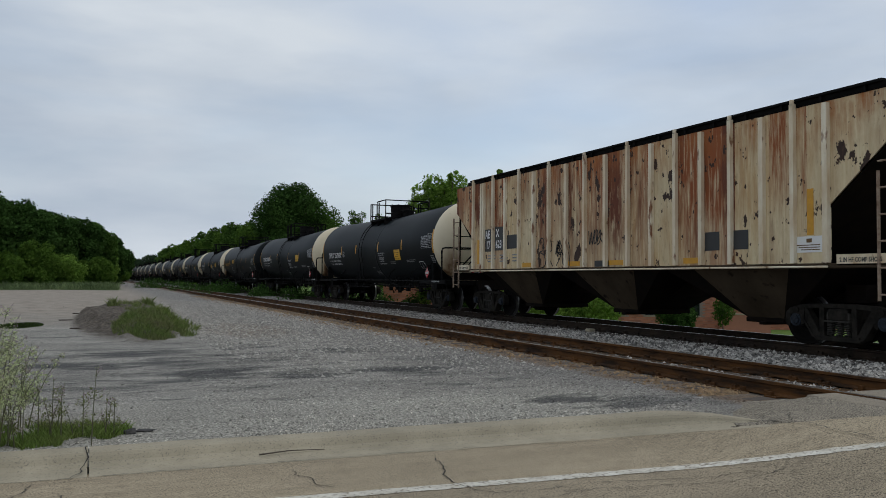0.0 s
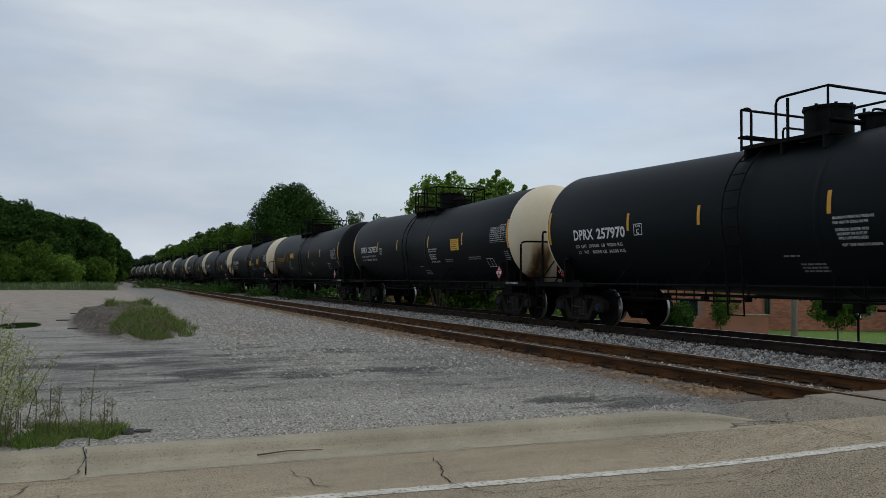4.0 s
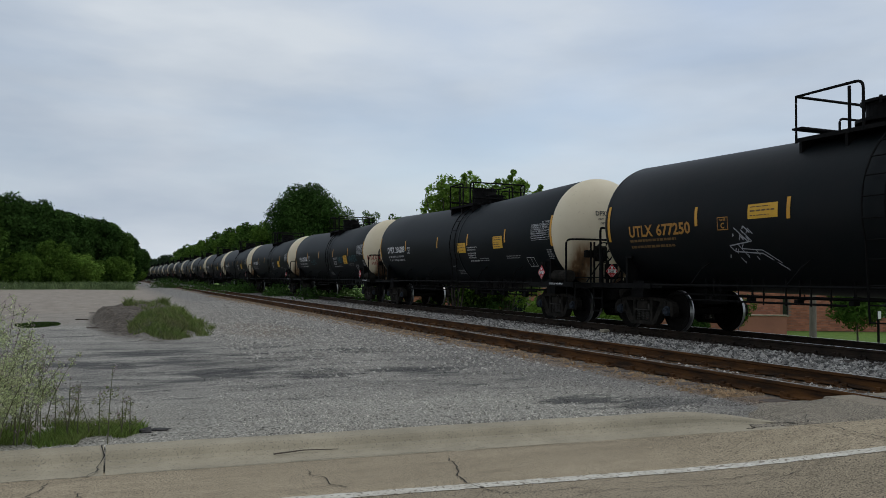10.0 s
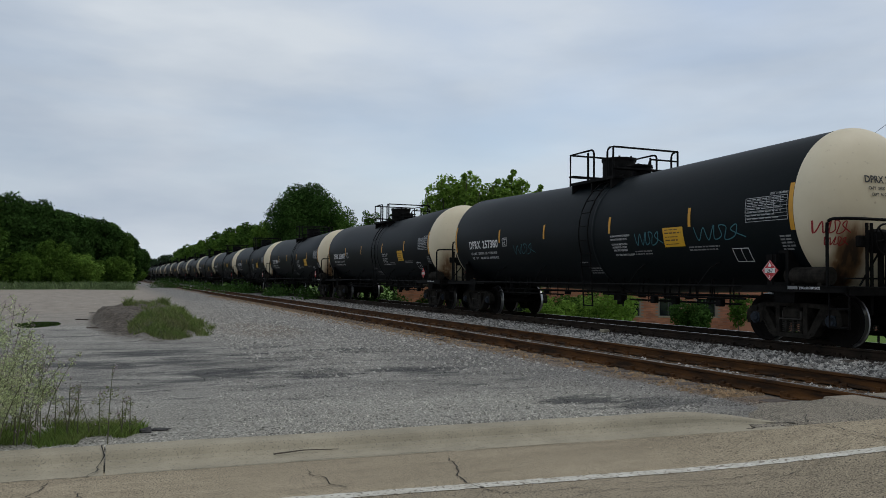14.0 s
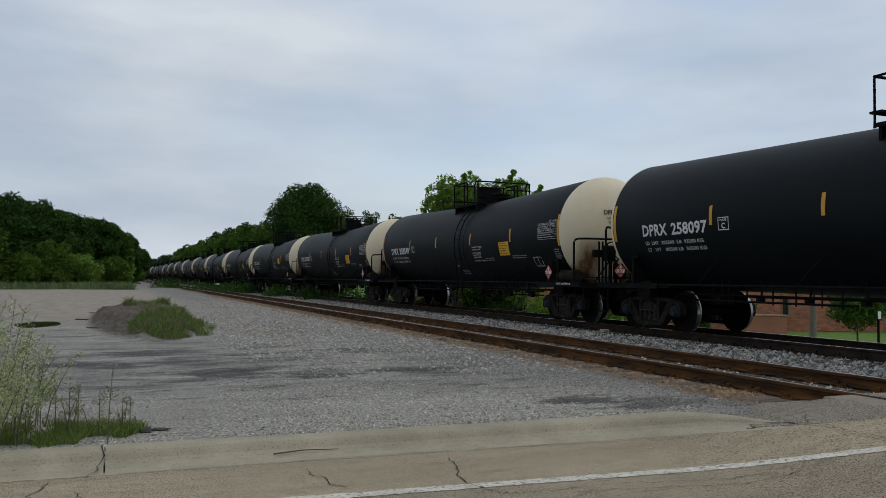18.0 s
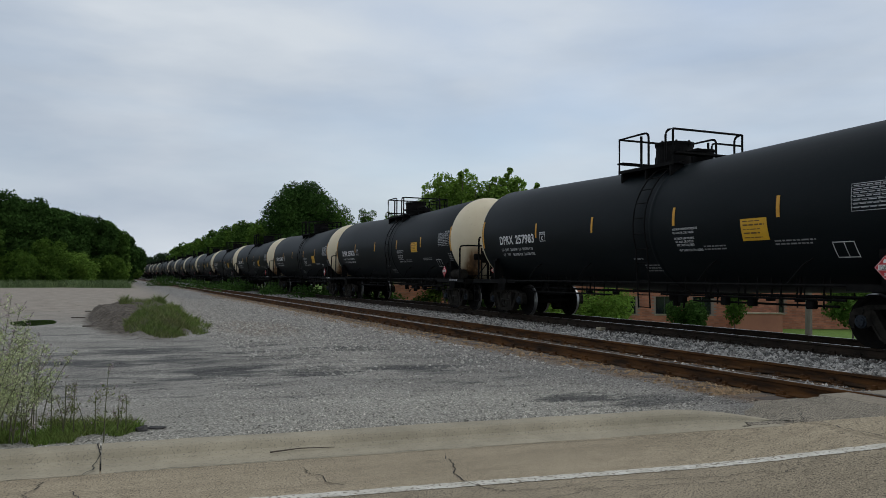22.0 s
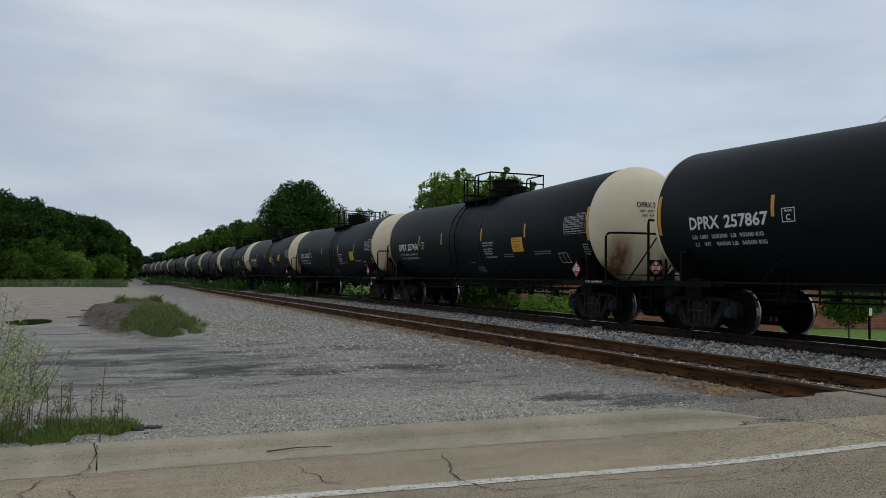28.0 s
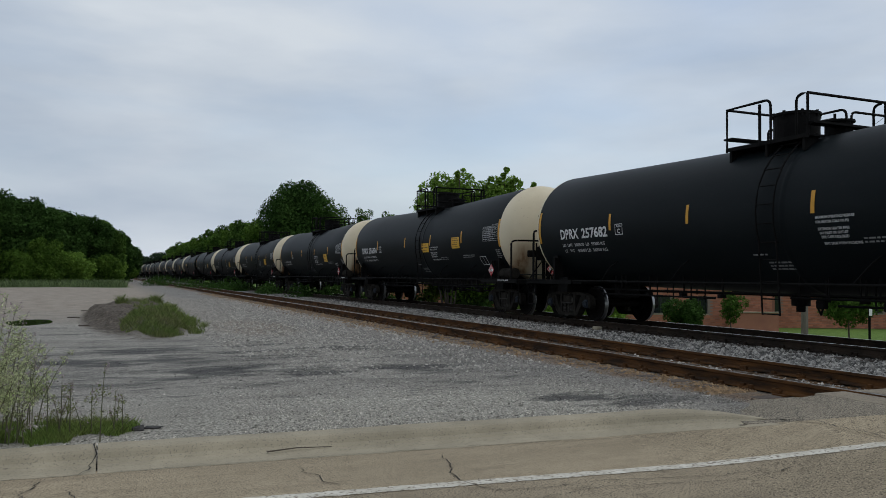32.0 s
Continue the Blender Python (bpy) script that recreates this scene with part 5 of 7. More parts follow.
mat("grey stencil", (0.5, 0.5, 0.5), 0.7, tint=(0.3, 0.3, 0.3), scale=9, amount=0.6)
HEADM = head_material()
mat("record table", (0.46, 0.47, 0.48), 0.7, tint=(0.22, 0.22, 0.23), scale=6, amount=0.8)
# lighter than the truck grime: the coils' highlights are in the colour
mat("worn springs", (0.05, 0.046, 0.04), 0.7, sheen=0.2, tint=(0.02, 0.018, 0.015), scale=9, amount=0.8)
BOGIES = [make_bogie()]
TANKS = {}
for kind in "du":
    TANKS[kind] = make_tank_car(kind)[1]
    tagged(TANKS[kind], "black railway tank car with cream tank ends" if kind == "d" else "older all-black railway tank car with amber lettering", "tank car", "tank cars in the train")
TANKS["f"] = tagged(make_tank_car("d", True)[1], "black railway tank car with cream tank ends, ladder set back", "tank car", "tank cars in the train")
bw = tagged(copy_thing(TANKS["d"], Matrix.Identity(4)), "black railway tank car with cream ends and hand brake wheel", "tank car", "tank cars in the train")
add_brake_wheel(bw)

# the middle reflector stripes of the three kinds, and their notices
STRIPES = {"d": (4.33, 1.54, -1.69, -4.61), "f": (4.29, 2.03, -1.22, -4.15), "u": (4.53, 2.06, -1.52, -3.92)}
NOTICES = {"d": (-4.40, -3.73, 1.90, 2.32), "f": (-3.93, -3.26, 1.90, 2.32), "u": (2.31, 3.06, 2.35, 2.63)}
# marks of the cars in order, where their front seams stand up the line at the start, their kind, and what sets them apart
HIGH = 2.13
MARKS = [("DPRX 257970", 26.75, "f", {"stripes": (4.25, 1.91, -1.24, -4.15)}),
         ("DPRX 257033", 44.2, "f", {"stripes": (4.35, 2.0, -1.24, -4.18), "low": HIGH, "lift": 0.12}),
         ("UTLX 677250", 62.05, "u", {}),
         ("DPRX 256288", 79.92, "b", {"stripes": (4.44, 0.99, -1.73, -4.56), "low": HIGH, "lift": 0.08, "second": True}),
         ("DPRX 257380", 97.74, "b", {"stripes": (4.31, 1.52, -1.69, -4.62)}),
         ("DPRX 258097", 115.5, "b", {}),
         ("DPRX 258549", 133.22, "b", {"stripes": (4.31, 1.52, -1.57, -4.52)}),
         ("DPRX 257983", 150.95, "b", {"stripes": (4.24, 1.40, -1.76, -4.68)}),
         ("DPRX 257626", 168.72, "b", {"stripes": (4.39, 1.31, -1.65, -4.45), "low": HIGH, "notice": (-4.07, -3.40)}),
         ("DPRX 257867", 185.9, "d", {"stripes": (4.45, 1.6, -1.6, -4.5)}),
         ("DPRX 257456", 203.8, "f", {"stripes": (4.29, 2.1, -1.19, -4.1)}),
         ("DPRX 257682", 221.4, "b", {"stripes": (4.34, 1.56, -1.67, -4.6)}),
         ("DPRX 256384", 239.0, "b", {"stripes": (4.44, 0.99, -1.73, -4.56), "low": HIGH, "second": True})]
CARS = []


def tank_child(car, name):
    return next(o for o in car.children if o.name.startswith(name))


def head_text(s, x0, z, height, squeeze, material, tank):
    v, f = text_mesh(s, height)
    mesh_ob("lettering", [(x0 + x * squeeze, head_y(x0 + x * squeeze, z + h) - 0.02, z + h) for x, h in v], f, material, tank)


def dress(car, mark, kind, own):
    """Stripes, notice and marks, which differ from car to car."""
    tank = tank_child(car, "tank")
    kind = "d" if kind == "b" else kind
    stripes = own.get("stripes", STRIPES[kind])
    for y in stripes:
        stripe(tank, y, 2.30, 2.70, 0.085)
    y0, y1, z0, z1 = NOTICES[kind]
    y0, y1 = own.get("notice", (y0, y1))
    if "low" in own:
        z0, z1 = own["low"], own["low"] + 0.385
    notice(tank, y0, y1, z0, z1)
    if "second" in own:
        notice(tank, -1.60, -0.90, 2.06, 2.40, "second yellow notice beside the ladder")
    amber = kind == "u"
    ink = AMBER if amber else LETTER
    end = stripes[0] + (0.19 if amber else 0.12)
    up = own.get("lift", 0.0)
    # plate box
    yb = end - 0.33 if not amber else 3.9
    bm = bmesh.new()
    outline(bm, yb - 0.3, yb, 2.18, 2.44, 0.016)
    part("plate_box", bm, ink, tank)
    text_fit("PLATE", yb - 0.06, yb - 0.24, 2.365, 0.04, ink, tank)
    text_on_tank("C", yb - 0.09, 2.215, 0.11, ink, tank)
    # load lines
    if amber:
        for k, z in enumerate((2.05, 1.91)):
            bm = bmesh.new()
            bars_on_tank(bm, 5.22, 6.88, z, 1, 0.055, 0.1, 14 + k, ragged=0.05)
            tagged(part("load_stencil", bm, DIMAMBER, tank), kind="stuff")
    else:
        for s, a, b, z in (("LD  LMT", 2.12, 1.64, 1.97), ("205500  LB  93200 KG", 1.55, 0.16, 1.97), ("LT    WT", 2.08, 1.62, 1.82), ("80500 LB  36500 KG", 1.46, 0.12, 1.82)):
            text_fit(s, end + a, end + b, z + up, 0.075, MATS["grey stencil"], tank)
    if not mark:
        return
    a, b = mark.split(" ")
    text_fit(a, end + 2.15, end + 1.28, 2.17 + up, 0.25, ink, tank)
    text_fit(b, end + 1.14, end, 2.17 + up, 0.25, ink, tank)
    if amber:
        head_text(mark, -0.56, 3.27, 0.13, 0.92, AMBER, tank)
        head_text("CAPY  25600 GAL US", -0.3, 3.14, 0.045, 0.9, AMBER, tank)
        head_text("97 000 L", -0.06, 3.06, 0.045, 0.9, AMBER, tank)
        r = random.Random(4)
        bm = bmesh.new()
        for k in range(4):
            x, z = -0.26, 2.975 - 0.085 * k
            while x < 0.45 - 0.1 * k:
                w = r.uniform(0.05, 0.12)
                bm.faces.new([bm.verts.new((p, head_y(p, q) - 0.02, q)) for p, q in ((x, z), (x + w, z), (x + w, z + 0.04), (x, z + 0.04))])
                x += w + 0.03
        tagged(part("stencil", bm, DIMAMBER, tank), kind="stuff")
    else:
        head_text(mark, -0.5, 2.94, 0.13, 0.95, DARKLET, tank)
        us, litres = ("25580", "96 828") if b == "257682" else ("25500", "96 525") if b in ("258549", "257380") else ("25570", "96 790")
        head_text("CAPY   %s  US GAL" % us, -0.42, 2.81, 0.06, 0.8, DARKLET, tank)
        head_text("CAPY   %s     L" % litres, -0.36, 2.70, 0.06, 0.8, DARKLET, tank)


for i in range(29):
    mark, seam, kind, own = MARKS[i] if i < len(MARKS) else ("", 239.0 + 17.66 * (i - 12), "u" if i in (17, 22) else "b" if i % 3 else "f", {})
    c = copy_thing(bw if kind == "b" else TANKS[kind], Matrix.Translation((XT, seam + TL - 0.05, ZT)))
    dress(c, mark, kind, own)
    CARS.append((c, seam + TL - 0.05))
tank = tank_child(CARS[2][0], "tank")
scrawl(tank, "graffiti", SPRAYW, SHARP_TAG, 3.75, 1.52, 1.0, 1.15, 0.024, "pale sprayed graffiti tag")
scrawl(tank, "graffiti", SPRAYW, SHARP_TAG[::-1], 3.5, 1.62, 0.75, 0.9, 0.018, "pale sprayed graffiti tag")
scrawl(tank, "graffiti", mat("washed-out spray paint", (0.045, 0.047, 0.05), 0.8), smooth(LOW_TAG), -2.35, 1.6, 0.9, 1.5, 0.016, "faded sprayed graffiti tag")
tank = tank_child(CARS[4][0], "tank")
head_scrawl(tank, SPRAYR, [(a * 0.62, b * 0.8) for a, b in smooth(LOW_TAG)], -1.40, 2.0, 0.022, "red sprayed graffiti tag on the tank end")
head_scrawl(tank, SPRAYR, [(a * 0.4, b * 0.5) for a, b in smooth(LOW_TAG)], -1.2, 1.80, 0.018, "red sprayed graffiti tag on the tank end")
scrawl(tank, "graffiti", SPRAYB, smooth(LOW_TAG), -2.7, 1.95, 1.0, 1.0, 0.022, "teal sprayed graffiti tag")
scrawl(tank, "graffiti", SPRAYB, smooth(LOW_TAG), -4.75, 1.98, 1.45, 1.0, 0.022, "teal sprayed graffiti tag")
scrawl(tank, "graffiti", SPRAYB, smooth(LOW_TAG), 3.4, 1.9, 1.3, 1.0, 0.014, "teal sprayed graffiti tag")
tagged(CARS[4][0], "black tank car with teal and red sprayed graffiti", "tank car", "tank cars in the train")
tagged(CARS[2][0], "older all-black tank car with amber lettering and graffiti", "tank car", "tank cars in the train")
for o in (TANKS["d"], TANKS["u"], TANKS["f"], bw, BOGIES[0]):
    for q in [*o.children_recursive, o]:
        bpy.data.objects.remove(q)

# ---- covered hopper at the head of the view ----
def hopper_material():
    m = bpy.data.materials.new("rust-streaked cream paint")
    m.use_nodes = True
    nt = m.node_tree
    N, L = nt.nodes.new, nt.links.new
    b = nt.nodes["Principled BSDF"]
    b.inputs["Roughness"].default_value = 0.75
    co = N("ShaderNodeTexCoord")

    def nz(scale, stretch, lo, hi, detail=7, loc=(0, 0, 0)):
        mp, n, r = N("ShaderNodeMapping"), N("ShaderNodeTexNoise"), N("ShaderNodeMapRange")
        mp.inputs["Scale"].default_value, mp.inputs["Location"].default_value = stretch, loc
        L(co.outputs["Object"], mp.inputs[0])
        L(mp.outputs[0], n.inputs[0])
        n.inputs["Scale"].default_value, n.inputs["Detail"].default_value, n.inputs["Roughness"].default_value = scale, detail, 0.62
        r.inputs[1].default_value, r.inputs[2].default_value = lo, hi
        L(n.outputs[0], r.inputs[0])
        return r.outputs[0]

    def mx(f, a, c):
        x = N("ShaderNodeMix")
        x.data_type = "RGBA"
        L(f, x.inputs[0])
        for i, v in ((6, a), (7, c)):
            if isinstance(v, tuple):
                x.inputs[i].default_value = (*v, 1)
            else:
                L(v, x.inputs[i])
        return x.outputs[2]

    def mul(a, c):
        x = N("ShaderNodeMath")
        x.operation = "MULTIPLY"
        L(a, x.inputs[0])
        L(c, x.inputs[1]) if not isinstance(c, float) else None
        if isinstance(c, float):
            x.inputs[1].default_value = c
        return x.outputs[0]

    sep = N("ShaderNodeSeparateXYZ")
    L(co.outputs["Object"], sep.inputs[0])
    up = N("ShaderNodeMapRange")
    up.inputs[1].default_value, up.inputs[2].default_value, up.inputs[3].default_value, up.inputs[4].default_value = 1.7, 3.9, 0.6, 1.7
    L(sep.outputs[2], up.inputs[0])
    top = N("ShaderNodeMapRange")
    top.inputs[1].default_value, top.inputs[2].default_value = 3.3, 4.2
    L(sep.outputs[2], top.inputs[0])
    # each panel between two posts has rusted by its own measure
    cell, fl, wn, pm = N("ShaderNodeMath"), N("ShaderNodeMath"), N("ShaderNodeTexWhiteNoise"), N("ShaderNodeMapRange")
    cell.operation, fl.operation, wn.noise_dimensions = "MULTIPLY_ADD", "FLOOR", "1D"
    L(sep.outputs[1], cell.inputs[0])
    cell.inputs[1].default_value, cell.inputs[2].default_value = 1 / 0.845, 7.61
    L(cell.outputs[0], fl.inputs[0])
    L(fl.outputs[0], wn.inputs["W"])
    pm.inputs[1].default_value, pm.inputs[2].default_value, pm.inputs[3].default_value = 0.25, 0.8, 0.12
    L(wn.outputs["Value"], pm.inputs[0])
    panel = pm.outputs[0]
    fine = nz(9, (1, 1.6, 0.12), 0.26, 0.56, 5)
    col = mx(nz(1.3, (1, 1, 1), 0.35, 0.7), (0.74, 0.635, 0.41), (0.64, 0.53, 0.325))
    col = mx(mul(nz(0.8, (1, 1.3, 0.4), 0.42, 0.66, loc=(1, 8, 3)), mul(fine, 0.7)), col, (0.46, 0.25, 0.085))
    # broad rust that runs down from the roof edge, panel by panel
    col = mx(mul(mul(nz(1.5, (1, 1.0, 0.16), 0.36, 0.54), panel), mul(up.outputs[0], fine)), col, (0.25, 0.062, 0.011))
    col = mx(mul(mul(nz(1.4, (1, 1.0, 0.14), 0.47, 0.58, loc=(3, 1, 0)), panel), mul(up.outputs[0], nz(7, (1, 1, 0.25), 0.30, 0.52, loc=(5, 5, 1)))), col, (0.125, 0.028, 0.007))
    # orange bloom under the roof edge
    col = mx(mul(nz(2.2, (1, 1, 0.7), 0.40, 0.62, loc=(4, 2, 8)), mul(top.outputs[0], fine)), col, (0.34, 0.11, 0.022))
    # burst blisters, bare and dark
    col = mx(nz(1.7, (1, 1.25, 0.8), 0.615, 0.632, 5, (9, 4, 2)), col, (0.032, 0.013, 0.007))
    col = mx(nz(4.2, (1, 1.1, 0.8), 0.635, 0.655, 3, (2, 7, 5)), col, (0.036, 0.014, 0.007))
    col = mx(mul(nz(16, (1, 1, 0.25), 0.55, 0.75), 0.5), col, (0.2, 0.1, 0.045))
    L(col, b.inputs["Base Color"])
    bp = N("ShaderNodeBump")
    bp.inputs["Strength"].default_value, bp.inputs["Distance"].default_value = 0.25, 0.02
    L(nz(3, (1, 1, 0.6), 0.2, 0.8), bp.inputs["Height"])
    L(bp.outputs[0], b.inputs["Normal"])
    return m


def make_hopper():
    car = empty("hopper_car")
    tagged(car, "rust-streaked cream covered hopper car with graffiti", "hopper car", "cars in the train")
    paint = hopper_material()
    z0, z1, xs = 1.45, 4.20, 1.56
    # side sheets with sloped lower corners
    for sx in (-1, 1):
        bm = bmesh.new()
        prism(bm, [(-6.9, z0), (6.8, z0), (6.8, 2.45), (8.07, 3.35), (8.07, z1), (-8.07, z1), (-8.07, 3.45), (-6.9, 2.45)], min(sx * xs, sx * (xs - 0.03)), max(sx * xs, sx * (xs - 0.03)))
        side = part("side_sheet", bm, paint, car)
        for i, y in enumerate((6.72, 6.05, 5.33, 4.54, 3.70, 2.86, 2.05, 1.19, 0.33, -0.55, -1.42, -2.27, -3.07, -3.85, -4.66, -5.46, -6.17, -6.86)):
            bm = bmesh.new()
            w = 0.10 if i % 2 else 0.085
            for d in ((0.0,) if i != 1 else (-0.07, 0.07)):
                prism(bm, [(y + d - w / 2, z0 + 0.02), (y + d + w / 2, z0 + 0.02), (y + d + w / 2, z1 - 0.03 + 0.1 * (i % 2 == 0)), (y + d - w / 2, z1 - 0.03 + 0.1 * (i % 2 == 0))], min(sx * xs, sx * (xs + 0.085)), max(sx * xs, sx * (xs + 0.085)))
            if i % 2 == 0:
                box(bm, min(sx * (xs + 0.03), sx * (xs + 0.085)), max(sx * (xs + 0.03), sx * (xs + 0.085)), y - 0.03, y + 0.03, z1 + 0.05, z1 + 0.15)
            part("side_post", bm, MATS["post paint"], side)
    # ends, roof and floor slopes; the recessed ends are coloured dark for shade
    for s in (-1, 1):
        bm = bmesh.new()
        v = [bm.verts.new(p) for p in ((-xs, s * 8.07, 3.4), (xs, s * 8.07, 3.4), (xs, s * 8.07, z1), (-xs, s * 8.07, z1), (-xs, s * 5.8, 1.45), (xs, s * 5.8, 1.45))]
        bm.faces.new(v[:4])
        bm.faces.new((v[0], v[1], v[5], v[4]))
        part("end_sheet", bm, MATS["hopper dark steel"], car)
    bm = bmesh.new()
    n = 12
    rows = []
    for i in range(n + 1):
        x = -xs - 0.02 + (2 * xs + 0.04) * i / n
        z = z1 + 0.02 + 0.2 * (1 - (x / xs) ** 2)
        rows.append([bm.verts.new((x, -8.1, z)), bm.verts.new((x, 8.1, z))])
    for a, b in zip(rows, rows[1:]):
        bm.faces.new((a[0], b[0], b[1], a[1]))
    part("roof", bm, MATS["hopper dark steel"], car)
    bm = bmesh.new()
    for sx in (-1, 1):
        box(bm, sx * 1.45 - 0.14, sx * 1.45 + 0.14, -7.9, 7.0, z1 + 0.12, z1 + 0.16)
        box(bm, sx * 1.5 - 0.02, sx * 1.5 + 0.02, -8.0, 7.3, z1 + 0.02, z1 + 0.13)
        for k in range(18):
            y = -7.6 + k * 0.85
            box(bm, sx * 1.45 - 0.12, sx * 1.45 + 0.12, y, y + 0.05, z1, z1 + 0.13)
    box(bm, -0.5, 0.5, -7.4, 7.4, z1 + 0.18, z1 + 0.33, bevel=0.03)
    part("running_board", bm, STEEL, car, "dark roof walkway and hatch coaming")
    # three outlet pockets: slopes coloured dark for shade, with a paler sheet on each flank
    for yc in (-4.72, -0.26, 4.20):
        bm = bmesh.new()
        a = [bm.verts.new((x, yc + y, 1.42)) for x, y in ((-1.5, -2.2), (1.5, -2.2), (1.5, 2.2), (-1.5, 2.2))]
        b = [bm.verts.new((x, yc + y, 0.42)) for x, y in ((-0.75, -0.45), (0.75, -0.45), (0.75, 0.45), (-0.75, 0.45))]
        for i in range(4):
            bm.faces.new((a[i], b[i], b[(i + 1) % 4], a[(i + 1) % 4]))
        bm.faces.new(b)
        pk = part("outlet_pocket", bm, MATS["hopper dark steel"], car, "sloped discharge pocket coloured dark for shade")
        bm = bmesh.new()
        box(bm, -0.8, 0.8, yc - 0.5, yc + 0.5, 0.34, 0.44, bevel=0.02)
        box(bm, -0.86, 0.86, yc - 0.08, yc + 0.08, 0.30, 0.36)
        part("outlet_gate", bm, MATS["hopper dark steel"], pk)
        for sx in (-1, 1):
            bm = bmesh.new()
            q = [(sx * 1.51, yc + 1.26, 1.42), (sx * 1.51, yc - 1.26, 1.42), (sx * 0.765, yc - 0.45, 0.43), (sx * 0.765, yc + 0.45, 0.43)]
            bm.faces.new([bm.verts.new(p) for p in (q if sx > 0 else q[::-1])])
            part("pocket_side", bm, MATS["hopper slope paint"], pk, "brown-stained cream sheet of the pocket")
    bm = bmesh.new()
    box(bm, -0.3, 0.3, -9.0, 9.0, 0.78, 1.1)
    for s in (-1, 1):
        box(bm, -1.55, 1.55, min(s * 8.2, s * 8.32), max(s * 8.2, s * 8.32), 1.1, 1.36)
        box(bm, -0.6, 0.6, min(s * 6.4, s * 6.8), max(s * 6.4, s * 6.8), 0.78, 1.1)
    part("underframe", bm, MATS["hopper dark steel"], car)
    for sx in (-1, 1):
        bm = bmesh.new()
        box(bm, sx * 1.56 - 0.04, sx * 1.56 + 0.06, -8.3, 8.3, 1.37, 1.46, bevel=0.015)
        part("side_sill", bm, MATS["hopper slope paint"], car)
        # pale tube that stands for light reflected by the sill's edge
        bm = bmesh.new()
        tube(bm, [(sx * 1.63, -6.9, 1.40), (sx * 1.63, 6.9, 1.40)], 0.02, 6)
        part("side_pipe", bm, MATS["post paint"], car, "pale bar standing for light off the sill edge")
    white = MATS["post paint"]
    for s in (-1, 1):
        for sx in (-1, 1):
            bm = bmesh.new()
            for dy in (0.0, 0.42):
                y = s * (8.25 - dy)
                tube(bm, [(sx * 1.6, y, 0.85), (sx * 1.6, y, 3.2 if dy == 0 else 2.9)], 0.028, 6)
            for k in range(6):
                z = 0.95 + k * 0.42
                tube(bm, [(sx * 1.6, s * 7.83, z), (sx * 1.6, s * 8.25, z)], 0.018, 6)
            part("corner_ladder", bm, MATS["rusty ladder"], car, "rusty grab ladder")
            bm = bmesh.new()
            box(bm, min(sx * 1.57, sx * 1.6), max(sx * 1.57, sx * 1.6), s * 7.5 - 0.45, s * 7.5 + 0.45, 1.42, 1.6)
            sp = part("side_plate", bm, white, car)
            if sx < 0:
                v, f = text_mesh("2 IN HF COMP SHOES", 0.075)
                k = 0.78 / max(x for x, h in v)
                mesh_ob("lettering", [(-1.604, s * 7.5 + 0.39 - x * k, 1.475 + h) for x, h in v], f, DARKLET, sp)
        bm = bmesh.new()
        for k in range(3):
            tube(bm, [(-1.5, s * 8.25, 1.7 + k * 0.45), (1.5, s * 8.25, 1.7 + k * 0.45)], 0.016, 5)
        tube(bm, [(-1.5, s * 8.2, 1.4), (0.0, s * 8.1, 2.9)], 0.03, 5)
        tube(bm, [(-1.45, s * 8.1, 1.4), (-1.45, s * 8.02, 3.5)], 0.04, 5)
        tube(bm, [(1.45, s * 8.1, 1.4), (1.45, s * 8.02, 3.5)], 0.04, 5)
        part("end_braces", bm, STEEL, car)
        bm = bmesh.new()
        box(bm, -0.09, 0.09, min(s * 9.0, s * 9.1), max(s * 9.0, s * 9.1), 0.72, 0.88)
        box(bm, -0.15, 0.15, min(s * 9.05, s * 9.22), max(s * 9.05, s * 9.22), 0.66, 0.96, bevel=0.03)
        part("coupler", bm, GRIME, car)
    # paint patches, marks, reflectors: thin sheets on the side towards the lot
    def sheet(name, material, y0, y1, za, zb, lift=0.006, label=""):
        bm = bmesh.new()
        box(bm, -xs - lift, -xs - lift + 0.003, y0, y1, za, zb)
        return part(name, bm, material, car, label)
    for y0, y1, za, zb in ((5.39, 5.97, 2.0, 2.70), (4.60, 5.27, 2.02, 2.74), (3.77, 4.48, 2.05, 2.46)):
        sheet("patch", DARKLET, y0, y1, za, zb, 0.004 + 0.002 * (y0 < 5), "black touch-up patch behind the lettering")
    for s, y, z in (("AE", 5.90, 2.42), ("X", 5.18, 2.44), ("17", 5.84, 2.10), ("623", 5.20, 2.10)):
        v, f = text_mesh(s, 0.24)
        mesh_ob("lettering", [(-xs - 0.014, y - x * 0.8, z + h) for x, h in v], f, LETTER, car)
    for i, y in enumerate((3.25, 0.9, -0.9, -3.57)):
        sheet("reflector_stripe", YELLOW, y - 0.3, y + 0.3, 1.50, 1.62)
    for y in (6.42, -6.5):
        sheet("reflector_stripe", YELLOW, y - 0.07, y + 0.07, 1.62 if y > 0 else 1.95, 2.4 if y > 0 else 2.75)
    for y, za, zb in ((-0.35, 1.47, 1.62), (-4.12, 1.75, 2.12), (-4.88, 1.75, 2.12)):
        sheet("patch", DARKLET, y - (0.2 if y < -1 else 0.3), y + (0.2 if y < -1 else 0.3), za, zb)
    lab = sheet("data_label", PWHITE, -6.75, -6.2, 1.65, 1.93, 0.006, "white printed data label")
    bm = bmesh.new()
    for k in range(3):
        box(bm, -xs - 0.01, -xs - 0.007, -6.7, -6.3 + 0.05 * k, 1.69 + k * 0.04, 1.705 + k * 0.04)
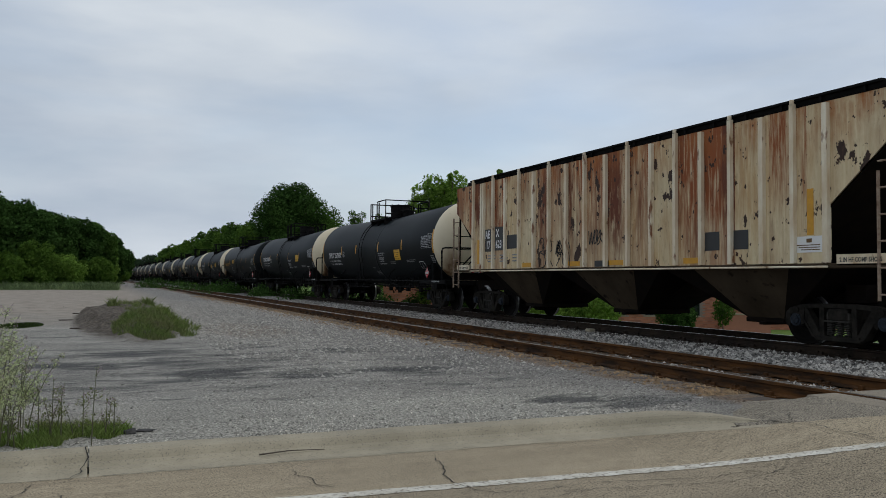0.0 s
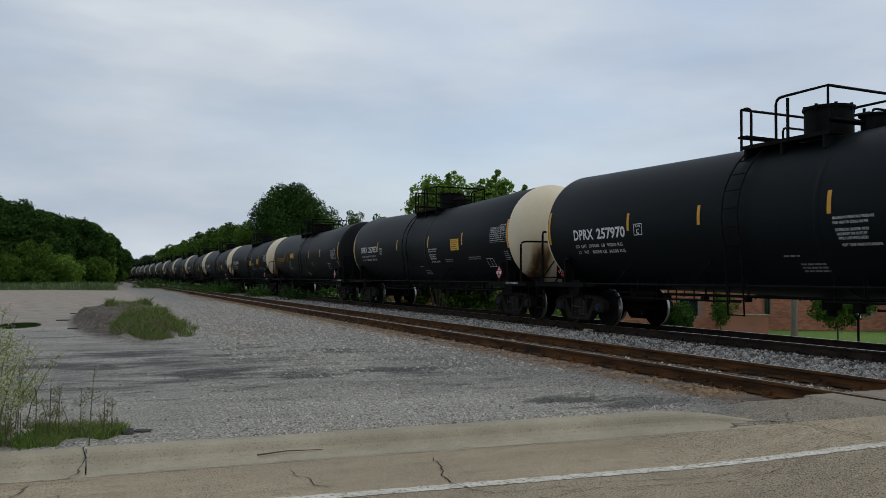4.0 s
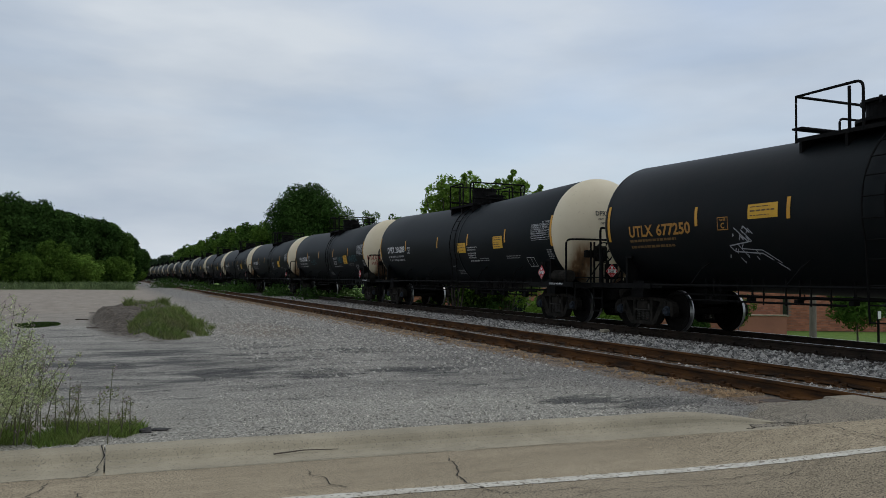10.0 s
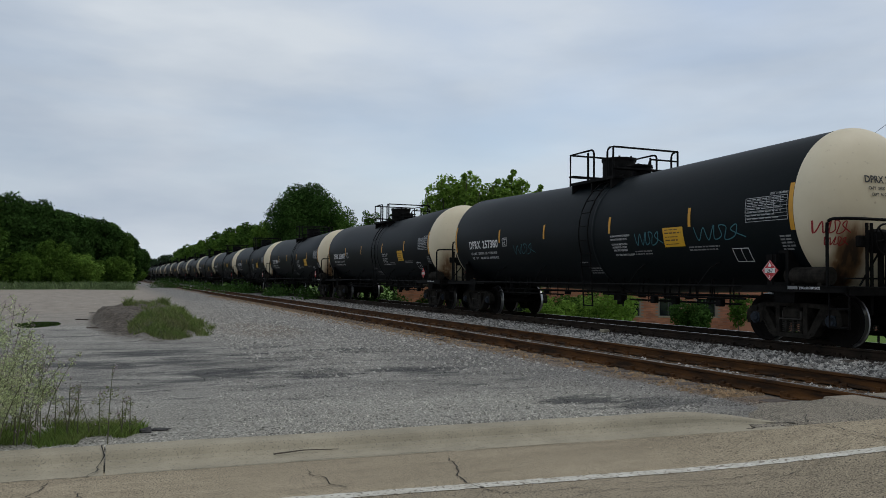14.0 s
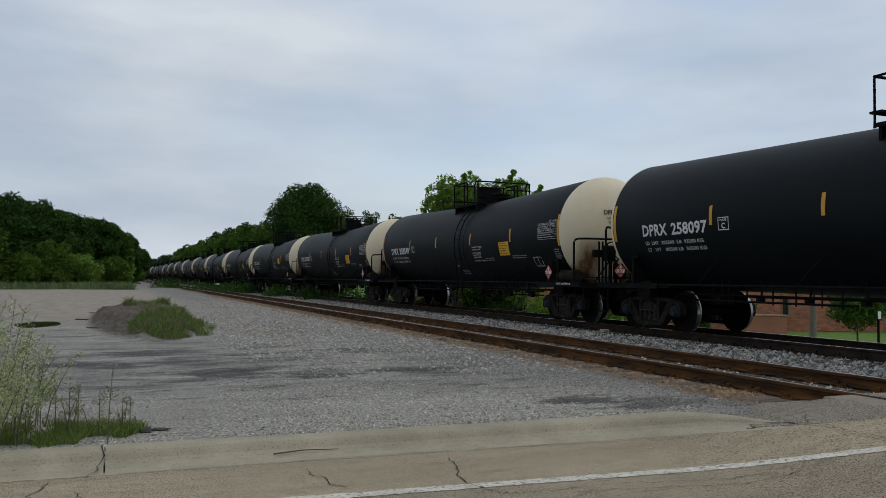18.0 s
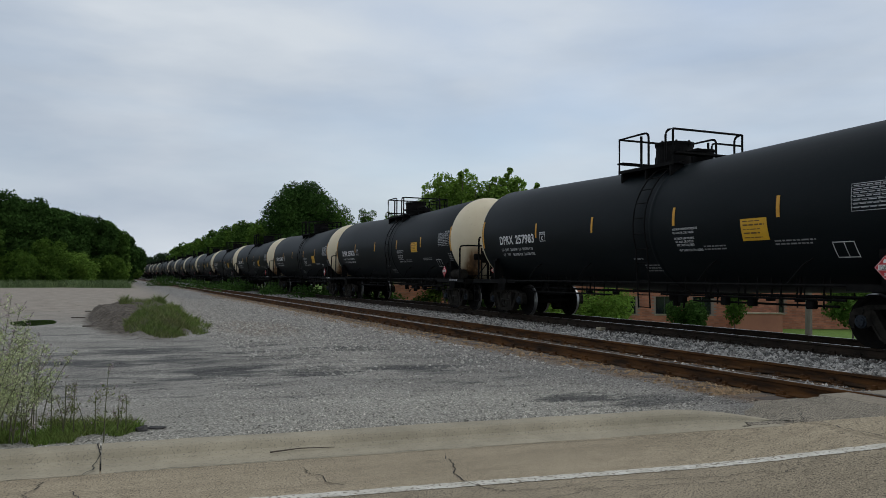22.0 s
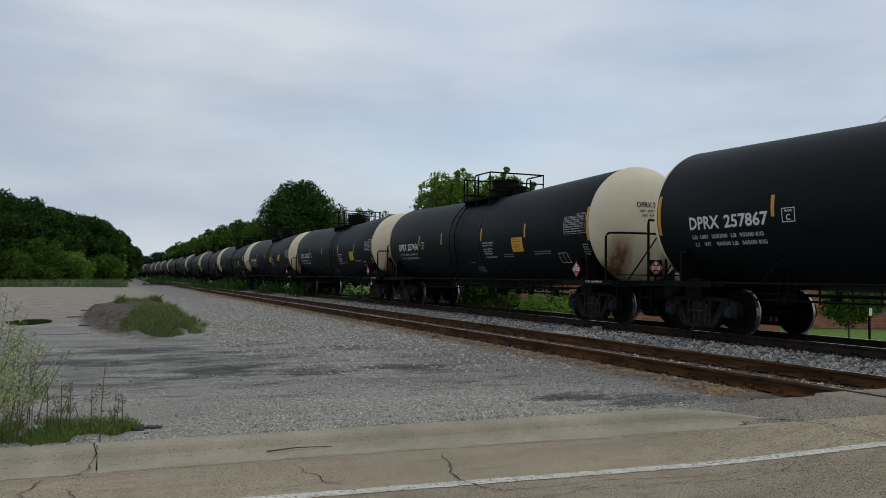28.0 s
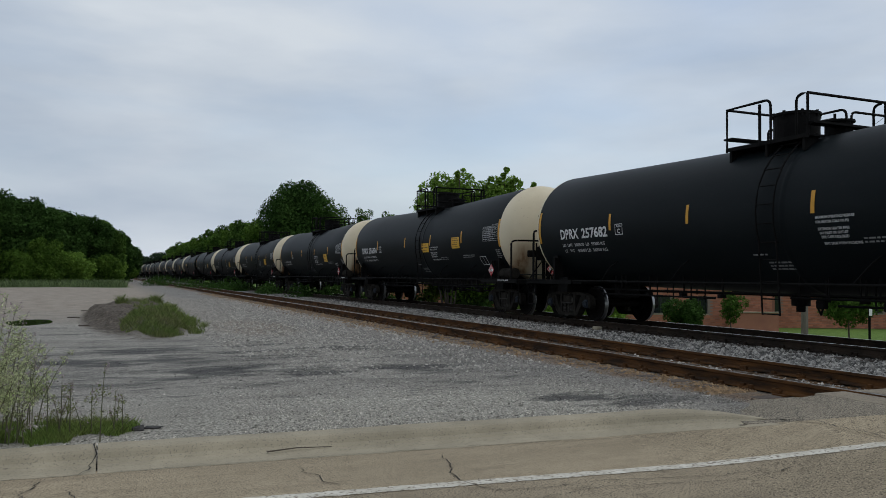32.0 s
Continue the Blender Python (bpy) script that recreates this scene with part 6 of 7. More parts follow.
    box(bm, -xs - 0.01, -xs - 0.007, -6.53, -6.42, 1.82, 1.89)
    part("print", bm, INK, lab)
    bm = bmesh.new()
    r = random.Random(2)
    for y0 in (5.75, 4.95, 4.15):
        for k in range(3):
            box(bm, -xs - 0.006, -xs - 0.003, y0 - r.uniform(0.35, 0.55), y0, 1.85 - k * 0.09, 1.89 - k * 0.09)
    tagged(part("stencil", bm, FAINT, car), kind="stuff")
    # black sprayed tags
    for tag, y, z, w, h in ((ROUND_TAG, 2.65, 1.48, 0.8, 1.05), (ROUND_TAG[::-1], 1.05, 1.5, -0.7, 0.85), (LOW_TAG, 0.2, 2.0, 0.6, 1.2), (SHARP_TAG, 1.75, 1.75, 0.35, 0.7)):
        bm = bmesh.new()
        pts = [(y - a * w, z + b * h) for a, b in smooth(tag)]
        for (a, b), (c, d) in zip(pts, pts[1:]):
            l = math.hypot(c - a, d - b) or 1
            nx, ny = -(d - b) / l * 0.016, (c - a) / l * 0.016
            bm.faces.new([bm.verts.new((-xs - 0.009, p, q)) for p, q in ((a + nx, b + ny), (a - nx, b - ny), (c - nx, d - ny), (c + nx, d + ny))])
        part("graffiti", bm, SPRAYK, car, "black sprayed graffiti tag")
    b = make_bogie()
    for s in (-1, 1):
        copy_under(b, car, Matrix.Translation((0, s * 6.63, 0)))
    for q in [*b.children_recursive, b]:
        bpy.data.objects.remove(q)
    return car


mat("post paint", (0.80, 0.73, 0.57), 0.7, tint=(0.52, 0.36, 0.19), scale=2.6, amount=0.8, stretch=(1, 1, 0.35), fine=((0.20, 0.08, 0.03), 5, 0.63, 0.7))
mat("rusty ladder", (0.34, 0.26, 0.19), 0.8, tint=(0.12, 0.06, 0.03), scale=6, amount=0.9)
# near-black: shade on the ends, pockets and underframe is in this colour
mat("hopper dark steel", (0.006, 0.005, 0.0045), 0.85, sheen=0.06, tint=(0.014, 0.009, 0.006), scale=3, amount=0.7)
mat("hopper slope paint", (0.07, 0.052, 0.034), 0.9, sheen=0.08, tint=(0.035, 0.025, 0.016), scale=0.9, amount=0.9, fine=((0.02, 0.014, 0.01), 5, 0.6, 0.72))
CARS.insert(0, (make_hopper(), 16.5))

# ---- foliage ----
def leaves(name, blobs, n, size, material, seed, parent=None, droop=0.0):
    """A crown: many small two-sided leaf clumps on lobes (x, y, z, rx, ry, rz)."""
    g = np.random.default_rng(seed)
    B = np.array(blobs, float)
    w = B[:, 3] * B[:, 4] * B[:, 5]
    k = g.choice(len(B), n, p=w ** 0.75 / (w ** 0.75).sum())
    d = g.normal(size=(n, 3))
    d /= np.linalg.norm(d, axis=1)[:, None]
    r = 0.68 + 0.36 * g.random(n) ** 0.6
    P = B[k, :3] + (d * r[:, None] + g.normal(size=(n, 3)) * 0.11) * B[k, 3:6]
    nrm = d * 0.7 + g.normal(size=(n, 3)) * 0.6 + np.array([0, 0, 0.5])
    nrm /= np.linalg.norm(nrm, axis=1)[:, None]
    t = np.cross(nrm, g.normal(size=(n, 3)))
    t /= np.linalg.norm(t, axis=1)[:, None]
    b = np.cross(nrm, t)
    s = (size * (0.5 + g.random(n) * 1.0))[:, None]
    V = np.stack([P - t * s, P - b * s * 0.5 + nrm * s * 0.15, P + t * s - np.array([0, 0, 1]) * s * 0.3, P + b * s * 0.5 + nrm * s * 0.15], 1)
    F = (np.arange(n) * 4)[:, None] + np.array([0, 1, 2, 3])
    me = bpy.data.meshes.new(name)
    me.from_pydata(V.reshape(-1, 3).tolist(), [], F.tolist())
    me.materials.append(material)
    ob = new(name, me)
    if parent:
        ob.parent = parent
    return ob


def limb(bm, pts, r0, r1, seg=7):
    rings = []
    pts = [Vector(p) for p in pts]
    for i, p in enumerate(pts):
        d = (pts[min(i + 1, len(pts) - 1)] - pts[max(i - 1, 0)]).normalized()
        a = d.cross(Vector((0.3, 1, 0.1))).normalized()
        b = a.cross(d)
        r = r0 + (r1 - r0) * i / (len(pts) - 1)
        rings.append([bm.verts.new(p + (a * math.cos(k * math.tau / seg) + b * math.sin(k * math.tau / seg)) * r) for k in range(seg)])
    for i in range(len(rings) - 1):
        for k in range(seg):
            bm.faces.new((rings[i][k], rings[i][(k + 1) % seg], rings[i + 1][(k + 1) % seg], rings[i + 1][k]))
    bm.faces.new(rings[-1])


def tree(x, y, z, h, w, material, n, size, seed, label, category="tree", low=0.18, lobes=34, name="tree", group=""):
    """A tapered trunk with limbs and a lobed crown; h: height, w: half width."""
    r = random.Random(seed)
    t = empty(name, Matrix.Translation((x, y, z)))
    tagged(t, label, category, group)
    blobs = []
    for i in range(lobes):
        u = (i + r.random()) / lobes
        zz = h * (low + (0.96 - low) * u)
        env = w * max(0.3, math.sin(math.pi * (0.14 + 0.74 * u))) ** 0.7
        a = i * 2.4 + r.uniform(-0.5, 0.5)
        d = env * r.uniform(0.25, 0.85)
        s = max(env * r.uniform(0.26, 0.5), w * 0.2)
        blobs.append((d * math.cos(a), d * math.sin(a), zz, s, s, min(s * r.uniform(0.7, 1.1), h * 0.2)))
    blobs.append((0, 0, h * 0.55, w * 0.5, w * 0.5, h * 0.3))
    bm = bmesh.new()
    base = max(0.05, h * 0.017)
    limb(bm, [(0, 0, -0.15), (r.uniform(-0.1, 0.1), r.uniform(-0.1, 0.1), h * 0.3), (r.uniform(-0.2, 0.2), r.uniform(-0.2, 0.2), h * 0.82)], base, base * 0.3)
    for b in blobs[::3]:
        zz = max(h * 0.12, b[2] - h * 0.18)
        limb(bm, [(0, 0, zz), (b[0] * 0.5, b[1] * 0.5, (zz + b[2]) / 2), (b[0], b[1], b[2])], base * 0.45, base * 0.12, 5)
    part("trunk", bm, BARK, t)
    leaves("crown", blobs, n, size, material, seed, t)
    return t


# woods along the left of the line: place, height, half width
for i, (x, y, h, w) in enumerate([(-10.2, 99.7, 10.6, 4.3), (-15.2, 97.2, 11.2, 4.8), (-7.4, 102.9, 10.1, 3.6), (-4.8, 107.2, 9.1, 3.4), (-2.2, 110.3, 8.7, 3.2), (0.2, 114.7, 8.5, 2.7), (2.2, 137.7, 7.9, 2.6), (4.9, 176.5, 7.7, 2.8), (-20.5, 94.6, 10.6, 4.6), (-12.5, 112, 11.5, 4.8), (-26, 97, 11.5, 5), (-5.5, 125, 10, 4)]):
    tree(x, y, 0.0, h * (0.94 if x < -8 else 0.99), w * 1.06, (LEAF_D, LEAF_M, LEAF_D, LEAF_D)[i % 4], 30000, 0.175, 40 + i, "dense dark green deciduous tree at the wood's edge", low=0.12, group="trees left of the line")
for i, (x, y, h, w) in enumerate([(7.0, 262, 8.6, 2.6), (3.0, 255, 9, 3.6), (-2, 240, 10, 4.0), (9.5, 300, 9.5, 3.2), (2.0, 205, 9.0, 3.0), (-3.0, 170, 10, 4.0)]):
    tree(x, y, 0.0, h, w, LEAF_F, 7000, 0.27, 70 + i, "hazy green tree in the distance beside the bend", low=0.05, group="distant trees")
for i, (x, y, h, w) in enumerate([(28.3, 443.4, 12.4, 7.0), (20, 470, 11, 6), (38, 430, 11, 7), (6, 420, 9, 6), (-8, 400, 10, 7)]):
    tree(x, y, 0.0, h, w, LEAF_F, 5000, 0.55, 80 + i, "far rounded tree at the end of the line", low=0.05, group="distant trees")
# trees behind the train
for i, (x, y, h, w) in enumerate([(24.5, 300, 12.5, 5.0), (23.9, 271.8, 12.6, 5.0), (23.5, 245, 12.0, 4.6), (23.5, 223.2, 12.2, 4.4), (23.2, 203, 12.2, 4.0), (23.2, 185.4, 12.8, 4.0), (22.4, 168, 12.2, 3.6), (21.9, 153.5, 12.2, 3.6), (21.5, 142, 11.6, 3.4), (21.2, 132.0, 11.6, 3.4), (21.6, 121, 10.8, 3.2)]):
    tree(x, y, -1.5, h * 0.89 + 1.5, w, LEAF_M if i % 2 else LEAF_L, 15000, 0.12 + y * 0.0007, 90 + i, "green tree in the row behind the railway", low=0.15, group="trees behind the line")
tree(23.0, 100.5, -1.6, 14.9, 5.3, LEAF_D, 50000, 0.165, 110, "tall full-crowned dark green tree behind the railway", low=0.2, lobes=48)
for i, (x, y, h, w) in enumerate([(26.0, 99.0, 12.2, 3.4), (26.7, 103.7, 11.4, 2.9), (29.5, 106, 10.2, 2.6), (34.3, 121.1, 12.0, 2.4), (33.7, 107.3, 11.4, 2.3), (30.4, 87.0, 8.9, 2.2), (33.2, 92, 9.2, 2.3), (27.0, 70.0, 6.3, 2.2), (24.5, 62, 5.4, 2.2), (22.0, 50, 4.2, 2.0)]):
    tree(x, y, -1.6, h + 1.6, w, LEAF_M, 11000, 0.13, 120 + i, "mid green tree behind the railway", low=0.15, group="trees behind the line")


def sapling(x, y, z, tops, seed, label):
    """A thicket of upright shoots with separate leafy tips."""
    r = random.Random(seed)
    t = empty("sapling_tree", Matrix.Translation((x, y, z)))
    tagged(t, label, "tree", "young trees behind the railway")
    bm = bmesh.new()
    blobs = []
    for dx, dy, h, w in tops:
        limb(bm, [(0, 0, -0.1), (dx * 0.5, dy * 0.5, h * 0.5), (dx, dy, h)], 0.06, 0.012, 6)
        for k in range(26):
            u = 0.5 + 0.5 * k / 25
            s = w * (1.3 - u * 0.85) * r.uniform(0.5, 0.9)
            q = w * (1.9 - 1.4 * u)
            blobs.append((dx * u + r.uniform(-1, 1) * q, dy * u + r.uniform(-1, 1) * q, h * u - 0.08, s * 0.7, s * 0.7, s * 0.6))
    part("trunk", bm, BARK, t)
    leaves("crown", blobs, 4200 * len(tops), 0.08, LEAF_Y, seed, t)


tree(15.7, 36.0, -1.2, 7.9, 1.9, LEAF_Y, 26000, 0.085, 301, "young bright green tree behind the railway", low=0.2, lobes=40, name="young_tree")
tree(16.7, 35.6, -1.2, 7.5, 1.8, LEAF_Y, 16000, 0.085, 303, "young bright green tree behind the railway", low=0.2, lobes=40, name="young_tree")
tree(17.9, 34.6, -1.2, 7.7, 2.1, LEAF_Y, 22000, 0.085, 302, "young bright green tree with ragged top", low=0.2, lobes=40, name="young_tree")
sapling(15.3, 34.9, -1.2, [(-0.75, 0.2, 7.45, 0.42), (0.4, -0.3, 7.85, 0.42), (-1.4, 0.5, 6.6, 0.5), (1.0, -0.5, 7.0, 0.45), (-0.2, 0.2, 7.0, 0.5)], 3, "cluster of upright leafy shoots")
sapling(17.5, 34.0, -1.2, [(0.2, -0.2, 7.95, 0.46), (-0.6, 0.3, 7.2, 0.5), (0.7, -0.4, 7.4, 0.42), (1.5, -0.7, 7.2, 0.42), (-0.1, 0.1, 7.5, 0.45)], 4, "cluster of ragged leafy shoots")
for i, (x, y, h, w) in enumerate([(-13, 93.5, 4.2, 2.6), (-8.5, 95, 3.6, 2.4), (-3.5, 99, 3.8, 2.6), (0.5, 105, 3.6, 2.2), (-18, 92, 4.5, 3.0), (-6, 97, 5.2, 2.6), (1.6, 124, 4.5, 2.2), (3.6, 150, 4.5, 2.2)]):
    tree(x, y, 0.0, h, w, LEAF_L if i % 2 else LEAF_Y, 9000, 0.14, 130 + i, "lighter green shrub at the foot of the wood", "shrub", low=0.03, lobes=24, name="shrub", group="shrubs at the wood's edge")


def bush(x, y, z, h, w, material, n, size, seed, label):
    r = random.Random(seed)
    t = empty("bush", Matrix.Translation((x, y, z)))
    tagged(t, label, "bush", "bushes behind the railway")
    bm = bmesh.new()
    blobs = []
    for i in range(9):
        a = r.uniform(0, math.tau)
        d = w * r.uniform(0.1, 0.7)
        hh = h * r.uniform(0.35, 0.85)
        s = w * r.uniform(0.3, 0.5)
        blobs.append((d * math.cos(a), d * math.sin(a), hh, s, s, min(s, h * 0.3)))
        limb(bm, [(0, 0, -0.1), (d * 0.4 * math.cos(a), d * 0.4 * math.sin(a), hh * 0.5), (d * math.cos(a), d * math.sin(a), hh)], 0.03, 0.008, 5)
    part("stems", bm, BARK, t)
    leaves("foliage", blobs, n, size, material, seed, t)


def at(px, depth):
    """Place across the view: tangent of the bearing and distance ahead."""
    a = math.radians(22.70)
    return math.sin(a) * depth + math.cos(a) * px * depth, math.cos(a) * depth - math.sin(a) * px * depth


for i, (t, d, zt, w, m, lab) in enumerate([(-0.02, 40, 0.6, 1.8, LEAF_D, "dark green undergrowth behind the railway"), (0.06, 39, 0.9, 1.7, LEAF_D, "dark green undergrowth behind the railway"), (0.13, 37, 0.75, 1.5, LEAF_Y, "bright green leafy bush behind the railway"), (0.205, 37, 1.1, 1.9, LEAF_Y, "bright green leafy bush behind the railway"), (0.165, 39.5, 1.1, 1.5, LEAF_M, "green leafy bush behind the railway"), (0.315, 45, 0.05, 1.35, LEAF_D, "clipped dark green shrub before the brick wall"), (-0.08, 44, 0.6, 2.0, LEAF_D, "dark green undergrowth behind the railway"), (-0.15, 50, 0.7, 2.2, LEAF_D, "dark green undergrowth behind the railway"), (-0.20, 58, 0.9, 2.8, LEAF_D, "dark green undergrowth behind the railway"), (-0.25, 68, 0.9, 3.0, LEAF_D, "dark green undergrowth behind the railway"), (-0.29, 80, 1.0, 3.4, LEAF_D, "dark green undergrowth behind the railway"), (-0.115, 56, 0.9, 2.6, LEAF_D, "dark green undergrowth behind the railway"), (-0.33, 98, 1.0, 3.6, LEAF_D, "dark green undergrowth behind the railway")]):
    x, y = at(t, d)
    bush(x, y, -1.7, zt + 1.7, w, m, 5200, 0.085, 200 + i, lab)
x, y = at(0.372, 46)
tree(x, y, -1.7, 2.5, 0.95, LEAF_M, 1500, 0.085, 220, "small slender ornamental tree on the lawn", low=0.4, lobes=10)
x, y = at(0.52, 41)
tree(x, y, -1.7, 3.4, 2.0, LEAF_M, 5200, 0.10, 221, "spreading low lawn tree with a forked dark trunk", low=0.42, lobes=14)
x, y = at(0.62, 52)
tree(x, y, -1.7, 4.6, 2.6, LEAF_L, 6000, 0.13, 222, "green tree beside the brick building", low=0.3, lobes=14)
x, y = at(0.56, 62)
tree(x, y, -1.7, 5.0, 2.6, LEAF_M, 5000, 0.14, 223, "green tree behind the brick building", low=0.3, lobes=14)

for i, (t, d, h) in enumerate([(0.24, 84, 7.0), (0.31, 80, 6.6), (0.38, 86, 7.2), (0.45, 82, 6.4), (0.53, 88, 7.0), (0.62, 84, 6.5), (0.70, 80, 6.8)]):
    x, y = at(t, d)
    tree(x, y, -1.7, h, 4.2, LEAF_D, 5000, 0.22, 230 + i, "dark green tree beyond the brick building", low=0.08, lobes=22, group="trees beyond the building")


def blades(name, n, place, h, w, material, label, seed, lean=0.8):
    """Grass as single bent blades in one mesh."""
    g = np.random.default_rng(seed)
    P = np.array([p for p in (place(g) for _ in range(n)) if p is not None])
    n = len(P)
    a = g.random(n) * math.tau
    hh = h[0] + (h[1] - h[0]) * g.random(n) ** 1.5
    ww = w * (0.6 + 0.8 * g.random(n))
    dx, dy = np.cos(a), np.sin(a)
    ln = hh * lean * (0.3 + g.random(n))
    b = g.random(n) * math.tau
    lx, ly = np.cos(b) * ln, np.sin(b) * ln
    z = np.zeros(n)
    V = np.stack([P + np.stack([-dx * ww, -dy * ww, z], 1), P + np.stack([dx * ww, dy * ww, z], 1), P + np.stack([dx * ww * 0.6 + lx * 0.4, dy * ww * 0.6 + ly * 0.4, hh * 0.6], 1), P + np.stack([lx, ly, hh], 1), P + np.stack([-dx * ww * 0.6 + lx * 0.4, -dy * ww * 0.6 + ly * 0.4, hh * 0.6], 1)], 1)
    F = (np.arange(n) * 5)[:, None] + np.array([0, 1, 2, 3, 4])
    me = bpy.data.meshes.new(name)
    me.from_pydata(V.reshape(-1, 3).tolist(), [], F.tolist())
    me.materials.append(material)
    return tagged(new(name, me), label, "grass", kind="stuff")


def patchy(cx, cy, rx, ry, rag=0.6):
    def place(g):
        a, r = g.random() * math.tau, g.random() ** 0.5
        x, y = cx + rx * r * math.cos(a), cy + ry * r * math.sin(a)
        if noise.fractal(Vector((x * 2.4, y * 1.3, 3)), 0.8, 2.0, 3) < -rag + 0.5 * r:
            return None
        return x, y, ground_z(x, y) - 0.01
    return place


HEAPGRASS = mat("rough heap grass", (0.13, 0.19, 0.05), 0.8, spread=0.55, tint=(0.21, 0.20, 0.10), scale=1.8, amount=0.8, sheen=0.05, thin=0.3)
blades("heap_grass", 14000, patchy(1.75, 23.0, 0.95, 3.8, 0.25), (0.03, 0.24), 0.0042, HEAPGRASS, "tall tufts of grass on the soil heap", 38)
blades("heap_grass", 12000, patchy(1.3, 20.8, 0.85, 2.0, 0.6), (0.03, 0.18), 0.0042, HEAPGRASS, "green grass at the foot of the soil heap", 31)
blades("heap_grass", 3500, patchy(2.15, 24.8, 0.45, 2.2, 0.5), (0.05, 0.24), 0.0045, GRASS, "bright grass on the flank of the soil heap", 30)
blades("heap_grass", 4000, patchy(1.4, 30.5, 0.9, 4.0, 0.05), (0.04, 0.22), 0.006, HEAPGRASS, "scattered grass on top of the soil heap", 37)
blades("heap_grass", 1500, patchy(2.0, 36.0, 1.1, 4.5), (0.05, 0.25), 0.007, HEAPGRASS, "sparse green grass behind the soil heap", 32)
blades("heap_grass", 400, patchy(0.66, 31.0, 0.2, 0.5, 0.9), (0.12, 0.34), 0.007, HEAPGRASS, "tuft of grass on the soil heap", 33)
blades("heap_grass", 400, patchy(1.95, 32.0, 0.2, 0.5, 0.9), (0.12, 0.34), 0.007, HEAPGRASS, "tuft of grass on the soil heap", 39)
blades("wood_edge_grass", 42000, lambda g: (lambda x, y: (x, y, ground_z(x, y) - 0.5 * abs(noise.noise(Vector((x * 0.5, y * 0.3, 7))))))(-26 + 28.5 * g.random(), 90 + 3 * math.sin(g.random() * 6) * g.random() + 12 * g.random() ** 1.5), (0.12, 0.95), 0.024, mat("tall verge grass", (0.17, 0.22, 0.095), 0.8, spread=0.5, tint=(0.08, 0.12, 0.05), scale=0.6, amount=0.9, sheen=0.15), "tall rough grass along the wood's edge", 34)
blades("lawn_grass", 30000, lambda g: (lambda x, y: (x, y, ground_z(x, y)))(19 + 16 * g.random(), 10 + 26 * g.random()), (0.05, 0.14), 0.018, mat("mown lawn", (0.14, 0.235, 0.045), 0.8, spread=0.4, sheen=0.15), "mown green lawn before the brick building", 35)
# weeds behind the kerb, nearest the camera
blades("kerb_grass", 19000, patchy(-0.65, 7.8, 1.0, 0.55, 0.55), (0.02, 0.11), 0.0035, GRASS, "green grass growing behind the kerb", 36)


def weed(x, y, h, seed, bushy, label, lean=(0, 0), flowers=True):
    """A tall weed: stalk, side twigs, small leaves and seed heads."""
    r = random.Random(seed)
    t = empty("weed", Matrix.Translation((x, y, ground_z(x, y))))
    tagged(t, label, "weed", "weeds behind the kerb")
    bm = bmesh.new()
    tips, mids = [], []
    for s in range(bushy):
        a = r.uniform(0, math.tau)
        sx, sy = 0.08 * math.cos(a) * (s > 0), 0.08 * math.sin(a) * (s > 0)
        hh = h * (1.0 if s == 0 else r.uniform(0.55, 0.95))
        ex, ey = lean[0] + 0.25 * hh * math.cos(a) * (s > 0), lean[1] + 0.25 * hh * math.sin(a) * (s > 0)
        main = [(sx + ex * u ** 1.6, sy + ey * u ** 1.6, hh * u) for u in (0, 0.35, 0.7, 1)]
        main[0] = (sx, sy, -0.02)
        limb(bm, main, 0.006, 0.0015, 5)
        for k in range(int(9 * hh / 0.5)):
            u = r.uniform(0.25, 1)
            b = r.uniform(0, math.tau)
            l = 0.26 * hh * (1.25 - u) * r.uniform(0.5, 1.2)
            p = (sx + ex * u ** 1.6, sy + ey * u ** 1.6, hh * u)
            q = (p[0] + l * math.cos(b), p[1] + l * math.sin(b), p[2] + l * r.uniform(0.3, 0.9))
            limb(bm, [p, ((p[0] + q[0]) / 2, (p[1] + q[1]) / 2, (p[2] + q[2]) / 2 - 0.01), q], 0.0025, 0.0008, 4)
            tips.append((*q, 0.012, 0.012, 0.016))
            mids.append(((p[0] + q[0]) / 2, (p[1] + q[1]) / 2, (p[2] + q[2]) / 2, l * 0.3 + 0.01, l * 0.3 + 0.01, l * 0.3 + 0.01))
    part("stalk", bm, mat("weed stalk", (0.12, 0.10, 0.06), 0.8, tint=(0.09, 0.12, 0.05), scale=8, amount=0.8), t)
    tagged(leaves("foliage", mids, (40 if h > 0.7 else 16) * len(mids), 0.0095 if h > 0.7 else 0.008, DRYGRASS if h > 0.7 else WEEDLEAF, seed, t), kind="stuff")
    if flowers:
        tagged(leaves("seed_head", tips, 9 * len(tips), 0.006, FLOWER, seed + 1, t), kind="stuff")
    return t


weed(0.02, 7.25, 0.66, 1, 1, "single tall dry weed stalk behind the kerb", (0.03, 0.0))
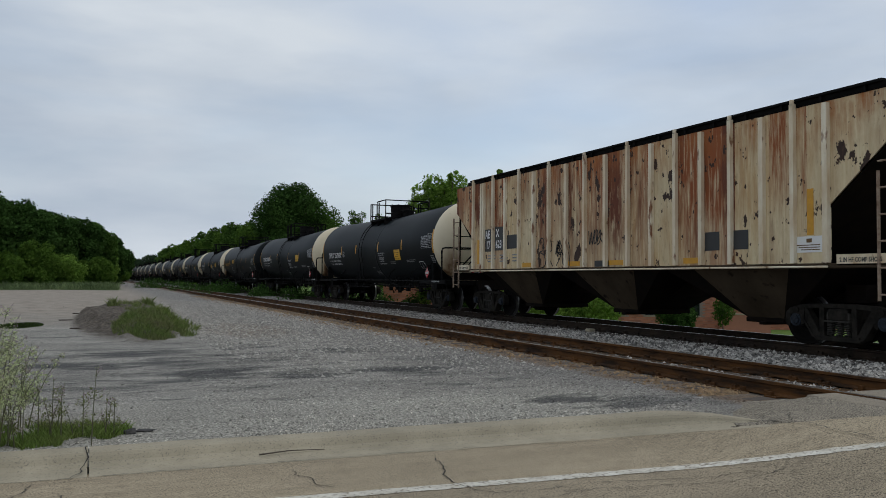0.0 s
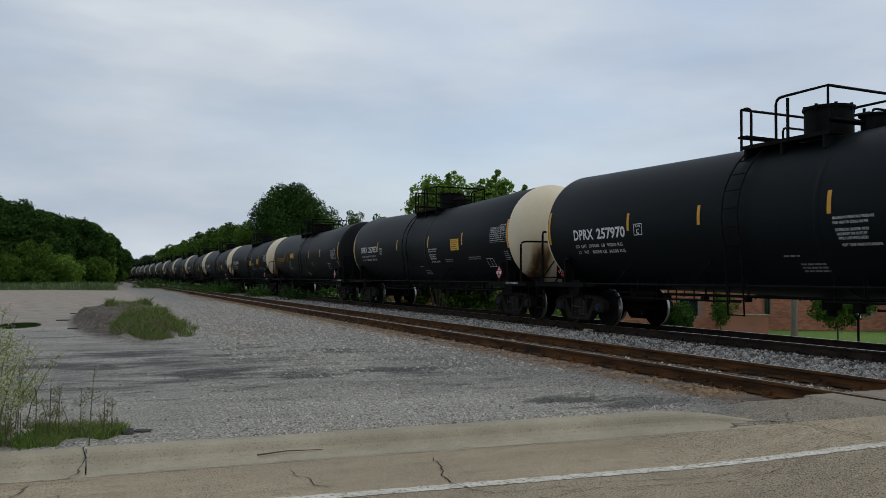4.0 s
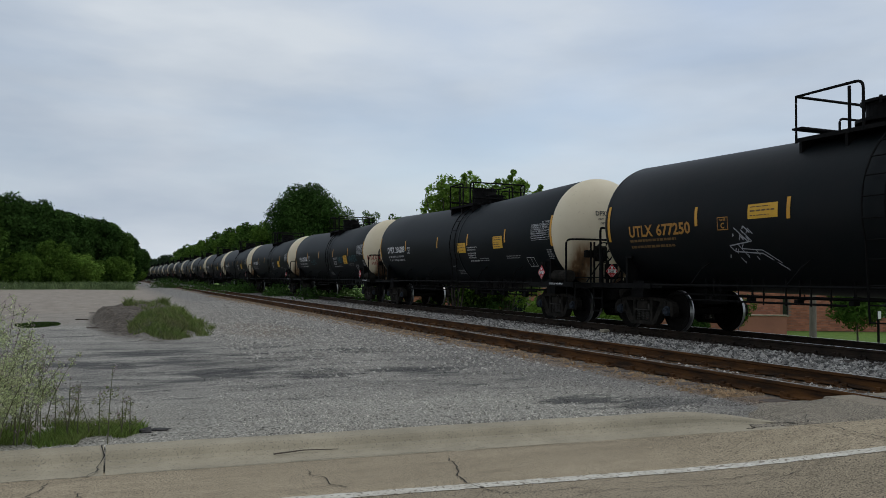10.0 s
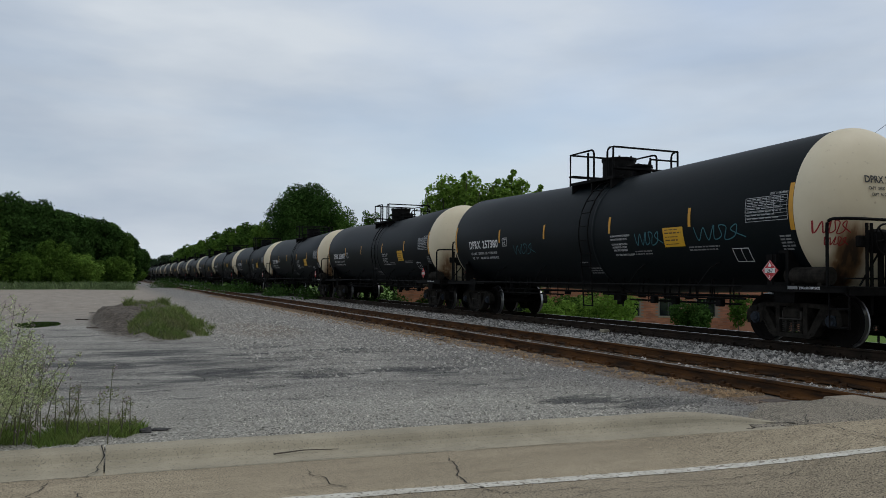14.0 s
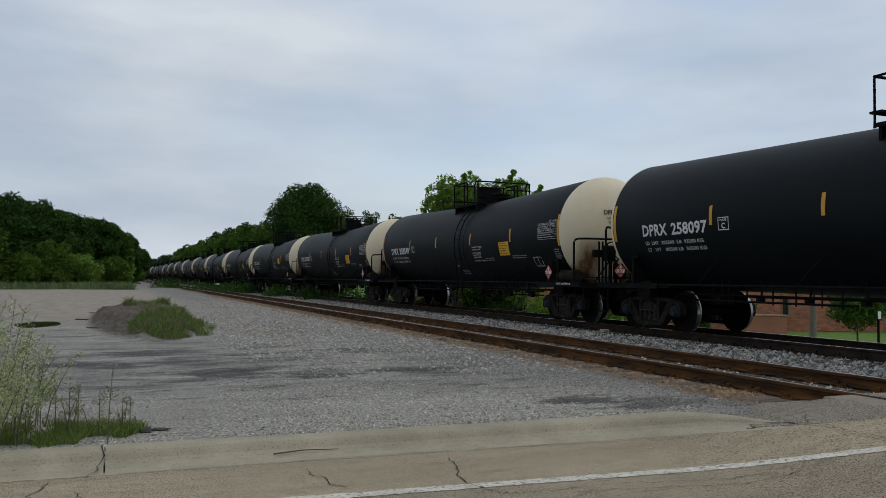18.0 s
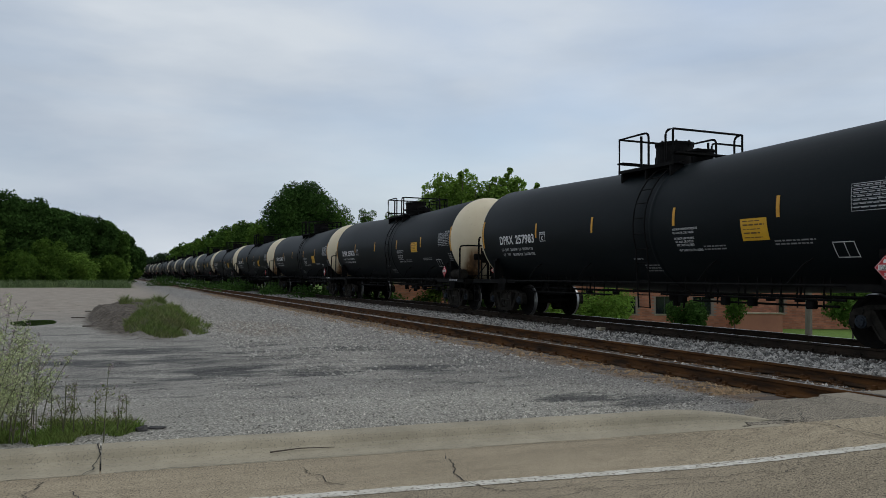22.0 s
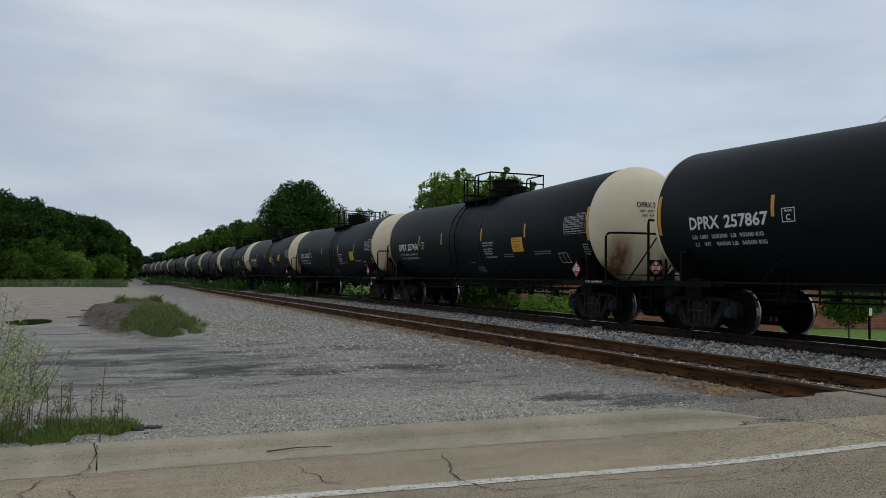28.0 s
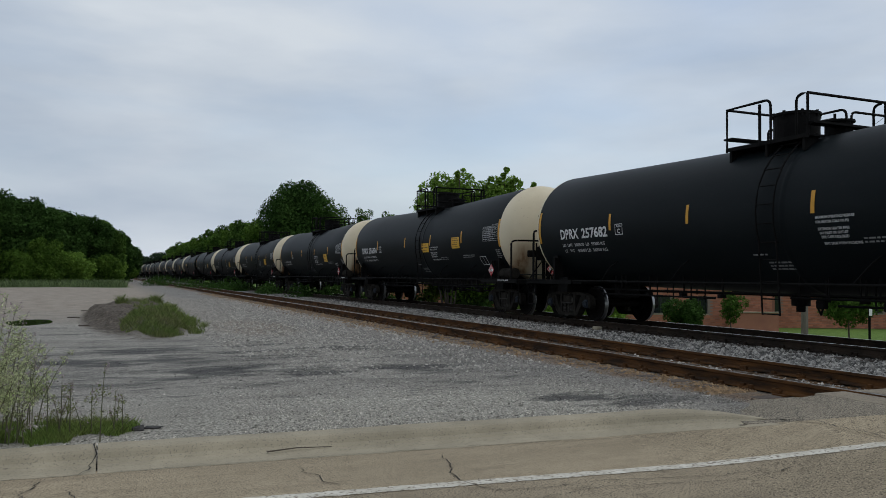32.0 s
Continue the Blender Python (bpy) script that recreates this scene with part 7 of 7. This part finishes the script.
for i, (x, y, h) in enumerate([(-0.95, 7.6, 1.05), (-1.15, 7.5, 1.25), (-0.8, 7.9, 0.85), (-1.0, 8.2, 0.9), (-0.62, 7.6, 0.5), (-0.4, 7.7, 0.45), (-0.22, 7.62, 0.42), (0.14, 7.72, 0.36), (-1.3, 7.9, 1.2), (-0.85, 7.3, 0.75), (-0.75, 8.6, 1.0), (-0.6, 8.3, 0.8), (-0.95, 9.0, 1.2), (-0.7, 7.5, 0.95), (-0.55, 7.9, 0.62), (-0.3, 7.9, 0.5), (-0.05, 7.7, 0.42), (0.2, 7.62, 0.34), (-0.5, 7.45, 0.4), (-1.05, 7.9, 1.3)]):
    weed(x, y, h, 10 + i, 3 if h > 0.7 else 2, "tall flowering weed clump behind the kerb" if h > 0.7 else "low branching weed behind the kerb", (0.1 if h > 0.7 else 0.0, 0))
tw = empty("overhanging_twig", Matrix.Translation((-1.45, 7.0, ground_z(-1.45, 7.2))))
tagged(tw, "leafy pale willow twig leaning in", "shrub")
bm = bmesh.new()
tipsw = []
for k, (dx, dz) in enumerate([(0.42, 1.72), (0.5, 1.55), (0.45, 1.4), (0.4, 1.3)]):
    limb(bm, [(0, 0, -0.02), (0.05, 0.05, 0.9), (dx, 0.1, dz)], 0.012, 0.002, 5)
    tipsw += [(dx * u, 0.1 * u, dz - 0.25 * (1 - u), 0.05, 0.05, 0.03) for u in (0.7, 0.85, 1.0)]
part("stem", bm, BARK, tw)
leaves("foliage", tipsw, 150, 0.035, mat("silvery leaves", (0.32, 0.36, 0.24), 0.6, spread=0.3), 77, tw)


# ---- building, pole and post beyond the line ----
def build_house():
    ox, oy = at(0.423, 50)
    b = empty("brick_building", Matrix.Translation((ox, oy, -1.72)) @ pose(0, 0, 0, 0, 0, -22.7))
    tagged(b, "low red brick building with dark windows and flat roof", "building")
    mortar = mat("mortar", (0.26, 0.21, 0.175), 0.95, tint=(0.2, 0.16, 0.13), scale=4, amount=0.6)
    H = 3.3

    def wall(x0, x1, y, holes, name):
        bm = bmesh.new()
        cur = x0
        for a, c, z0, z1 in sorted(holes):
            box(bm, cur, a, y, y + 0.3, 0, H)
            box(bm, a, c, y, y + 0.3, 0, z0)
            box(bm, a, c, y, y + 0.3, z1, H)
            cur = c
        box(bm, cur, x1, y, y + 0.3, 0, H)
        w = part(name, bm, mortar, b)
        bw_, bh = 0.30, 0.10
        bm = bmesh.new()
        row, z = 0, 0.01
        while z < 2.7:
            x = x0 - (0.15 if row % 2 else 0)
            while x < x1:
                a, c = max(x0, x) + 0.006, min(x1, x + bw_) - 0.006
                hit = any(a < h[1] + 0.01 and c > h[0] - 0.01 and z < h[3] and z + bh > h[2] for h in holes)
                if not hit and c - a > 0.03:
                    box(bm, a, c, y - 0.012, y + 0.02, z + 0.006, z + bh - 0.006)
                x += bw_
            z += bh
            row += 1
        tagged(part("brickwork", bm, MATS["joined brick"], w, "courses of red brick"), kind="stuff")
        for a, c, z0, z1 in holes:
            bm = bmesh.new()
            box(bm, a, c, y + 0.12, y + 0.14, z0, z1)
            pane = part("window", bm, GLASSD, b, "dark window pane")
            bm = bmesh.new()
            for q in (a, (a + c) / 2 - 0.02, c - 0.04):
                box(bm, q, q + 0.04, y + 0.09, y + 0.13, z0, z1)
            box(bm, a, c, y + 0.09, y + 0.128, z0, z0 + 0.04)
            part("window_frame", bm, FRAME, pane)
            bm = bmesh.new()
            box(bm, a - 0.05, c + 0.05, y - 0.05, y + 0.12, z0 - 0.07, z0)
            part("window_sill", bm, CONC, pane)

    wall(-24, 0, 0, [(-9.9, -8.8, 1.0, 2.1), (-7.55, -6.4, 1.0, 2.1), (-5.2, -4.05, 1.0, 2.1), (-13.5, -12.3, 1.0, 2.1), (-17, -15.9, 1.0, 2.1)], "wall_front")
    wall(0.3, 16, 2.5, [(0.5, 1.6, 1.0, 2.1), (7, 8.4, 1.0, 2.1)], "wall_recessed")
    bm = bmesh.new()
    box(bm, -0.002, 0.3, 0.3, 2.8, 0, H)
    part("wall_return", bm, BRICKM, b)
    bm = bmesh.new()
    box(bm, -24.2, 0.5, -0.2, 12, H, H + 0.25, bevel=0.02)
    box(bm, 0.5, 16.2, 2.3, 12, H + 0.002, H + 0.25, bevel=0.02)
    part("roof", bm, CONC, b)
    # low wing wall with a pale coping
    bm = bmesh.new()
    box(bm, -3.2, -0.1, -1.2, -0.95, 0, 1.12)
    lw = part("low_wall", bm, BRICKM, b)
    bm = bmesh.new()
    box(bm, -3.25, -0.05, -1.25, -0.9, 1.12, 1.2, bevel=0.01)
    part("coping", bm, CONC, lw)


mat("joined brick", (0.42, 0.165, 0.095), 0.9, tint=(0.31, 0.125, 0.078), scale=1.5, amount=0.6, spread=0.25)
build_house()
x, y = at(0.464, 37)
bm = bmesh.new()
limb(bm, [(0, 0, -0.3), (0.02, 0, 4), (0.03, 0, 8.25)], 0.16, 0.12, 12)
pole = tagged(part("utility_pole", bm, WOODG), "weathered grey wooden utility pole", "pole")
pole.matrix_basis = Matrix.Translation((x, y, -1.7))
PX, PY = x, y
x, y = at(0.546, 36)
bm = bmesh.new()
drum(bm, "z", (0, 0, 0), 0.055, 0, 1.95, 10)
drum(bm, "z", (0, 0, 0), 0.09, 0, 0.12, 10)
lp = tagged(part("sign_post", bm, STEEL), "black steel post on the lawn", "post")
lp.matrix_basis = Matrix.Translation((x, y, -1.75))
bm = bmesh.new()
box(bm, -0.1, 0.1, -0.07, -0.05, 1.62, 1.95, bevel=0.01)
part("tag", bm, PWHITE, lp, "small white tag")
# slack wires from the pole to the next one
FX, FY = at(0.556, 27)
FX, FY = PX + 2.3 * (FX - PX), PY + 2.3 * (FY - PY)
for z0, z1 in ((6.35, 7.6), (6.25, 5.55)):
    bm = bmesh.new()
    a, c = Vector((PX, PY, z0)), Vector((FX, FY, z1))
    tube(bm, [a.lerp(c, u) - Vector((0, 0, 0.25 * u * (1 - u))) for u in np.linspace(0, 1, 14)], 0.007, 5)
    tagged(part("overhead_wire", bm, STEEL), "thin dark overhead wire strung from the pole", "wire", "overhead wires")
bm = bmesh.new()
limb(bm, [(0, 0, -0.3), (0, 0, 5), (0, 0, 9.8)], 0.16, 0.12, 12)
tagged(part("utility_pole", bm, WOODG), "weathered grey wooden utility pole", "pole").matrix_basis = Matrix.Translation((FX, FY, -1.7))

# ---- crossing panels, cracks and litter ----
for i, (x0, x1, lab) in enumerate(((7.07, 7.53, "outer"), (7.68, 9.03, "gauge"), (9.18, 9.95, "outer"), (11.25, 12.03, "outer"), (12.19, 13.53, "gauge"), (13.69, 14.5, "outer"))):
    for j in range(3):
        bm = bmesh.new()
        y1 = 6.35 - j * 2.45
        box(bm, x0, x1, y1 - 2.43, y1, 0.10, 0.262 + (0.065 if i > 2 else 0), bevel=0.02)
        tagged(part("crossing_panel", bm, PANELC), "worn tan concrete crossing panel beside the rail", "crossing panel", "level crossing panels", "structure")

flat = lambda x, y: road_z(x) + 0.007
gutter = lambda x, y: road_z(x) + 0.02 + max(0.0, min(0.105, (y + 0.045 * x + 4.5 * road_z(x) - 6.70) * 0.9))
for pts, w, z, lab, seed in (
        ([(2.60, 6.06), (2.56, 5.8), (2.46, 5.55), (2.43, 5.3), (2.48, 5.05), (2.60, 4.93)], 0.012, flat, "jagged dark crack across the road shoulder", 2),
        ([(2.6, 4.93), (3.01, 4.90), (3.29, 4.93), (3.66, 4.86), (3.96, 4.80), (4.3, 4.72), (4.7, 4.70)], 0.008, flat, "thin dark crack along the lane", 5),
        ([(2.4, 4.75), (2.8, 4.7), (3.3, 4.78), (3.9, 4.66), (4.4, 4.56), (4.9, 4.58)], 0.008, flat, "thin dark crack along the lane", 11),
        ([(1.45, 6.12), (1.43, 5.95), (1.5, 5.8), (1.49, 5.62), (1.58, 5.5)], 0.010, flat, "jagged dark crack across the road shoulder", 3),
        ([(-0.36, 6.35), (-0.40, 6.2), (-0.47, 6.0), (-0.44, 5.85)], 0.011, flat, "jagged dark crack across the road shoulder", 4),
        ([(-0.18, 6.02), (-0.14, 5.84), (-0.08, 5.7)], 0.012, flat, "jagged dark crack across the road shoulder", 14),
        ([(5.66, 5.72), (5.80, 5.55), (5.94, 5.32), (5.90, 4.97), (5.92, 4.6)], 0.02, lambda x, y: road_z(x) + 0.02, "wide dark crack by the crossing", 6),
        ([(5.88, 5.44), (6.0, 5.56), (6.1, 5.66)], 0.014, lambda x, y: road_z(x) + 0.026, "short dark crack by the crossing", 12),
        # shade at the kerb's end, laid on as a dark strip
        ([(5.56, 6.05), (5.60, 5.94), (5.64, 5.82), (5.67, 5.70)], 0.045, lambda x, y: road_z(x) + 0.022, "dark strip for the broken, shaded gap at the kerb's end", 13),
        ([(0.1, 6.46), (1.4, 6.41), (3.0, 6.34), (4.6, 6.12), (5.1, 5.80)], 0.008, flat, "dark seam between gutter and road", 7),
        ([(-0.02, 6.99), (0.0, 6.85), (-0.03, 6.72), (-0.06, 6.55), (-0.12, 6.40)], 0.013, gutter, "jagged crack through the kerb", 9),
        ([(-2.0, 6.52), (-0.9, 6.48), (-0.1, 6.44)], 0.010, flat, "dark seam along the gutter", 8)):
    ribbon("pavement_crack", pts, w, CRACK, z, lab, seed)


def build_rubble():
    """Dark lumps for broken asphalt and a small shaded hole, a stick and boards lying on the lot."""
    r = random.Random(9)
    dk = mat("broken asphalt", (0.035, 0.034, 0.034), 0.95, tint=(0.08, 0.075, 0.07), scale=12, amount=0.8, bump=0.6, bump_scale=40)
    # the first dark lump stands for a small hole in shadow
    for i, (x, y, w, d, h) in enumerate([(0.34, 7.7, 0.06, 0.05, 0.04), (0.46, 7.76, 0.09, 0.04, 0.015), (-0.1, 8.2, 0.08, 0.06, 0.04), (5.42, 6.42, 0.12, 0.04, 0.02)]):
        bm = bmesh.new()
        bmesh.ops.create_icosphere(bm, subdivisions=2, radius=1)
        for v in bm.verts:
            k = 1 + 0.45 * noise.noise(v.co * 1.7 + Vector((i * 5, 0, 0)))
            v.co = Vector((v.co.x * w * k, v.co.y * d * k, max(-0.3, v.co.z) * h * k))
        ob = tagged(part("asphalt_lump", bm, dk), "dark lump for broken asphalt and a shaded hole on the lot", "rubble", "broken asphalt lumps")
        ob.matrix_basis = Matrix.Translation((x, y, ground_z(x, y) + 0.01)) @ pose(0, 0, 0, 0, 0, r.uniform(-20, 20))
    bm = bmesh.new()
    limb(bm, [(0, 0, 0), (0.25, 0.02, 0.01), (0.55, 0.01, 0.0)], 0.007, 0.003, 6)
    s = tagged(part("stick", bm, BARK), "thin dark stick lying in the gutter", "stick")
    s.matrix_basis = Matrix.Translation((1.28, 6.62, 0.03))
    for i, (x, y, l, a) in enumerate([(-0.75, 27.9, 0.42, 4), (-0.42, 30.5, 0.4, 10), (7.2, 17.2, 1.0, 62), (-0.28, 23.4, 0.5, 8)]):
        bm = bmesh.new()
        box(bm, -l / 2, l / 2, -0.04, 0.04, 0, 0.03, bevel=0.008)
        ob = tagged(part("timber_scrap", bm, TIE), "dark scrap of old timber on the ground", "timber", "timber scraps")
        ob.matrix_basis = Matrix.Translation((x, y, ground_z(x, y) + 0.005)) @ pose(0, 0, 0, 0, 0, a)
    # puddle that fills the hollow
    bm = bmesh.new()
    bm.faces.new([bm.verts.new((-1.9 + 0.62 * math.cos(k * math.tau / 28), 26.0 + 1.9 * math.sin(k * math.tau / 28), 0.043)) for k in range(28)])
    tagged(part("puddle", bm, mat("dark puddle water", (0.012, 0.013, 0.010), 0.06)), "small dark puddle in the lot", "puddle", kind="structure")
    # white box by the main line
    bm = bmesh.new()
    box(bm, -0.09, 0.09, -0.11, 0.11, 0, 0.11, bevel=0.02)
    ob = tagged(part("rail_lubricator_box", bm, CONC), "small pale box beside the main line rail", "box")
    ob.matrix_basis = Matrix.Translation((11.75, 17.3, 0.12))


build_rubble()


# ---- what moves ----
def run(t):
    """Metres that the train has gone after t seconds."""
    u = t / 32.0
    return 181.11 * u + 43.88 * u * u - 8.02 * u ** 3


def motions():
    times = [i * 1.0 for i in range(33)]
    spin_t = [i / 15 for i in range(0, 481)]
    for i, (car, s0) in enumerate(CARS):
        rows = []
        for t in times:
            x, y, a = along(s0 - run(t))
            rows.append((t, Matrix.Translation((x, y, ZT)) @ pose(0, 0, 0, 0, 0, math.degrees(a))))
        walk(car, rows)
        if i > 14:
            continue
        for bogie in [o for o in car.children if o.name.startswith("bogie")]:
            for ws in [o for o in bogie.children if o.name.startswith("wheelset")]:
                at_ = Matrix.Translation(ws.location)
                walk(ws, [(t, at_ @ pose(0, 0, 0, math.degrees(run(t) / 0.457) % 360.0, 0, 0)) for t in spin_t])


motions()
